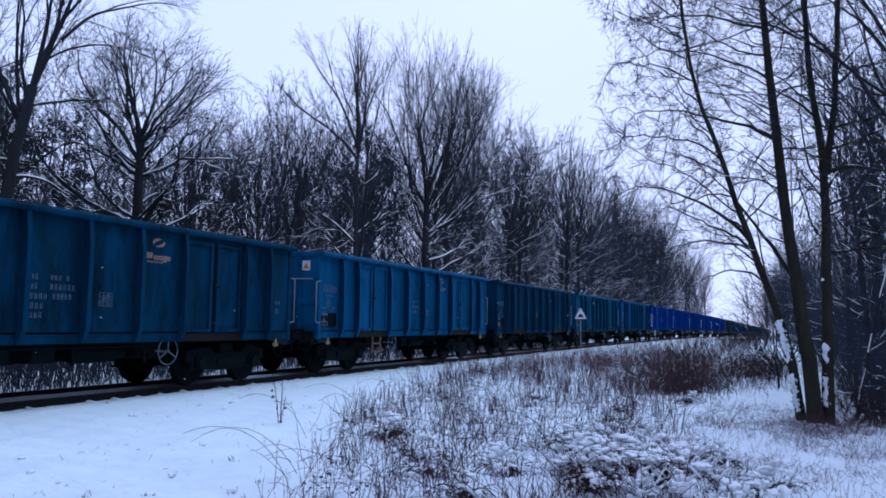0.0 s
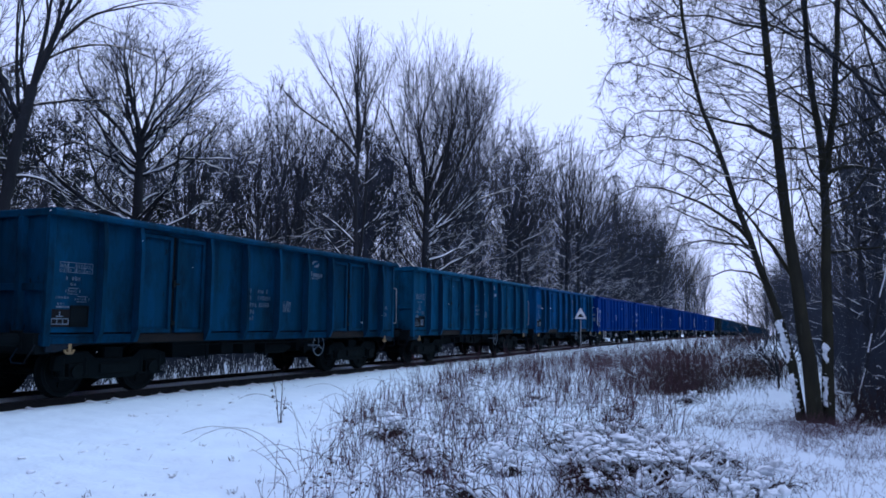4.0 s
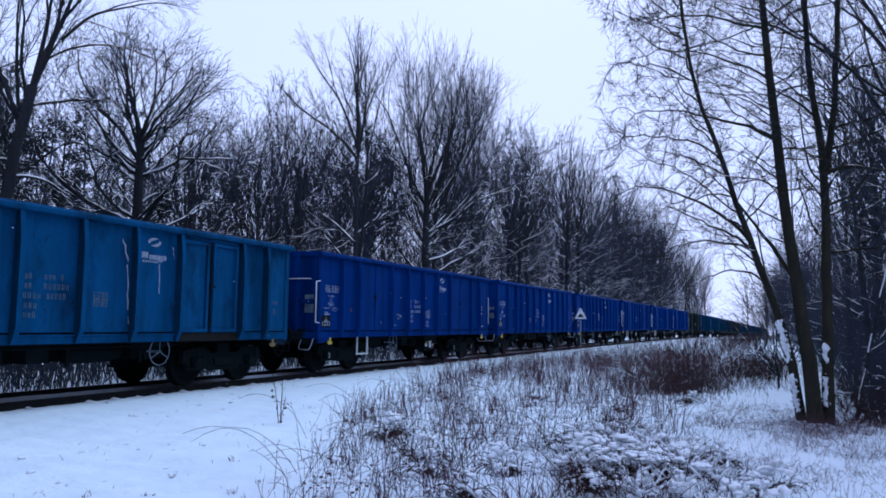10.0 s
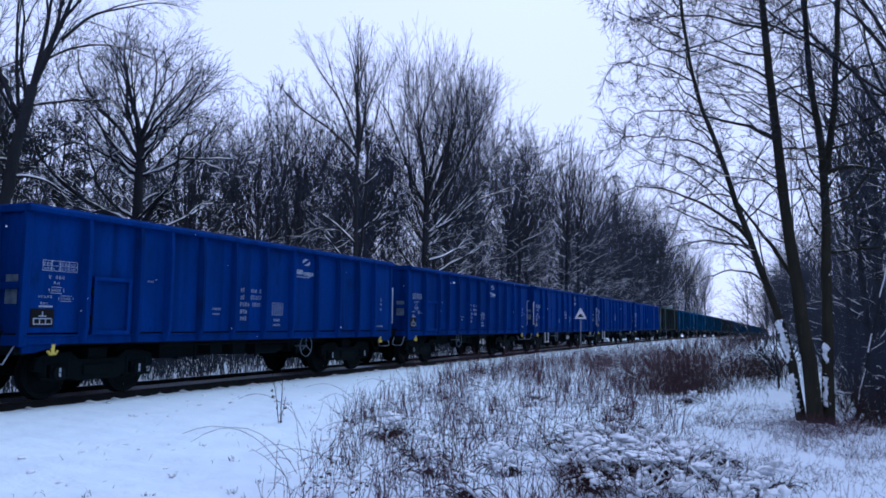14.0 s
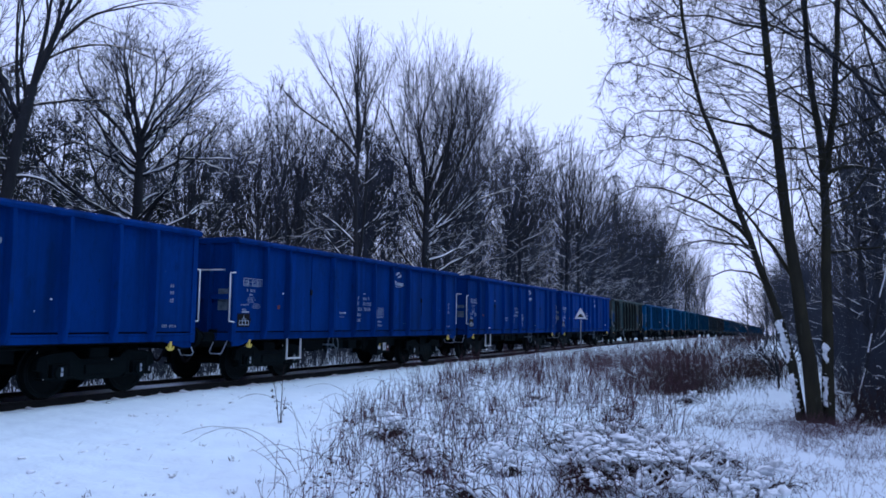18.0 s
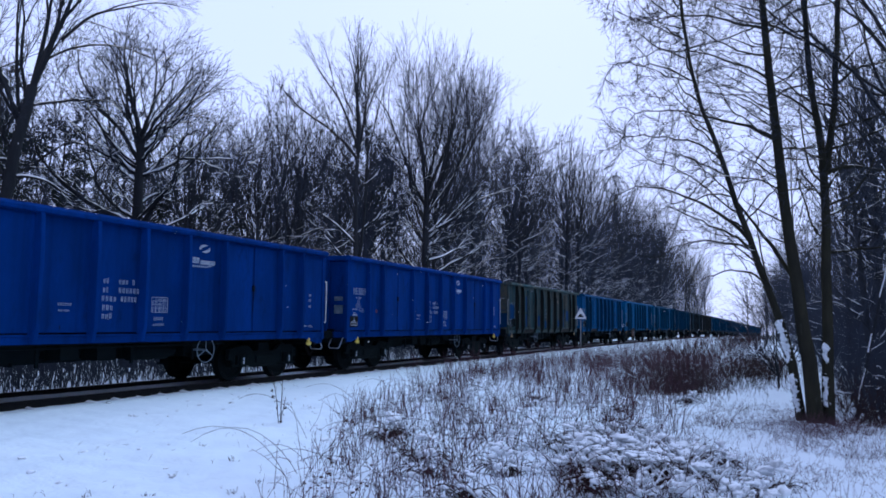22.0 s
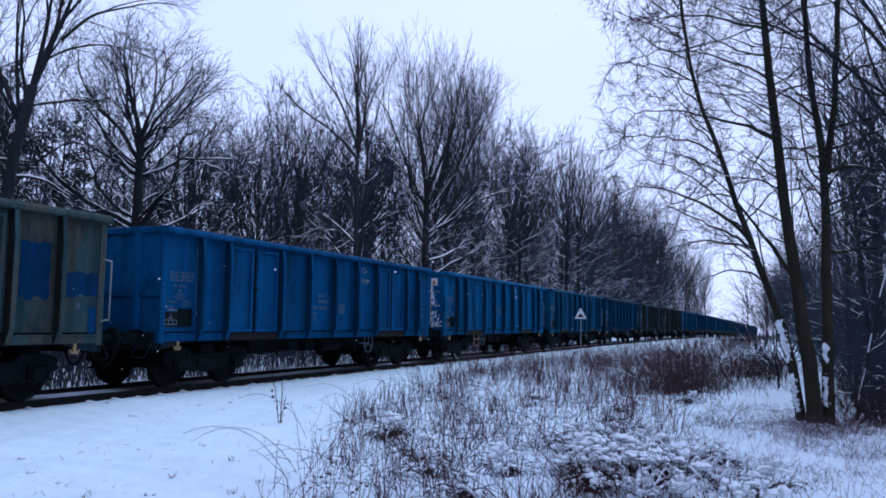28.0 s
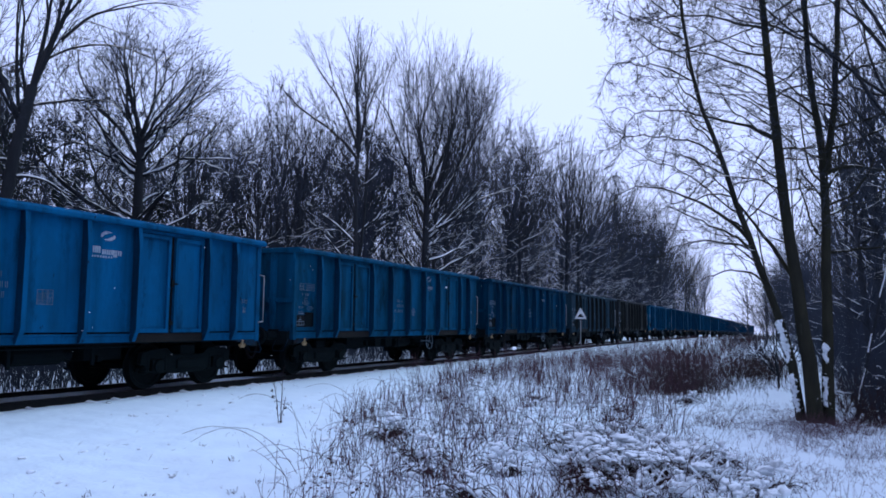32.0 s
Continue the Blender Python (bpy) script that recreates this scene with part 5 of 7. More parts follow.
def elm_tree():
    """The tall tree with a broad rounded fan of rising boughs."""
    rng = np.random.default_rng(23)
    T = trunk_line(rng, 9.8, 0.27, (0.0, 0), 0.003, 10, 0.66)
    up = [((-0.03, 0, z), end, r) for z, end, r in (
        (7.6, (-4.7, 0.7, 16.1), 0.09), (8.8, (-3.1, -1.7, 17.9), 0.085), (9.4, (-1.3, 1.0, 18.7), 0.10), (9.8, (0.6, -0.7, 18.3), 0.10), (9.4, (2.3, 0.8, 18.6), 0.11), (8.6, (4.0, -0.6, 17.9), 0.10), (8.0, (5.5, 1.0, 16.9), 0.10),
        (7.5, (6.7, -0.7, 15.5), 0.09), (7.0, (7.6, 0.6, 13.9), 0.08), (6.6, (7.9, -0.6, 11.9), 0.075), (8.6, (0.7, 5.0, 16.9), 0.08), (8.6, (1.7, -5.0, 17.3), 0.08), (8.2, (4.6, -3.8, 16.5), 0.08), (7.0, (-4.7, -1.1, 13.7), 0.07), (6.4, (-4.8, 1.2, 11.7), 0.06),
        (8.0, (2.4, 2.9, 18.1), 0.08), (8.4, (-1.4, 3.1, 17.7), 0.07), (7.4, (-2.9, 2.2, 15.5), 0.06))]
    low = [((-0.02, 0, z), end, r) for z, end, r in (
        (7.0, (5.6, -0.8, 11.4), 0.085), (6.2, (5.4, 0.8, 10.0), 0.08), (5.4, (5.2, -0.4, 8.4), 0.075), (4.4, (-4.2, 0.4, 7.6), 0.09), (4.3, (4.8, -0.5, 6.9), 0.07), (6.4, (-3.0, -0.6, 9.9), 0.06), (3.6, (4.2, 0.8, 5.6), 0.06), (4.0, (-3.6, -1.0, 5.6), 0.06), (5.0, (2.0, -3.2, 8.0), 0.07))]
    cuts = (0.34, 0.22, 0.16, 0.13, 0.11, 0.09)
    fan_tree("elm_tree", "tall bare elm with a rounded crown and snowy low boughs", rng, T, ((up, dict(parts_=cuts, angle=0.29, lift=0.10, crook=0.10, tip=0.0072)), (low, dict(parts_=(0.46, 0.20, 0.14, 0.10, 0.07, 0.05), angle=0.34, lift=0.04, crook=0.12, tip=0.0068, first=8))),
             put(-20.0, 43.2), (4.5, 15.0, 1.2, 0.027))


def vase_tree():
    """The narrow tree with several stems beside the elm."""
    rng = np.random.default_rng(37)
    T = trunk_line(rng, 11.2, 0.145, (0.012, 0), 0.006, 10, 0.45)
    up = [((0.1, 0, z), end, r) for z, end, r in (
        (10.6, (-0.7, 0.3, 16.8), 0.09), (10.8, (0.4, -0.3, 17.0), 0.09), (10.0, (-3.5, 0.3, 15.0), 0.08), (10.4, (-1.9, -0.5, 16.4), 0.07), (10.6, (1.1, 0.8, 16.0), 0.06), (9.6, (-0.6, 1.4, 15.4), 0.06), (10.0, (0.2, -1.5, 15.6), 0.06))]
    stem = [((0.05, 0, 3.6), (2.9, 0.4, 15.6), 0.085)]
    low = [((0.05, 0, z), end, r) for z, end, r in ((8.0, (2.5, -0.3, 12.2), 0.05), (5.6, (-3.4, 0.4, 8.9), 0.06), (6.0, (3.2, 0.5, 9.2), 0.055), (4.2, (-3.6, -0.6, 7.0), 0.07), (9.0, (-2.3, 0.5, 12.4), 0.045), (7.0, (-1.8, -1.6, 10.2), 0.045))]
    fan_tree("ash_tree", "bare many-stemmed ash rising in a narrow vase", rng, T, ((up, dict(angle=0.24, lift=0.03, crook=0.07, tip=0.0056)), (stem, dict(parts_=(0.55, 0.17, 0.12, 0.09, 0.07), angle=0.24, lift=0.03, crook=0.05, tip=0.0056)),
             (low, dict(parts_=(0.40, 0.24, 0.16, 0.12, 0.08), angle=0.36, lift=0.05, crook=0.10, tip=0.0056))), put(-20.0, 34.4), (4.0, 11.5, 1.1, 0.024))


def leaning_tree():
    """The big forked tree that leans out over the line."""
    rng = np.random.default_rng(41)
    m = 10
    z = np.linspace(0, 1, m)
    P = np.stack([1.25 * z ** 1.4, 0 * z, z * 8.2 - 0.2], 1)[None]
    P[0, 1:-1] += rng.normal(0, 0.03, (m - 2, 3))
    T = (P, (0.215 * (1 - 0.35 * z))[None], np.array([8.2]))
    stems_ = [((1.2, 0, 7.8), (2.1, 0.2, 12.8), 0.11), ((1.25, 0, 7.9), (3.0, -0.2, 12.6), 0.085), ((1.15, 0, 7.6), (1.0, 0.6, 13.0), 0.085), ((0.95, 0, 6.9), (0.3, 0.5, 12.4), 0.06)]
    arch = [((1.95, 0, 9.3), (5.4, 0.3, 12.4), 0.055), ((1.1, 0, 7.4), (4.4, 0.4, 9.0), 0.045), ((1.5, 0, 8.7), (4.6, -0.4, 10.9), 0.04), ((0.7, 0, 5.4), (3.3, 0.5, 6.2), 0.045)]
    back = [((0.95, 0, 7.0), (-1.9, 0.3, 9.9), 0.055), ((0.7, 0, 5.9), (-2.6, -0.3, 7.8), 0.06), ((0.6, 0, 5.1), (-2.8, 0.4, 6.3), 0.05), ((0.3, 0, 3.8), (-2.2, 0.4, 4.8), 0.04), ((0.8, 0, 6.2), (0.2, -2.6, 8.6), 0.05), ((1.0, 0, 7.0), (-0.8, -0.5, 11.6), 0.06), ((0.95, 0, 6.8), (-1.7, 0.3, 11.6), 0.055), ((0.6, 0, 5.5), (-2.5, 0.2, 9.3), 0.05), ((1.1, 0, 7.5), (-0.2, -0.8, 12.7), 0.055), ((0.5, 0, 4.6), (-2.4, 0.6, 7.0), 0.045)]
    fan_tree("leaning_tree", "thick dark bare tree, forked and leaning over the line", rng, T, ((stems_, dict(angle=0.30, lift=0.0, crook=0.06, tip=0.0050)), (arch, dict(parts_=(0.42, 0.22, 0.14, 0.10, 0.07, 0.05), angle=0.30, lift=-0.07, crook=0.08, tip=0.0046, first=8)),
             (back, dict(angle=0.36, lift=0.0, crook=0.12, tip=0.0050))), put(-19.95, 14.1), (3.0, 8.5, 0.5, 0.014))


def alder_clump():
    """Four stems from one stool, close by, with long level boughs."""
    rng = np.random.default_rng(57)
    base = Vector((0.50, 14.95, 0))
    def stem(pts, r0, r1, m=16):
        p = np.array(pts, dtype=float)
        t = np.linspace(0, 1, len(p))
        u = np.linspace(0, 1, m)
        Q = np.stack([np.interp(u, t, p[:, i]) for i in range(3)], 1)
        for _ in range(2):
            Q[1:-1] = (Q[:-2] + 2 * Q[1:-1] + Q[2:]) / 4
        Q[1:-1] += rng.normal(0, 0.012, (m - 2, 3))
        return Q[None], (r0 + (r1 - r0) * u ** 0.8)[None], np.array([float(np.linalg.norm(p[-1] - p[0]))])
    stems = {
        "alder_tree": (stem([(0, 0, -0.15), (-0.09, 0, 1.05), (-0.30, 0, 2.6), (-0.48, 0, 4.1), (-0.61, 0, 5.9), (-0.72, 0.1, 7.6), (-0.80, 0.1, 9.8), (-0.85, 0.1, 12.5)], 0.145, 0.03), 0.0),
        "alder_tree_left": (stem([(-0.12, 0.25, -0.1), (-0.27, 0.15, 0.9), (-0.44, 0.1, 1.5), (-0.62, 0.05, 1.95), (-0.92, 0.0, 2.7), (-1.20, 0, 3.5), (-1.42, -0.1, 4.3), (-1.80, -0.1, 5.2), (-2.12, -0.2, 6.0), (-2.33, -0.2, 7.5), (-2.4, -0.2, 9.5)], 0.092, 0.02), 0.0),
        "alder_tree_back": (stem([(0.27, 0.12, -0.1), (0.28, 0.1, 1.45), (0.32, 0.1, 2.9), (0.37, 0.1, 4.5), (0.20, 0.1, 5.5), (0.06, 0.1, 6.9), (0.0, 0.1, 8.5), (-0.05, 0.1, 11)], 0.112, 0.028), 0.0),
    }
    fork = stem([(0.37, 0.1, 4.45), (0.55, 0.1, 5.5), (0.66, 0.1, 6.9), (0.72, 0.1, 8.6), (0.8, 0.1, 11)], 0.07, 0.028)
    for i, (name, (T, _)) in enumerate(stems.items()):
        trunks = [T] + ([fork] if name == "alder_tree_back" else [])
        spec = []
        if name == "alder_tree":
            for z in np.arange(2.9, 11.5, 0.19):
                x = float(np.interp(z, T[0][0, :, 2], T[0][0, :, 0]))
                left = rng.random() < 0.62
                spec.append((x, 0, z, (180 if left else 0) + rng.normal(0, 42), rng.uniform(2, 38), rng.uniform(0.8, 2.2), rng.uniform(0.010, 0.020), rng.uniform(-0.03, 0.05)))
            lead = (((-0.22, 0, 2.35), (-1.6, 0.9, 4.6), 0.1, 0.045), ((-0.56, 0, 4.96), (-3.0, 0.2, 5.45), 0.25, 0.036), ((-0.62, 0, 6.05), (-2.9, -0.3, 6.35), 0.22, 0.026), ((-0.70, 0, 7.0), (-3.0, 0.3, 7.1), 0.15, 0.03),
                    ((-0.58, 0, 5.4), (-2.2, -0.4, 5.6), 0.15, 0.02), ((-0.45, 0, 4.0), (-1.9, -0.3, 4.2), 0.14, 0.02), ((-0.66, 0, 6.5), (-2.0, 0.4, 7.2), -0.1, 0.022), ((-0.6, 0, 5.7), (0.9, 0.3, 6.3), 0.05, 0.022))
        elif name == "alder_tree_left":
            for z in np.arange(2.2, 9.3, 0.19):
                x = float(np.interp(z, T[0][0, :, 2], T[0][0, :, 0]))
                left = rng.random() < 0.72
                spec.append((x, -0.05, z, (180 if left else 0) + rng.normal(0, 45), rng.uniform(0, 36), rng.uniform(0.9, 1.9) if z < 5.5 else rng.uniform(1.1, 2.2) if z < 7.5 else rng.uniform(0.8, 1.5), rng.uniform(0.010, 0.021), rng.uniform(-0.03, 0.05)))
            lead = (((-1.04, 0, 3.13), (-3.35, 0.1, 3.95), 0.26, 0.038), ((-1.04, 0, 3.0), (-2.55, -0.2, 3.72), 0.05, 0.03), ((-1.05, 0, 3.0), (-2.6, 0.3, 2.85), 0.16, 0.022), ((-0.80, 0, 2.4), (-2.0, -0.2, 2.42), 0.14, 0.022),
                    ((-1.5, 0, 4.5), (-3.3, 0.2, 4.9), 0.2, 0.02), ((-1.2, 0, 3.6), (-2.9, -0.3, 4.5), 0.15, 0.02), ((-2.1, -0.1, 6.0), (-3.5, 0.2, 6.2), 0.12, 0.016), ((-2.25, -0.1, 6.8), (-3.4, -0.2, 7.2), 0.1, 0.016), ((-1.15, 0, 3.4), (-0.5, -0.3, 4.3), 0.0, 0.02))
        else:
            for z in np.arange(3.2, 9.5, 0.20):
                x = float(np.interp(z, T[0][0, :, 2], T[0][0, :, 0])) if rng.random() < 0.5 or z < 4.5 else float(np.interp(z, fork[0][0, :, 2], fork[0][0, :, 0]))
                spec.append((x, 0.1, z, rng.uniform(0, 360), rng.uniform(0, 34), rng.uniform(1.2, 2.8), rng.uniform(0.012, 0.028), rng.uniform(-0.03, 0.05)))
            lead = (((0.38, 0.1, 4.4), (2.9, 0.2, 4.2), 0.2, 0.045), ((0.34, 0.1, 2.95), (2.3, -0.2, 3.2), 0.15, 0.028), ((0.36, 0.1, 4.0), (-0.6, 0.5, 4.3), 0.05, 0.016))
        A = limbs_from(rng, spec, 12, 0.16)
        lines = as_paths(A) + [bowed(a, b, sag, 0, 12, r, 0.007, rng, 0.03) for a, b, sag, r in lead]
        lobes = {"alder_tree": ((-1.6, 0, 5.2, 2.0, 1.5, 2.4, 0.8), (-1.2, 0, 8.2, 2.4, 1.8, 3.2, 1.0)), "alder_tree_left": ((-2.4, 0, 5.0, 1.5, 1.2, 2.7, 1.0), (-2.5, 0, 7.8, 1.5, 1.3, 1.8, 0.6)),
                 "alder_tree_back": ((0.9, 0.1, 5.2, 2.0, 1.5, 2.2, 0.8), (0.7, 0.1, 8.4, 2.2, 1.6, 2.6, 0.8))}[name]
        G = grow(rng, [p for p, _ in lines], crown(rng, 950, lobes, 2.4), 0.11, 1.0, 0.15, 0.0, 0.20, 0.0034, 2.1)
        C = sprout(rng, lines + G, 2600, 0.28, 0.6, 0.02, 4, 0.0036, 0.16, 0.010)
        D = spawn(rng, *C, 2, 0.15, 0.95, 0.65, 0.55, 3, 0.8, 0.02, 0.16, 0.4, 0.0030)
        snow = snow_runs(rng, lines, 2.2, 5.2, 0.3, 0.0, 0.6, 0.004) + snow_runs(rng, G, 2, 4.6, 0.25, 0.004, 0.7, 0.003)
        label = {"alder_tree": "tall mossy alder trunk rising from a snowy stool", "alder_tree_left": "thin alder stem leaning away, snow plastered on it",
                 "alder_tree_back": "straight alder stem that forks in two"}[name]
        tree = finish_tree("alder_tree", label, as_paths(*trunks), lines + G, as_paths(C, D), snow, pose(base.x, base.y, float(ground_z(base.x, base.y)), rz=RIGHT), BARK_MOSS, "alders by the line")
        if name != "alder_tree":
            q, z0, z1 = (T[0][0], 0.2, 1.75) if name == "alder_tree_left" else (T[0][0], 0.3, 1.35)
            z = np.sort(rng.uniform(z0, z1, 620))
            z = z[(np.sin(z * 5.0) > -0.8)]
            at = np.stack([np.interp(z, q[:, 2], q[:, i]) for i in range(3)], 1) + np.array([-0.055, -0.06, 0.0]) + rng.normal(0, (0.026, 0.016, 0.02), (len(z), 3))
            tagged(part("plastered_snow", blobs(rng, at, rng.uniform(0.007, 0.018, len(z)), 1.7), tree, "snow plastered on the bark"), kind="stuff")


oak_tree()
elm_tree()
vase_tree()
leaning_tree()
alder_clump()
edge = forest_tree(71, 12.5, 0.11, 0.32, 11, (0.34, 0.22, 0.16, 0.12, 0.09, 0.07), 0.0036, "dark bare tree at the edge of the clearing", 0.25, 0.4, None, 0.24, 14, 0.008)
edge.matrix_basis = put(2.24, 15.0, 0.0)


def hazel_bush(x, y, tall, turn, seed):
    rng = np.random.default_rng(seed)
    T = trunk_line(rng, 0.5, 0.035, (0, 0), 0.004, 6, 0.7)
    specs = [((0, 0, 0.3), (tall * o * math.cos(a), tall * o * math.sin(a), tall * (1.0 - 0.35 * o)), 0.020) for o, a in ((0.55, 3.1), (0.35, 3.5), (0.2, 2.4), (0.1, 0.5), (0.3, 6.0), (0.45, 3.9), (0.5, 2.6), (0.35, 1.2), (0.6, 3.3))]
    fan_tree("hazel_bush", "bare many-stemmed hazel bush in the snow", rng, T, ((specs, dict(parts_=(0.36, 0.24, 0.18, 0.13, 0.09), angle=0.36, lift=-0.01, crook=0.12, tip=0.0044)),), put(x, y, turn), (0.3, 2.6, 0.35, 0.005), None, "bushes by the line")


hazel_bush(-0.12, 23.5, 2.8, 0, 81)
hazel_bush(0.2, 27.5, 4.2, 60, 82)


def snowy_sapling():
    """A thin stem that leans out of the thicket, with snow along it."""
    rng = np.random.default_rng(88)
    T = trunk_line(rng, 3.8, 0.032, (0.24, 0), 0.010, 12, 0.4)
    P, R, _ = T
    specs = [(P[0, i], P[0, i] + np.array([math.cos(a) * 0.9, math.sin(a) * 0.9, 0.7]), 0.010) for i, a in ((4, 0.3), (5, 2.8), (6, 5.0), (7, 1.2), (8, 3.3), (9, 0.2), (10, 4.2), (11, 2.2))]
    limbs, mids, twigs = fan(rng, specs, (0.4, 0.25, 0.2, 0.15), 0.4, 0.0, 0.15, 0.0032)
    drift = snow_runs(rng, limbs + mids, 0.0, 4.0, 0.5, 0.0, 0.8, 0.006, 0.8)
    for a, b in ((1, 4), (4, 6), (7, 10)):
        drift.append((P[0, a:b] + np.array([-0.012, -0.008, 0.004]) + rng.normal(0, 0.004, (b - a, 3)), R[0, a:b] * rng.uniform(0.3, 0.85, b - a)))
    finish_tree("sapling", "thin leaning sapling with snow along its stem", as_paths(T), limbs + mids, twigs, drift, put(1.19, 16.3), BARK, "bushes by the line", "sapling")


snowy_sapling()


# ---------- woods ----------
def pine_tree(seed, height, at):
    rng = np.random.default_rng(seed)
    T = trunk_line(rng, height, 0.17, (0.01, 0), 0.004)
    A = spawn(rng, *T, 26, 0.5, 0.99, 1.15, 0.26, 6, 0.35, 0.04, 0.06, 0.75, 0.012)
    B = spawn(rng, *A, 7, 0.3, 1.0, 0.7, 0.42, 4, 0.5, 0.05, 0.1, 0.3, 0.008)
    C = spawn(rng, *B, 12, 0.15, 1.0, 0.8, 0.42, 2, 0.9, 0.08, 0.1, 0.2, 0.014, 0.5)
    D = spawn(rng, *C, 2, 0.1, 1.0, 0.8, 0.6, 2, 0.9, 0.06, 0.1, 0.2, 0.022, 0.5)
    t = thing("pine_tree", "dark green pine among the bare trees", "pine", "pines in the wood", at)
    part("trunk", tube_mesh("trunk", [(as_paths(T), 8)], BARK), t)
    part("bough_frame", tube_mesh("bough_frame", [(as_paths(A, B), 4)], BARK), t)
    part("foliage", tube_mesh("foliage", [(as_paths(C, D), 3)], NEEDLE), t, "dark green needles")
    return t


def wood_mass(seed, xy, h, r, name, label, limbs=13, forks=8, ends=1, fl=0.013, low=0.12, snow_top=9.0, m=3, reach=0.30, mat=None, heap=0.95):
    """Thin stems with branches and twigs, as one mass of wood that stays far off."""
    rng = np.random.default_rng(seed)
    n = len(xy)
    pos = np.stack([xy[:, 0], xy[:, 1], ground_z(xy[:, 0], xy[:, 1]) - 0.1], 1)
    d = unit(np.stack([rng.normal(0, 0.05, n), rng.normal(0, 0.05, n), np.ones(n)], 1))
    S = sweep(rng, pos, d, h, r, 8, 0.03, 0.10, 0.2, 0.018)
    A = spawn(rng, *S, limbs, low, 0.98, 0.80, reach, 7, 0.5, 0.12, 0.24, 0.45, fl * 1.2)
    B = spawn(rng, *A, forks, 0.15, 1.0, 0.65, 0.50, m, 0.7, 0.10, 0.20, 0.35, fl, 0.6)
    sets = [A, B]
    if ends:
        sets.append(spawn(rng, *B, ends, 0.2, 1.0, 0.75, 0.6, 2, 0.8, 0.08, 0.14, 0.35, fl * 0.9, 0.6))
    ob = new(name, tube_mesh(name, [(as_paths(S), 5), (as_paths(*sets), 3)], mat or TWIG))
    tagged(ob, label, "woods", kind="stuff")
    if snow_top:
        snow = snow_runs(rng, as_paths(A), 1, snow_top, 0.60 * heap, 0.0, heap, fl * 0.3) + snow_runs(rng, as_paths(B), 1, snow_top * 0.9, 0.22 * heap, 0.0, heap * 0.7, fl * 0.2)
        tagged(new("snow_on_woods", tube_mesh("snow_on_woods", [(snow, 3)], SNOW_LUMP)), "snow lying on the far boughs", "snow", kind="stuff")


def wood_edge(y):
    """Where the wood on the camera's side begins."""
    return np.interp(y, [15.5, 17, 25, 60, 100, 200, 300], [1.05, 1.0, 0.9, 0.5, -1.2, -4.5, -5.0])


def spread(rng, masters, places):
    """Sets the masters at the first places and copies of them at the others."""
    sizes = []
    for i, (x, y, s) in enumerate(places):
        turn = rng.uniform(0, 360)
        if i < len(masters):
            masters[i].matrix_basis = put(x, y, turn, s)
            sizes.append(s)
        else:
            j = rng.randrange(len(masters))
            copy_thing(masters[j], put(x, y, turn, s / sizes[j]))


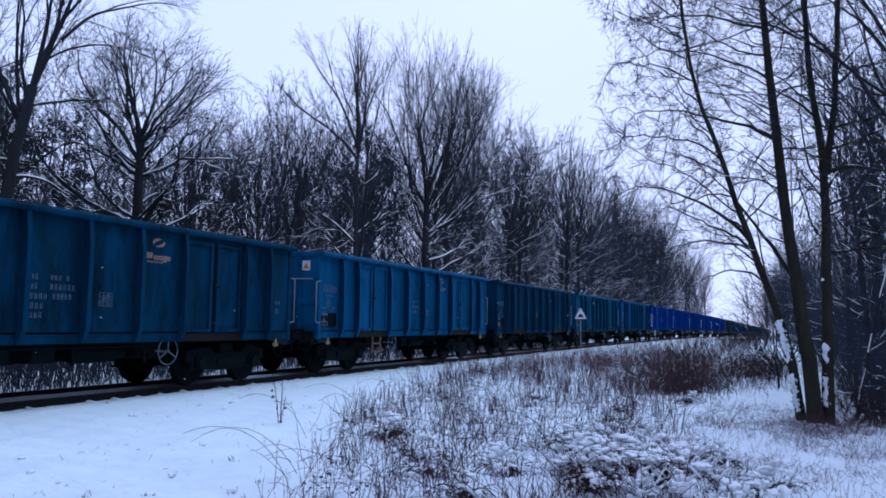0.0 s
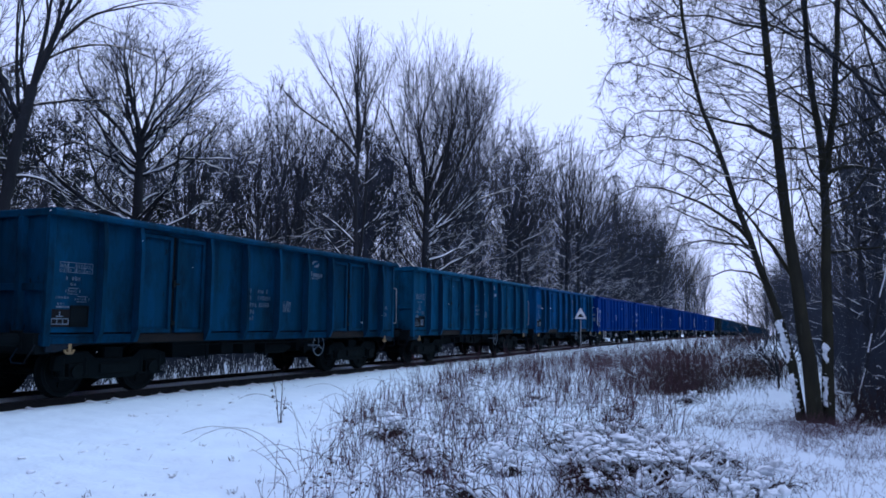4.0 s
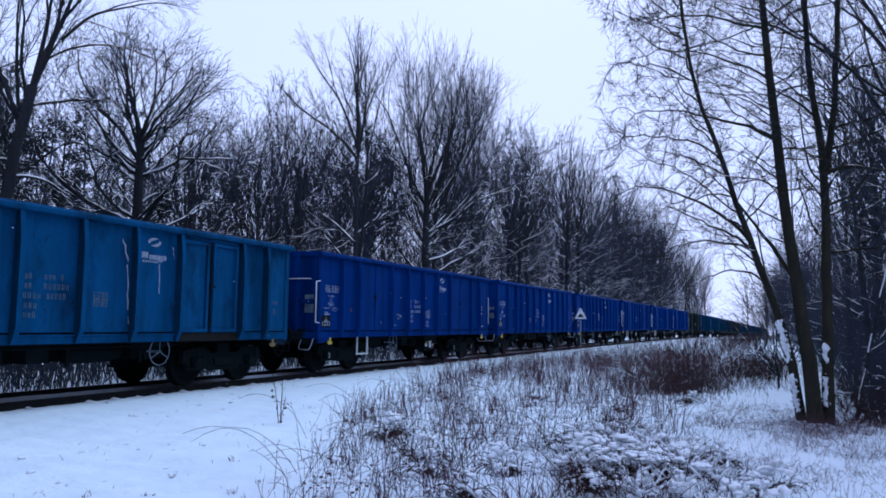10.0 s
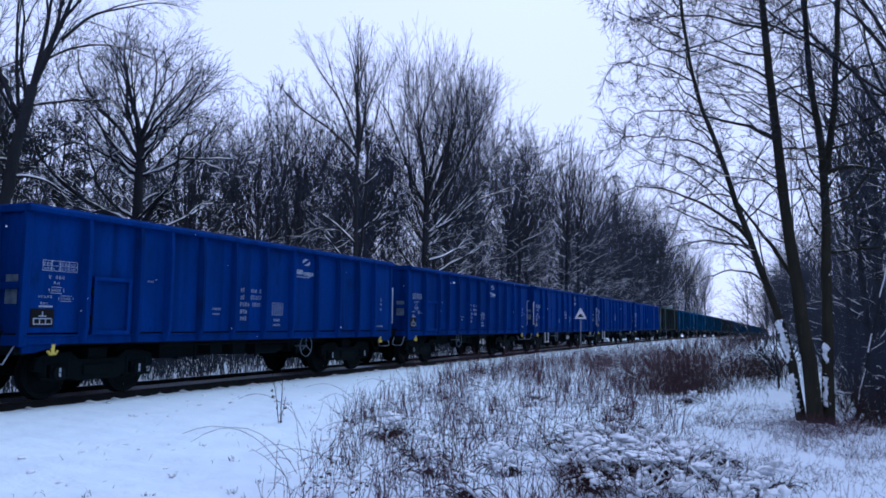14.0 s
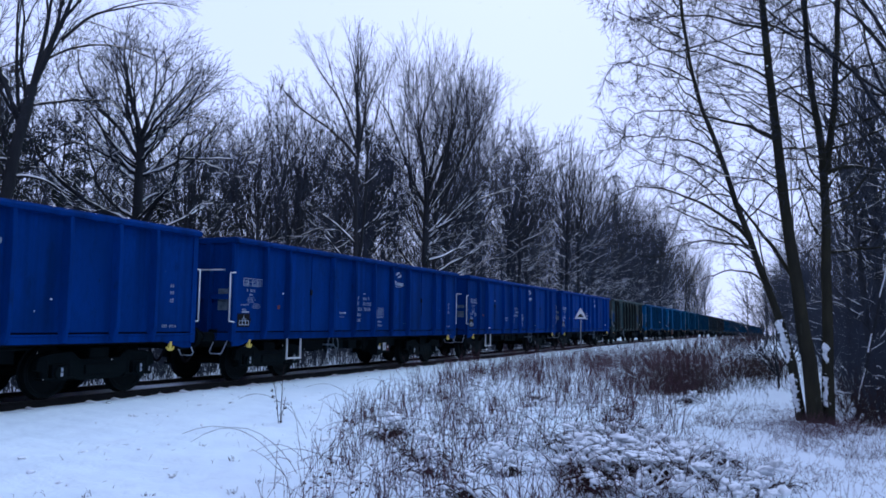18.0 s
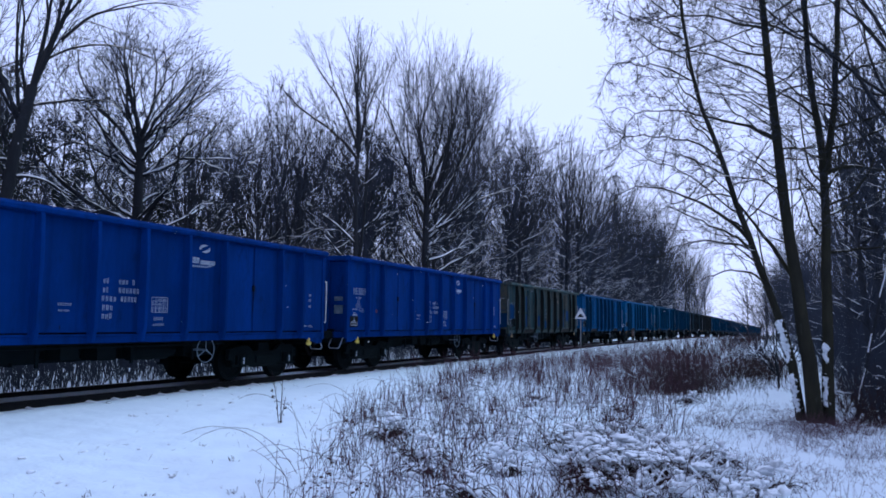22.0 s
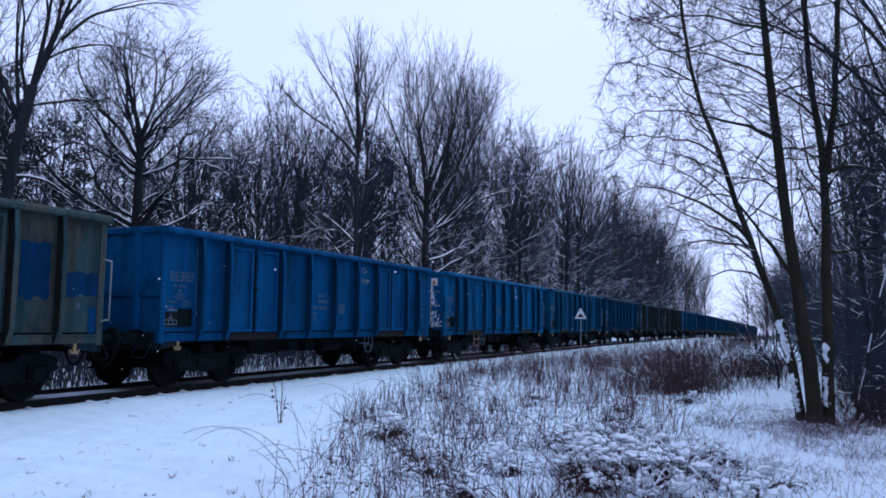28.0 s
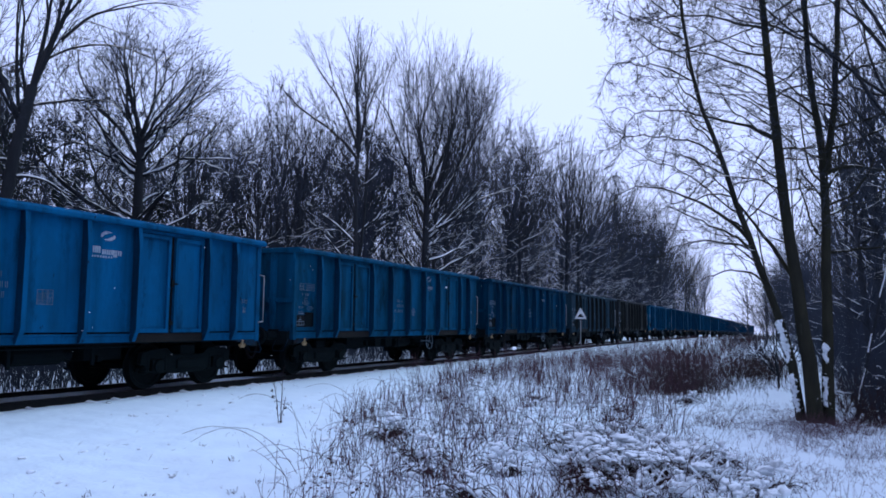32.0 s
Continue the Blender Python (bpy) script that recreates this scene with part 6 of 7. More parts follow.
def woods():
    rng = random.Random(77)
    tall = "tall bare woodland tree with snow on its boughs"
    first = [forest_tree(100 + i, h, r, w, 11, (0.40, 0.24, 0.16, 0.12, 0.08), 0.0085, tall, 1.0, 0.66, None, 0.14, 14, 0.021) for i, (h, r, w) in enumerate(
        ((17.5, 0.17, 0.24), (19.0, 0.18, 0.22), (16.5, 0.16, 0.26), (18.0, 0.17, 0.24), (18.5, 0.17, 0.22)))]
    broad = [forest_tree(150 + i, h, r, w, 8, (0.34, 0.24, 0.18, 0.13, 0.09), 0.0062, "bare spreading tree at the edge of the wood", 0.8, 0.7, None, 0.22, 6, 0.014) for i, (h, r, w) in enumerate(((11.0, 0.13, 0.30), (12.0, 0.14, 0.27), (10.4, 0.12, 0.33)))]
    near = []
    places = []
    # front row beyond the oaks, along the edge of the wood
    y = 50.0
    while y < 150:
        places.append((float(track_x(y)) - rng.uniform(6.8, 9.5), y, rng.uniform(1.06, 1.17)))
        y += rng.uniform(4.0, 5.6) * (1 + y / 200)
    for x, yy, s in ((-22.5, 24.8, 0.60), (-21.5, 28.2, 0.66), (-24, 31.0, 0.70), (-25.0, 28.0, 0.72), (-24.6, 34.5, 0.78), (-23.0, 38.5, 0.8), (-21.4, 30.6, 0.62), (-24.5, 17.0, 0.72), (-23.0, 12.5, 0.8), (-26, 46.5, 0.95), (-21.0, 9.5, 0.8)):
        near.append((x, yy, s * 1.52))
    spread(rng, first, places)
    spread(rng, broad, near)
    second, plain = [[forest_tree(seed + i, h, r, 0.2, 9, (0.44, 0.26, 0.18, 0.12), 0.013 if share > 0.5 else 0.010, "bare tree deep in the wood", share, 0.66, None, 0.15, 11, heap) for i, (h, r) in enumerate(((15.0, 0.15), (17.0, 0.16), (13.5, 0.14)))] for seed, share, heap in ((200, 0.8, 0.024), (230, 0.3, 0.010))]
    spots, beside = [], []
    y = 60.0
    while y < 232:
        spots.append((float(track_x(y)) - rng.uniform(6.5, 10), y, rng.uniform(1.1, 1.4)))
        y += rng.uniform(3.5, 6) * (1 + y / 150)
    for row in range(2):
        y = 4.0 + row * 2
        while y < 200:
            spots.append((float(track_x(y)) - (12 + row * 5 + rng.uniform(-1.6, 1.6)), y, rng.uniform(0.8, 1.1) * (0.72 if y < 34 else 0.98)))
            y += rng.uniform(4.5, 7.5) * (1 + y / 80)
    # the wood on the camera's side, ahead
    for yy in np.arange(19, 120, 4.0):
        beside.append((float(wood_edge(yy)) + 0.8 + rng.uniform(0, 6), float(yy), rng.uniform(0.5, 0.8)))
    for yy in np.arange(80, 300, 14.0):
        beside.append((float(track_x(yy)) + 9.5 + rng.uniform(-1.0, 5), float(yy), rng.uniform(0.45, 0.7)))
    for x, yy, s in ((2.6, 18.2, 0.72), (3.6, 22.0, 0.85), (4.2, 27.0, 0.85), (2.4, 24.5, 0.7), (5.0, 20.0, 0.85), (1.9, 20.5, 0.55), (5.4, 24.0, 0.9), (2.9, 27.5, 0.75), (3.9, 33.0, 0.85), (2.2, 31.0, 0.7)):
        beside.insert(0, (x, yy, s))
    # and behind the camera: unseen trees, added to block skylight
    for _ in range(14):
        a, d = rng.uniform(-1.9, 0.2), rng.uniform(9, 30)
        beside.append((d * math.cos(a) + 2, d * math.sin(a) - 2, rng.uniform(0.9, 1.15)))
    spread(rng, second, spots)
    spread(rng, plain, beside)
    p = pine_tree(301, 15.5, put(-27.5, 49.5))
    for x, yy, s, a in ((-29.5, 52.5, 0.8, 40), (-25.5, 18.6, 0.68, 90), (-27, 31.5, 0.66, 200), (-25, 25.5, 0.55, 10), (-23.6, 16.4, 0.60, 70), (-26, 21.8, 0.62, 150), (-24.0, 14.2, 0.62, 110)):
        copy_thing(p, put(x, yy, a, s))
    g = np.random.default_rng(8)
    n = 180
    y = 3 + 57 * g.random(n)
    xy = np.stack([track_x(y) - 9.0 - 26 * g.random(n) ** 1.2, y], 1)
    wood_mass(501, xy, g.uniform(0.7, 1.05, n) * np.interp(y, [3, 22, 30, 45], [11.5, 11.0, 12.0, 15.5]), g.uniform(0.045, 0.085, n), "far_woods", "dense bare wood beyond the railway line")
    n = 45
    y = 5 + 18 * g.random(n)
    xy = np.stack([track_x(y) - 8.0 - 14 * g.random(n), y], 1)
    wood_mass(506, xy, g.uniform(7.0, 11.5, n), g.uniform(0.03, 0.06, n), "far_woods", "dense bare wood beyond the railway line", 14, 8, 1, 0.010, 0.08, 8.0)
    n = 220
    y = 50 + 180 * g.random(n) ** 1.15
    xy = np.stack([track_x(y) - 7.2 - 24 * g.random(n) ** 1.5, y], 1)
    wood_mass(504, xy, g.uniform(13.5, 20.5, n), g.uniform(0.055, 0.09, n), "far_woods", "dense bare wood along the line", 14, 10, 0, 0.019, 0.10, 17.0, 2, 0.33, FAR_TWIG, 1.25)
    n = 165
    y = 17 + 130 * g.random(n) ** 1.7
    xy = np.stack([wood_edge(y) + 15 * g.random(n) ** 1.4, y], 1)
    wood_mass(502, xy, g.uniform(0.45, 1.0, n) * np.interp(y, [16, 40, 90], [7.5, 9.0, 11.0]), g.uniform(0.025, 0.06, n), "side_woods", "dense bare wood beside the clearing", 14, 6, 1, 0.010, 0.12, 7.0, 3, 0.30, None, 0.35)
    # out of view: thick-limbed wood added to keep skylight off the wagons
    n = 220
    y = 3.5 - 75 * g.random(n) ** 0.9
    xy = np.stack([track_x(y) + np.where(g.random(n) < 0.55, -7.5 - 20 * g.random(n), 11.5 + 14 * g.random(n)), y], 1)
    xy = xy[(np.hypot(xy[:, 0], xy[:, 1]) > 7) & ((xy[:, 0] < -15) | (xy[:, 1] < -4))]
    wood_mass(505, xy, g.uniform(13, 19, len(xy)), g.uniform(0.10, 0.17, len(xy)), "near_woods", "dense unseen wood along the line behind, added to block light", 9, 2, 0, 0.13, 0.08, 0, 2)
    # out of view: a ring of trees added to cut the low skylight
    n = 90
    a, d = g.uniform(-2.3, 0.35, n), 8 + 26 * g.random(n)
    xy = np.stack([d * np.cos(a) + 2, d * np.sin(a) - 2], 1)
    wood_mass(503, xy, g.uniform(11, 16, n), g.uniform(0.08, 0.13, n), "near_woods", "dense unseen wood around the clearing, added to block light", 13, 6, 0, 0.035, 0.1, 0, 2)


woods()


# ---------- undergrowth, weeds and snow on them ----------
def stems(rng, xy, h, r, m=4, lean=0.18, droop=-0.03, side=2, side_len=0.45, turn=0.6, bend=0.16):
    """Dry stalks with side shoots at the places xy."""
    n = len(xy)
    pos = np.stack([xy[:, 0], xy[:, 1], ground_z(xy[:, 0], xy[:, 1]) - 0.03], 1)
    d = unit(np.stack([rng.normal(0, lean, n), rng.normal(0, lean, n), np.ones(n)], 1))
    S = sweep(rng, pos, d, h, r, m, droop, bend, 0.45, 0.0012)
    out = as_paths(S)
    if side:
        out += as_paths(spawn(rng, *S, side, 0.3, 1.0, turn, side_len, 3, 0.75, 0.03, 0.15, 0.4, 0.0015, 0.5))
    return out


def weed_left(y):
    return np.interp(y, [4, 6.2, 8.1, 11.2, 16.5, 20.6, 29, 60], [-3.3, -4.05, -5.2, -6.7, -8.3, -8.9, -9.5, -9.9])


def weed_right(y):
    return np.interp(y, [4, 7.8, 10.6, 16.4, 20.5, 29.5, 60, 90], [-0.4, -0.8, -1.2, -1.9, -1.6, -1.0, -1.5, -2.5])


def scatter(rng, n, y0, y1, left, right, power=1.0, edge=0.25):
    y = y0 + (y1 - y0) * rng.random(n) ** power
    a, b = left(y), right(y)
    x = a + (b - a) * rng.random(n) + rng.normal(0, edge, n)
    return np.stack([x, y], 1)


def patchy(rng, xy, keep=0.5, f=0.9):
    v = np.sin(xy[:, 0] * f + 2.1 * np.sin(xy[:, 1] * f * 0.6)) * np.sin(xy[:, 1] * f * 0.8 + 1.3 * np.sin(xy[:, 0] * f * 0.7 + 1)) * 0.5 + 0.5
    return xy[rng.random(len(xy)) < keep + (1 - keep) * v]


TUFTS = ((-4.65, 15.55), (-6.77, 14.3), (-6.43, 14.76), (-6.12, 11.27), (-3.21, 7.69), (-3.75, 11.43), (-1.88, 7.37), (-4.62, 9.14), (-2.71, 13.17), (-9.01, 23.69))


def weeds():
    rng = np.random.default_rng(9)
    # stems stand in clumps that share a lean
    core = patchy(rng, scatter(rng, 1380, 5.5, 34, weed_left, weed_right, 1.05), 0.25)
    core = core[(rng.random(len(core)) < 0.52) | (core[:, 1] > 18)]
    # fewer where the snowy tussocks lie
    core = core[~((np.abs(core[:, 0] + 1.65 + 0.18 * (core[:, 1] - 9.5)) < 1.0) & (core[:, 1] < 10.9) & (rng.random(len(core)) < 0.65))]
    per = 8
    xy = np.repeat(core, per, 0) + rng.normal(0, 0.11, (len(core) * per, 2))
    tall = np.repeat(rng.uniform(0.35, 1.0, len(core)), per) * rng.uniform(0.55, 1.1, len(xy))
    h = 0.90 * tall * np.interp(xy[:, 1], [5, 12, 30], [0.80, 1.0, 1.15])
    paths = stems(rng, xy, h, rng.uniform(0.0030, 0.0052, len(xy)), 6, 0.15, -0.06, 2, 0.36, 0.36, 0.10)
    loose = patchy(rng, scatter(rng, 2700, 5.5, 34, weed_left, weed_right, 1.2), 0.3)
    paths += stems(rng, loose, rng.uniform(0.25, 0.62, len(loose)), rng.uniform(0.0026, 0.0044, len(loose)), 6, 0.5, -0.20, 1, 0.3)
    caught = snow_runs(rng, paths, 0.0, 1.4, 0.10, 0.0, 0.6, 0.006, 0.80)
    tagged(new("weed_snow", tube_mesh("weed_snow", [(caught, 4)], SNOW_LUMP)), "snow lying along the bent weed stems", "snow", kind="stuff")
    tagged(new("dry_weeds", tube_mesh("dry_weeds", [(paths, 3)], WEED)), "thicket of dry reddish-brown weeds standing in the snow", "dry weeds", kind="stuff")
    # brown leaf clusters on some of the clumps
    pick = core[rng.random(len(core)) < 0.24]
    m = 14
    q = np.repeat(pick, m, 0) + rng.normal(0, 0.085, (len(pick) * m, 2))
    p = np.stack([q[:, 0], q[:, 1], ground_z(q[:, 0], q[:, 1]) + np.repeat(rng.uniform(0.12, 0.42, len(pick)), m) + rng.normal(0, 0.075, len(q))], 1)
    tagged(new("leaf_clusters", blobs(rng, p, rng.uniform(0.007, 0.018, len(q)), 0.5, LEAF, "leaf_clusters", 0.3)), "clusters of withered brown leaves on the weeds", "dry weeds", kind="stuff")
    # thick brown tufts that stand out of the thicket
    for x, y in TUFTS:
        m = rng.integers(26, 48)
        q = np.array([x, y]) + rng.normal(0, 0.10, (m, 2))
        tuft = stems(rng, q, rng.uniform(0.10, 0.36, m), np.full(m, 0.0034), 5, 0.30, -0.06, 3, 0.35)
        tagged(new("brown_tuft", tube_mesh("brown_tuft", [(tuft, 3)], LEAF)), "bushy tuft of withered brown stalks", "dry weeds", kind="stuff")
    # long bowed brambles
    n = 150
    xy = scatter(rng, n, 6.0, 20, weed_left, weed_right, 1.2)
    pos = np.stack([xy[:, 0], xy[:, 1], ground_z(xy[:, 0], xy[:, 1]) - 0.02], 1)
    a = rng.uniform(0, 2 * np.pi, n)
    S = sweep(rng, pos, unit(np.stack([0.45 * np.cos(a), 0.45 * np.sin(a), np.ones(n)], 1)), rng.uniform(0.8, 1.5, n), np.full(n, 0.0034), 10, -0.20, 0.04, 0.5, 0.0015)
    tagged(new("brambles", tube_mesh("brambles", [(as_paths(S), 4)], WEED_DARK)), "long bowed bramble stems over the snow", "bramble", kind="stuff")
    # taller and farther, toward the bend
    xy = patchy(rng, scatter(rng, 3200, 28, 110, weed_left, weed_right, 1.5), 0.3, 0.4)
    paths = stems(rng, xy, rng.uniform(0.3, 0.75, len(xy)), np.interp(xy[:, 1], [28, 110], [0.005, 0.012]), 3, 0.25, -0.02, 3)
    tagged(new("far_weeds", tube_mesh("far_weeds", [(paths, 3)], WEED)), "brown weeds and scrub along the line", "dry weeds", kind="stuff")
    # dark scrub by the path
    a = patchy(rng, np.stack([rng.normal(-2.0, 1.0, 1200), rng.normal(23.0, 2.8, 1200)], 1), 0.2, 1.5)
    a = np.concatenate([a, np.stack([rng.normal(-2.4, 0.55, 420), rng.normal(20.4, 0.7, 420)], 1)])
    b = np.stack([rng.normal(-4.2, 1.4, 600), rng.normal(36, 3.5, 600)], 1)
    c = np.stack([rng.normal(-3.4, 1.3, 700), rng.uniform(45, 150, 700)], 1)
    d = np.stack([rng.normal(-0.6, 0.5, 500), rng.uniform(24, 36, 500)], 1)
    for pts, hh, r in ((a, 0.62, 0.004), (b, 0.75, 0.006), (c, 0.85, 0.012), (d, 0.7, 0.006)):
        paths = stems(rng, pts, rng.uniform(0.3, 1.25, len(pts)) * hh, np.full(len(pts), r), 4, 0.35, 0.0, 5, 0.6)
        tagged(new("scrub", tube_mesh("scrub", [(paths, 3)], WEED_DARK)), "dark leafless scrub in the snow", "scrub", kind="stuff")
    # sparse grass on the open snow
    e = np.stack([rng.uniform(-1.4, 2.4, 24000), 7.2 + 9 * rng.random(24000) ** 0.8], 1)
    e = e[e[:, 0] < 0.13 * e[:, 1] + 0.3]
    f = scatter(rng, 200, 5, 22, lambda y: weed_left(y) - 3.4, weed_left, 1.2)
    g = np.concatenate([patchy(rng, patchy(rng, e, 0.0, 1.1), 0.05, 2.3), patchy(rng, f, 0.1, 1.4)])
    tall_ = np.where(g[:, 0] < weed_left(g[:, 1]) - 0.2, 0.4, 1.0)
    paths = stems(rng, g, rng.uniform(0.10, 0.34, len(g)) * tall_, np.full(len(g), 0.0020), 5, 0.40, -0.13, 1)
    tagged(new("sparse_grass", tube_mesh("sparse_grass", [(paths, 3)], WEED)), "sparse dry grass poking through the snow", "dry grass", kind="stuff")
    # snowed-up tussocks at the near end of the thicket
    n = 120
    core = np.stack([rng.normal(0, 0.50, n), rng.normal(9.2, 1.1, n)], 1)
    core[:, 0] -= 1.6 + 0.18 * (core[:, 1] - 9.5)
    core = np.concatenate([core[(core[:, 1] > 7.0) & (core[:, 1] < 13.5)], scatter(rng, 24, 6.5, 17, weed_left, weed_right)])
    k = np.repeat(core, 14, 0) + rng.normal(0, 0.13, (len(core) * 14, 2))
    paths = stems(rng, k, rng.uniform(0.14, 0.40, len(k)), np.full(len(k), 0.0050), 6, 0.50, -0.20, 2, 0.5)
    heaped = [(p, w * rng.uniform(0.7, 1.6)) for p, w in snow_runs(rng, paths, 0.0, 1.2, 0.55, 0.0, 0.5, 0.012, 0.85)]
    tagged(new("tussock_snow", tube_mesh("tussock_snow", [(heaped, 5)], SNOW_LUMP)), "snow heaped along the bent grass", "snow", kind="stuff")
    tagged(new("tussock_grass", tube_mesh("tussock_grass", [(paths, 3)], WEED_DARK)), "dark dry grass under the snow lumps", "dry grass", kind="stuff")
    # dark mounds of bent grass with a cap of snow on each
    big = core[rng.random(len(core)) < 0.36]
    m = 46
    tall = rng.uniform(0.12, 0.30, len(big))
    a = rng.uniform(0, 2 * np.pi, len(big) * m)
    q = np.repeat(big, m, 0) + rng.normal(0, 0.06, (len(big) * m, 2))
    pos = np.stack([q[:, 0], q[:, 1], ground_z(q[:, 0], q[:, 1]) + 0.01], 1)
    D = unit(np.stack([0.55 * np.cos(a), 0.55 * np.sin(a), np.ones(len(a))], 1))
    S = sweep(rng, pos, D, np.repeat(tall, m) * rng.uniform(1.2, 2.2, len(a)), np.full(len(a), 0.0045), 7, -0.42, 0.10, 0.6, 0.002)
    tagged(new("tussock_mounds", tube_mesh("tussock_mounds", [(as_paths(S), 3)], WEED_DARK)), "mounds of dark bent grass under caps of snow", "dry grass", kind="stuff")
    per = 7
    xy = np.repeat(big, per, 0) + rng.normal(0, 0.055, (len(big) * per, 2)) + np.repeat(rng.normal(0, 0.05, (len(big), 2)), per, 0)
    size = rng.uniform(0.025, 0.062, len(xy)) * np.repeat(rng.uniform(0.6, 1.25, len(big)), per)
    p = np.stack([xy[:, 0], xy[:, 1], ground_z(xy[:, 0], xy[:, 1]) + np.repeat(tall * 1.02, per) + rng.normal(0, 0.012, len(xy))], 1)
    tagged(new("snow_caps", blobs(rng, p, size, 0.48, rag=0.12)), "soft caps of snow on the grass mounds", "snow", kind="stuff")
    per = 6
    xy = np.repeat(core, per, 0) + rng.normal(0, 0.10, (len(core) * per, 2))
    size = 0.010 + 0.046 * rng.random(len(xy)) ** 2 * np.repeat(rng.uniform(0.6, 1.3, len(core)), per)
    up = np.repeat(rng.uniform(0.16, 0.38, len(core)), per) - 0.7 * np.linalg.norm(xy - np.repeat(core, per, 0), axis=1) + rng.normal(0, 0.02, len(xy))
    p = np.stack([xy[:, 0], xy[:, 1], ground_z(xy[:, 0], xy[:, 1]) + np.maximum(up, 0.0)], 1)
    tagged(new("snow_tussocks", blobs(rng, p, size, 0.6, rag=0.42)), "lumps of snow heaped on grass tussocks", "snow", kind="stuff")
    # small clods and tufts on the open snow by the rails
    xy = patchy(rng, scatter(rng, 170, 4.5, 20, lambda y: weed_left(y) - 4.2, lambda y: weed_left(y) + 0.3, 1.2), 0.05, 2.1)
    p = np.stack([xy[:, 0], xy[:, 1], ground_z(xy[:, 0], xy[:, 1]) + 0.005], 1)
    tagged(new("snow_clods", blobs(rng, p, rng.uniform(0.015, 0.045, len(xy)), 0.5)), "small clods on the open snow", "snow", kind="stuff")
    xy = np.concatenate([xy, np.tile([(-6.03, 5.5), (-5.5, 5.75), (-4.7, 6.1), (-4.95, 6.3)], (5, 1))])
    k = np.repeat(xy[::5], 9, 0) + rng.normal(0, 0.025, (len(xy[::5]) * 9, 2))
    paths = stems(rng, k, rng.uniform(0.05, 0.09, len(k)), np.full(len(k), 0.0045), 3, 0.5, 0.0, 0)
    tagged(new("tufts", tube_mesh("tufts", [(paths, 3)], WEED_DARK)), "dark tufts poking through the snow", "dry grass", kind="stuff")
    # snow caught in the weeds
    xy = patchy(rng, scatter(rng, 1500, 5.8, 26, weed_left, weed_right, 1.2, 0.1), 0.1, 1.7)
    size = rng.uniform(0.012, 0.045, len(xy)) * np.where(rng.random(len(xy)) < 0.06, 1.6, 1.0)
    p = np.stack([xy[:, 0], xy[:, 1], ground_z(xy[:, 0], xy[:, 1]) + rng.uniform(0.0, 0.16, len(xy))], 1)
    tagged(new("snow_clumps", blobs(rng, p, size)), "small clumps of snow caught in the weeds", "snow", kind="stuff")


weeds()


def undergrowth():
    """Brush between the train and the wood, and under the trees on both sides."""
    rng = np.random.default_rng(19)
    n = 5200
    y = 5 + 70 * rng.random(n) ** 1.5
    xy = np.stack([track_x(y) - 2.6 - 6.5 * rng.random(n) ** 1.3, y], 1)
    xy = patchy(rng, xy, 0.4)
    yb = 4 + 60 * rng.random(1800) ** 1.4
    xy = np.concatenate([xy, np.stack([track_x(yb) - 2.3 - 3.2 * rng.random(1800), yb], 1)])
    paths = stems(rng, xy, rng.uniform(0.6, 2.4, len(xy)), np.full(len(xy), 0.012), 4, 0.18, 0.02, 4, 0.5)
    tagged(new("undergrowth", tube_mesh("undergrowth", [(paths, 3)], TWIG)), "leafless brush at the edge of the wood", "undergrowth", kind="stuff")
    n = 850
    y = 10 + 170 * rng.random(n) ** 1.3
    xy = np.stack([track_x(y) - rng.uniform(8, 26, n), y], 1)
    paths = stems(rng, xy, rng.uniform(2.0, 6.0, n), np.full(n, 0.022), 5, 0.14, 0.03, 7, 0.42)
    tagged(new("saplings", tube_mesh("saplings", [(paths, 3)], TWIG)), "thin saplings filling the wood", "saplings", kind="stuff")
    n = 1700
    y = 15.4 + 50 * rng.random(n) ** 1.9
    xy = np.stack([wood_edge(y) + 0.35 + rng.random(n) ** 1.4 * 4.5, y], 1)
    hh = rng.uniform(0.5, 3.4, n) * np.interp(y, [15.4, 18], [0.5, 1.0])
    S = stems(rng, xy, hh, np.full(n, 0.007), 5, 0.34, 0.01, 7, 0.45)
    tagged(new("thicket", tube_mesh("thicket", [(S, 3)], TWIG)), "dense leafless thicket behind the alders", "thicket", kind="stuff")
    n = 650
    xy = np.stack([rng.uniform(0.95, 4.0, n), rng.uniform(14.9, 19.0, n)], 1)
    low = stems(rng, xy, rng.uniform(0.25, 1.0, n), np.full(n, 0.006), 5, 0.5, -0.03, 5, 0.5)
    tagged(new("thicket", tube_mesh("thicket", [(low, 3)], WEED_DARK)), "low dark brush at the edge of the thicket", "thicket", kind="stuff")
    snow = []
    for p, r in S:
        if len(p) == 3 and rng.random() < 0.34 and abs(p[-1, 2] - p[0, 2]) < 0.42 * np.linalg.norm(p[-1] - p[0]):
            u = rng.uniform(0.25, 0.6)
            q = np.stack([p[0], p[0] * (1 - u) + p[1] * u, p[1]]) if rng.random() < 0.5 else np.stack([p[1], p[1] * (1 - u) + p[2] * u, p[2]])
            q[1, 2] += rng.uniform(-0.02, 0.05)
            snow.append((q + np.array([0, 0, 0.004]), np.array([0.002, 0.007, 0.003])))
    if snow:
        tagged(new("thicket_snow", tube_mesh("thicket_snow", [(snow, 4)], SNOW_LUMP)), "snow lying on the thicket's twigs", "snow", kind="stuff")


undergrowth()


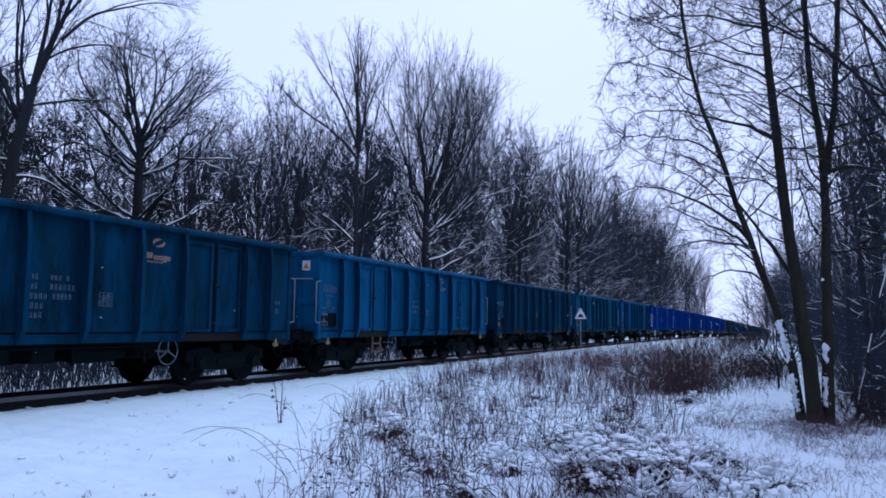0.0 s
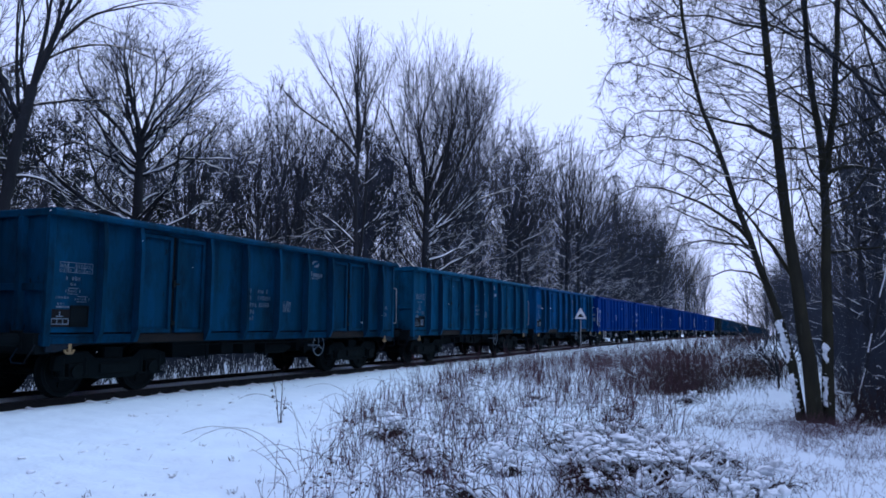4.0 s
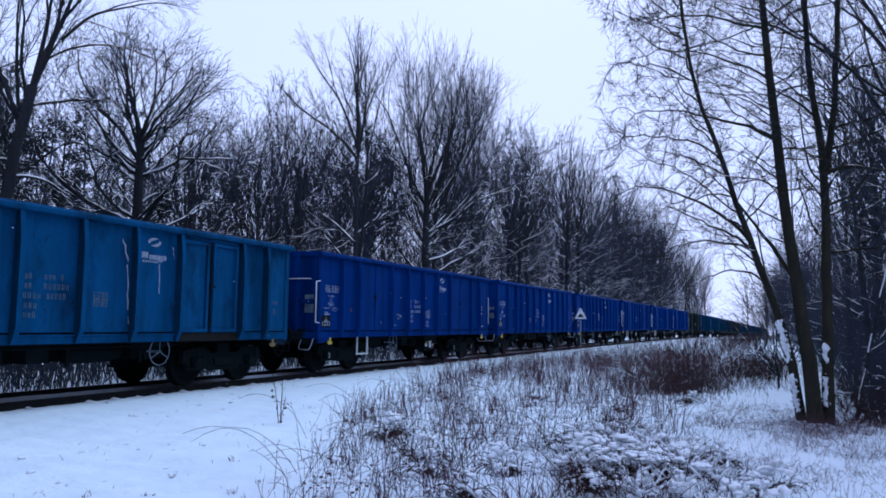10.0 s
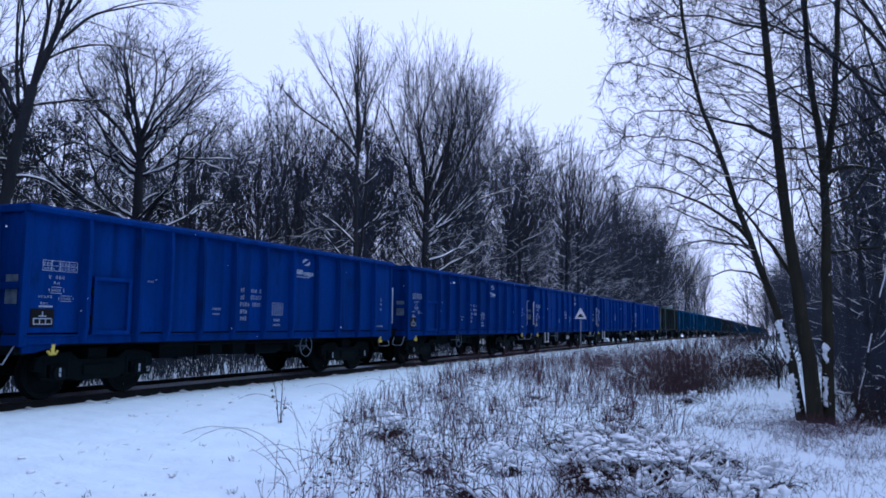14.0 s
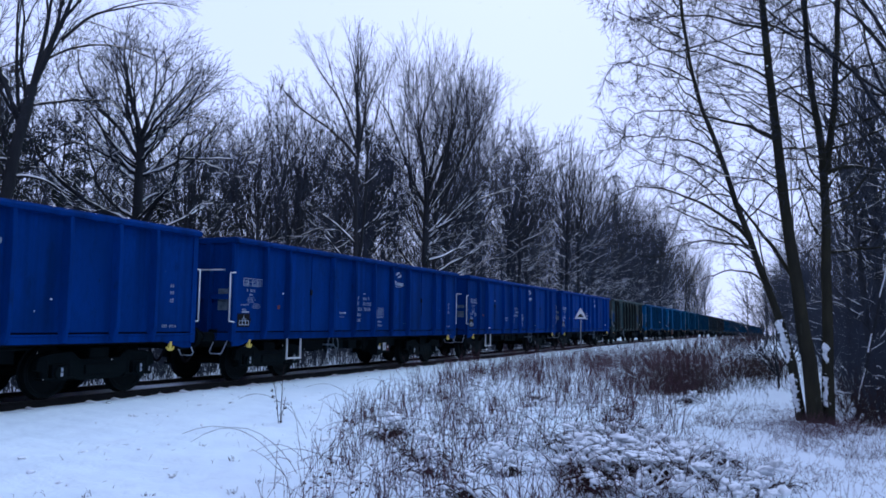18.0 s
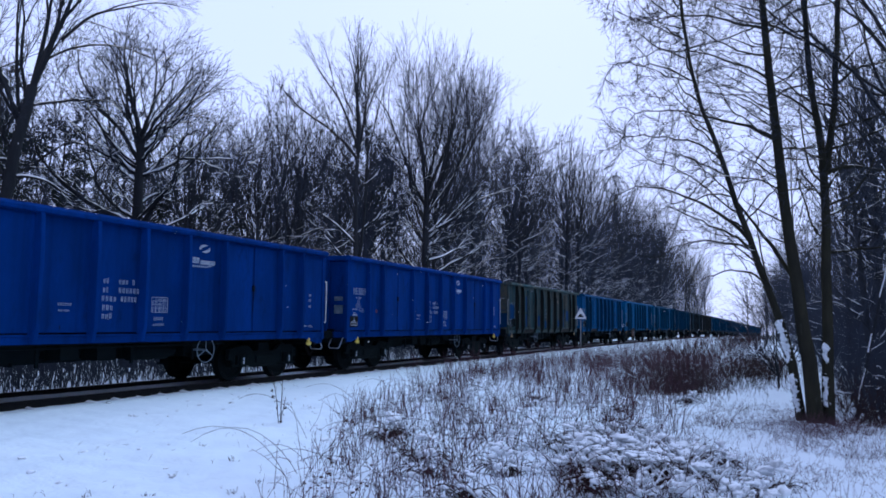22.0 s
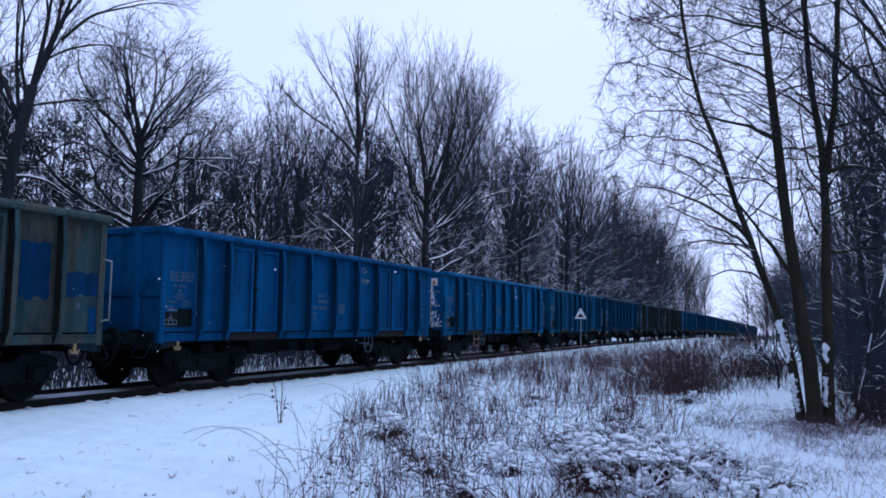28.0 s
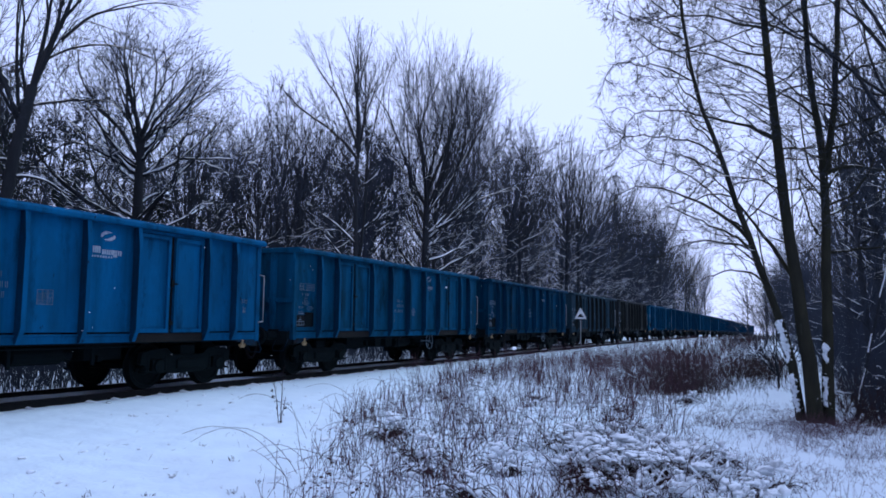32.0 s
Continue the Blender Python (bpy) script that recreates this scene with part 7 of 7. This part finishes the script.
# ---------- small things by the line ----------
def line_sign():
    x, y = -8.2, 34.2
    at = pose(x, y, float(ground_z(x, y)), rz=8)
    s = thing("line_sign", "white triangular line-side sign on a thin grey post", "railway sign", at=at)
    part("post", Shape().rod((0, 0, -0.2), (0, 0, 2.30), 0.022, 8).mesh("post", GREY_POST, 0, True), s)
    part("plate", Shape().prism([(-0.25, 1.90), (0.25, 1.90), (0.25, 1.93), (0.025, 2.37), (-0.025, 2.37), (-0.25, 1.93)], "y", -0.035, -0.027).mesh("plate", WHITE, 0.002), s, "white triangular plate")
    part("symbol", Shape().prism([(-0.14, 1.97), (0.14, 1.97), (0.12, 2.02), (0.075, 2.045), (0.035, 2.12), (-0.035, 2.12), (-0.075, 2.045), (-0.12, 2.02)], "y", -0.0395, -0.0355).mesh("symbol", BLACK), s, "black symbol")


line_sign()


def dry_stalk():
    rng = np.random.default_rng(4)
    x, y = -7.55, 10.7
    t = thing("dry_stalk", "dry twin-stemmed weed standing alone in the snow", "dry weed", at=pose(x, y, float(ground_z(x, y))))
    pos = np.array([(0, 0, -0.05), (0.03, 0, -0.05), (0.01, 0.02, -0.05)])
    d = unit(np.array([(-0.12, 0, 1.0), (0.03, 0, 1.0), (0.14, 0, 0.8)]))
    S = sweep(rng, pos, d, np.array([0.88, 0.95, 0.5]), np.full(3, 0.0075), 7, 0.0, 0.05, 0.5)
    part("stalk", tube_mesh("stalk", [(as_paths(S) + as_paths(spawn(rng, *S, 5, 0.1, 1.0, 0.6, 0.16, 3, 0.7, 0.02, 0.2)), 4)], WEED_DARK), t)
    P = S[0].reshape(-1, 3)
    P = P[rng.integers(0, len(P), 22)] * np.array([1, 1, 0.62]) + rng.normal(0, 0.012, (22, 3))
    P[:, 2] = np.abs(P[:, 2])
    part("seed_head", blobs(rng, P, rng.uniform(0.008, 0.015, 22), 1.2, WEED_DARK, "seed_head"), t)


dry_stalk()


# ---------- falling snow ----------
FALLING = []         # flakes, speed down, drift


def snowfall(seed, n, speed, drift):
    rng = np.random.default_rng(seed)
    p = np.stack([rng.uniform(-11, 4 + 32 * drift, n), rng.uniform(2.2, 24, n), rng.uniform(0, 9 + 32 * speed, n)], 1)
    keep = np.abs(p[:, 0] + 11.5) > 0.6
    me = blobs(rng, p[keep], rng.uniform(0.0032, 0.0090, keep.sum()), 0.9, FLAKE, "snowfall", 0.15)
    ob = tagged(new("snowfall", me), "loose snowflakes drifting down through the air", "snow", kind="stuff")
    FALLING.append((ob, speed, drift))


snowfall(61, 1150, 1.0, 0.35)
snowfall(62, 1150, 1.25, 0.55)
snowfall(63, 900, 1.5, 0.25)


# ---------- the train rolls by ----------
SPEEDS = (5.500, 5.595, 5.632, 5.599, 5.652, 5.680, 5.668, 5.703, 5.703, 5.752, 5.791, 5.800, 5.858, 5.930, 5.892, 5.828, 5.975)


def rolled(t):
    """Metres that the train has gone at t seconds; the speeds stand two seconds apart."""
    i = min(int(t / 2), 15)
    s = sum(SPEEDS[j] + SPEEDS[j + 1] for j in range(i))
    u = t - 2 * i
    return s + SPEEDS[i] * u + (SPEEDS[i + 1] - SPEEDS[i]) * u * u / 4


def wagon_pose(k, t):
    y = 16.75 + PITCH_M * (k + 0.5) + (0.14 if k == -1 else 0.0) - rolled(t)
    a, b = y - 4.5, y + 4.5
    xa, xb, za, zb = float(track_x(a)), float(track_x(b)), float(track_dz(a)), float(track_dz(b))
    return pose((xa + xb) / 2, y, RAIL_Z + (za + zb) / 2, rx=math.degrees(math.atan((zb - za) / 9)), rz=-math.degrees(math.atan((xb - xa) / 9)))


def motions():
    for k, w in ROLLING:
        walk(w, [(t, wagon_pose(k, t)) for t in range(0, 33)])
    turns = [(i / 10, math.degrees(rolled(i / 10) / 0.46)) for i in range(321)]
    for ws, a in WHEELS:
        walk(ws, [(t, pose(0, a, 0.46, rx=r % 360)) for t, r in turns])

    for ob, speed, drift in FALLING:
        walk(ob, [(0.0, pose(0, 0, 0)), (16.0, pose(-16 * drift, 0, -16 * speed)), (32.0, pose(-32 * drift, 0, -32 * speed))])


motions()
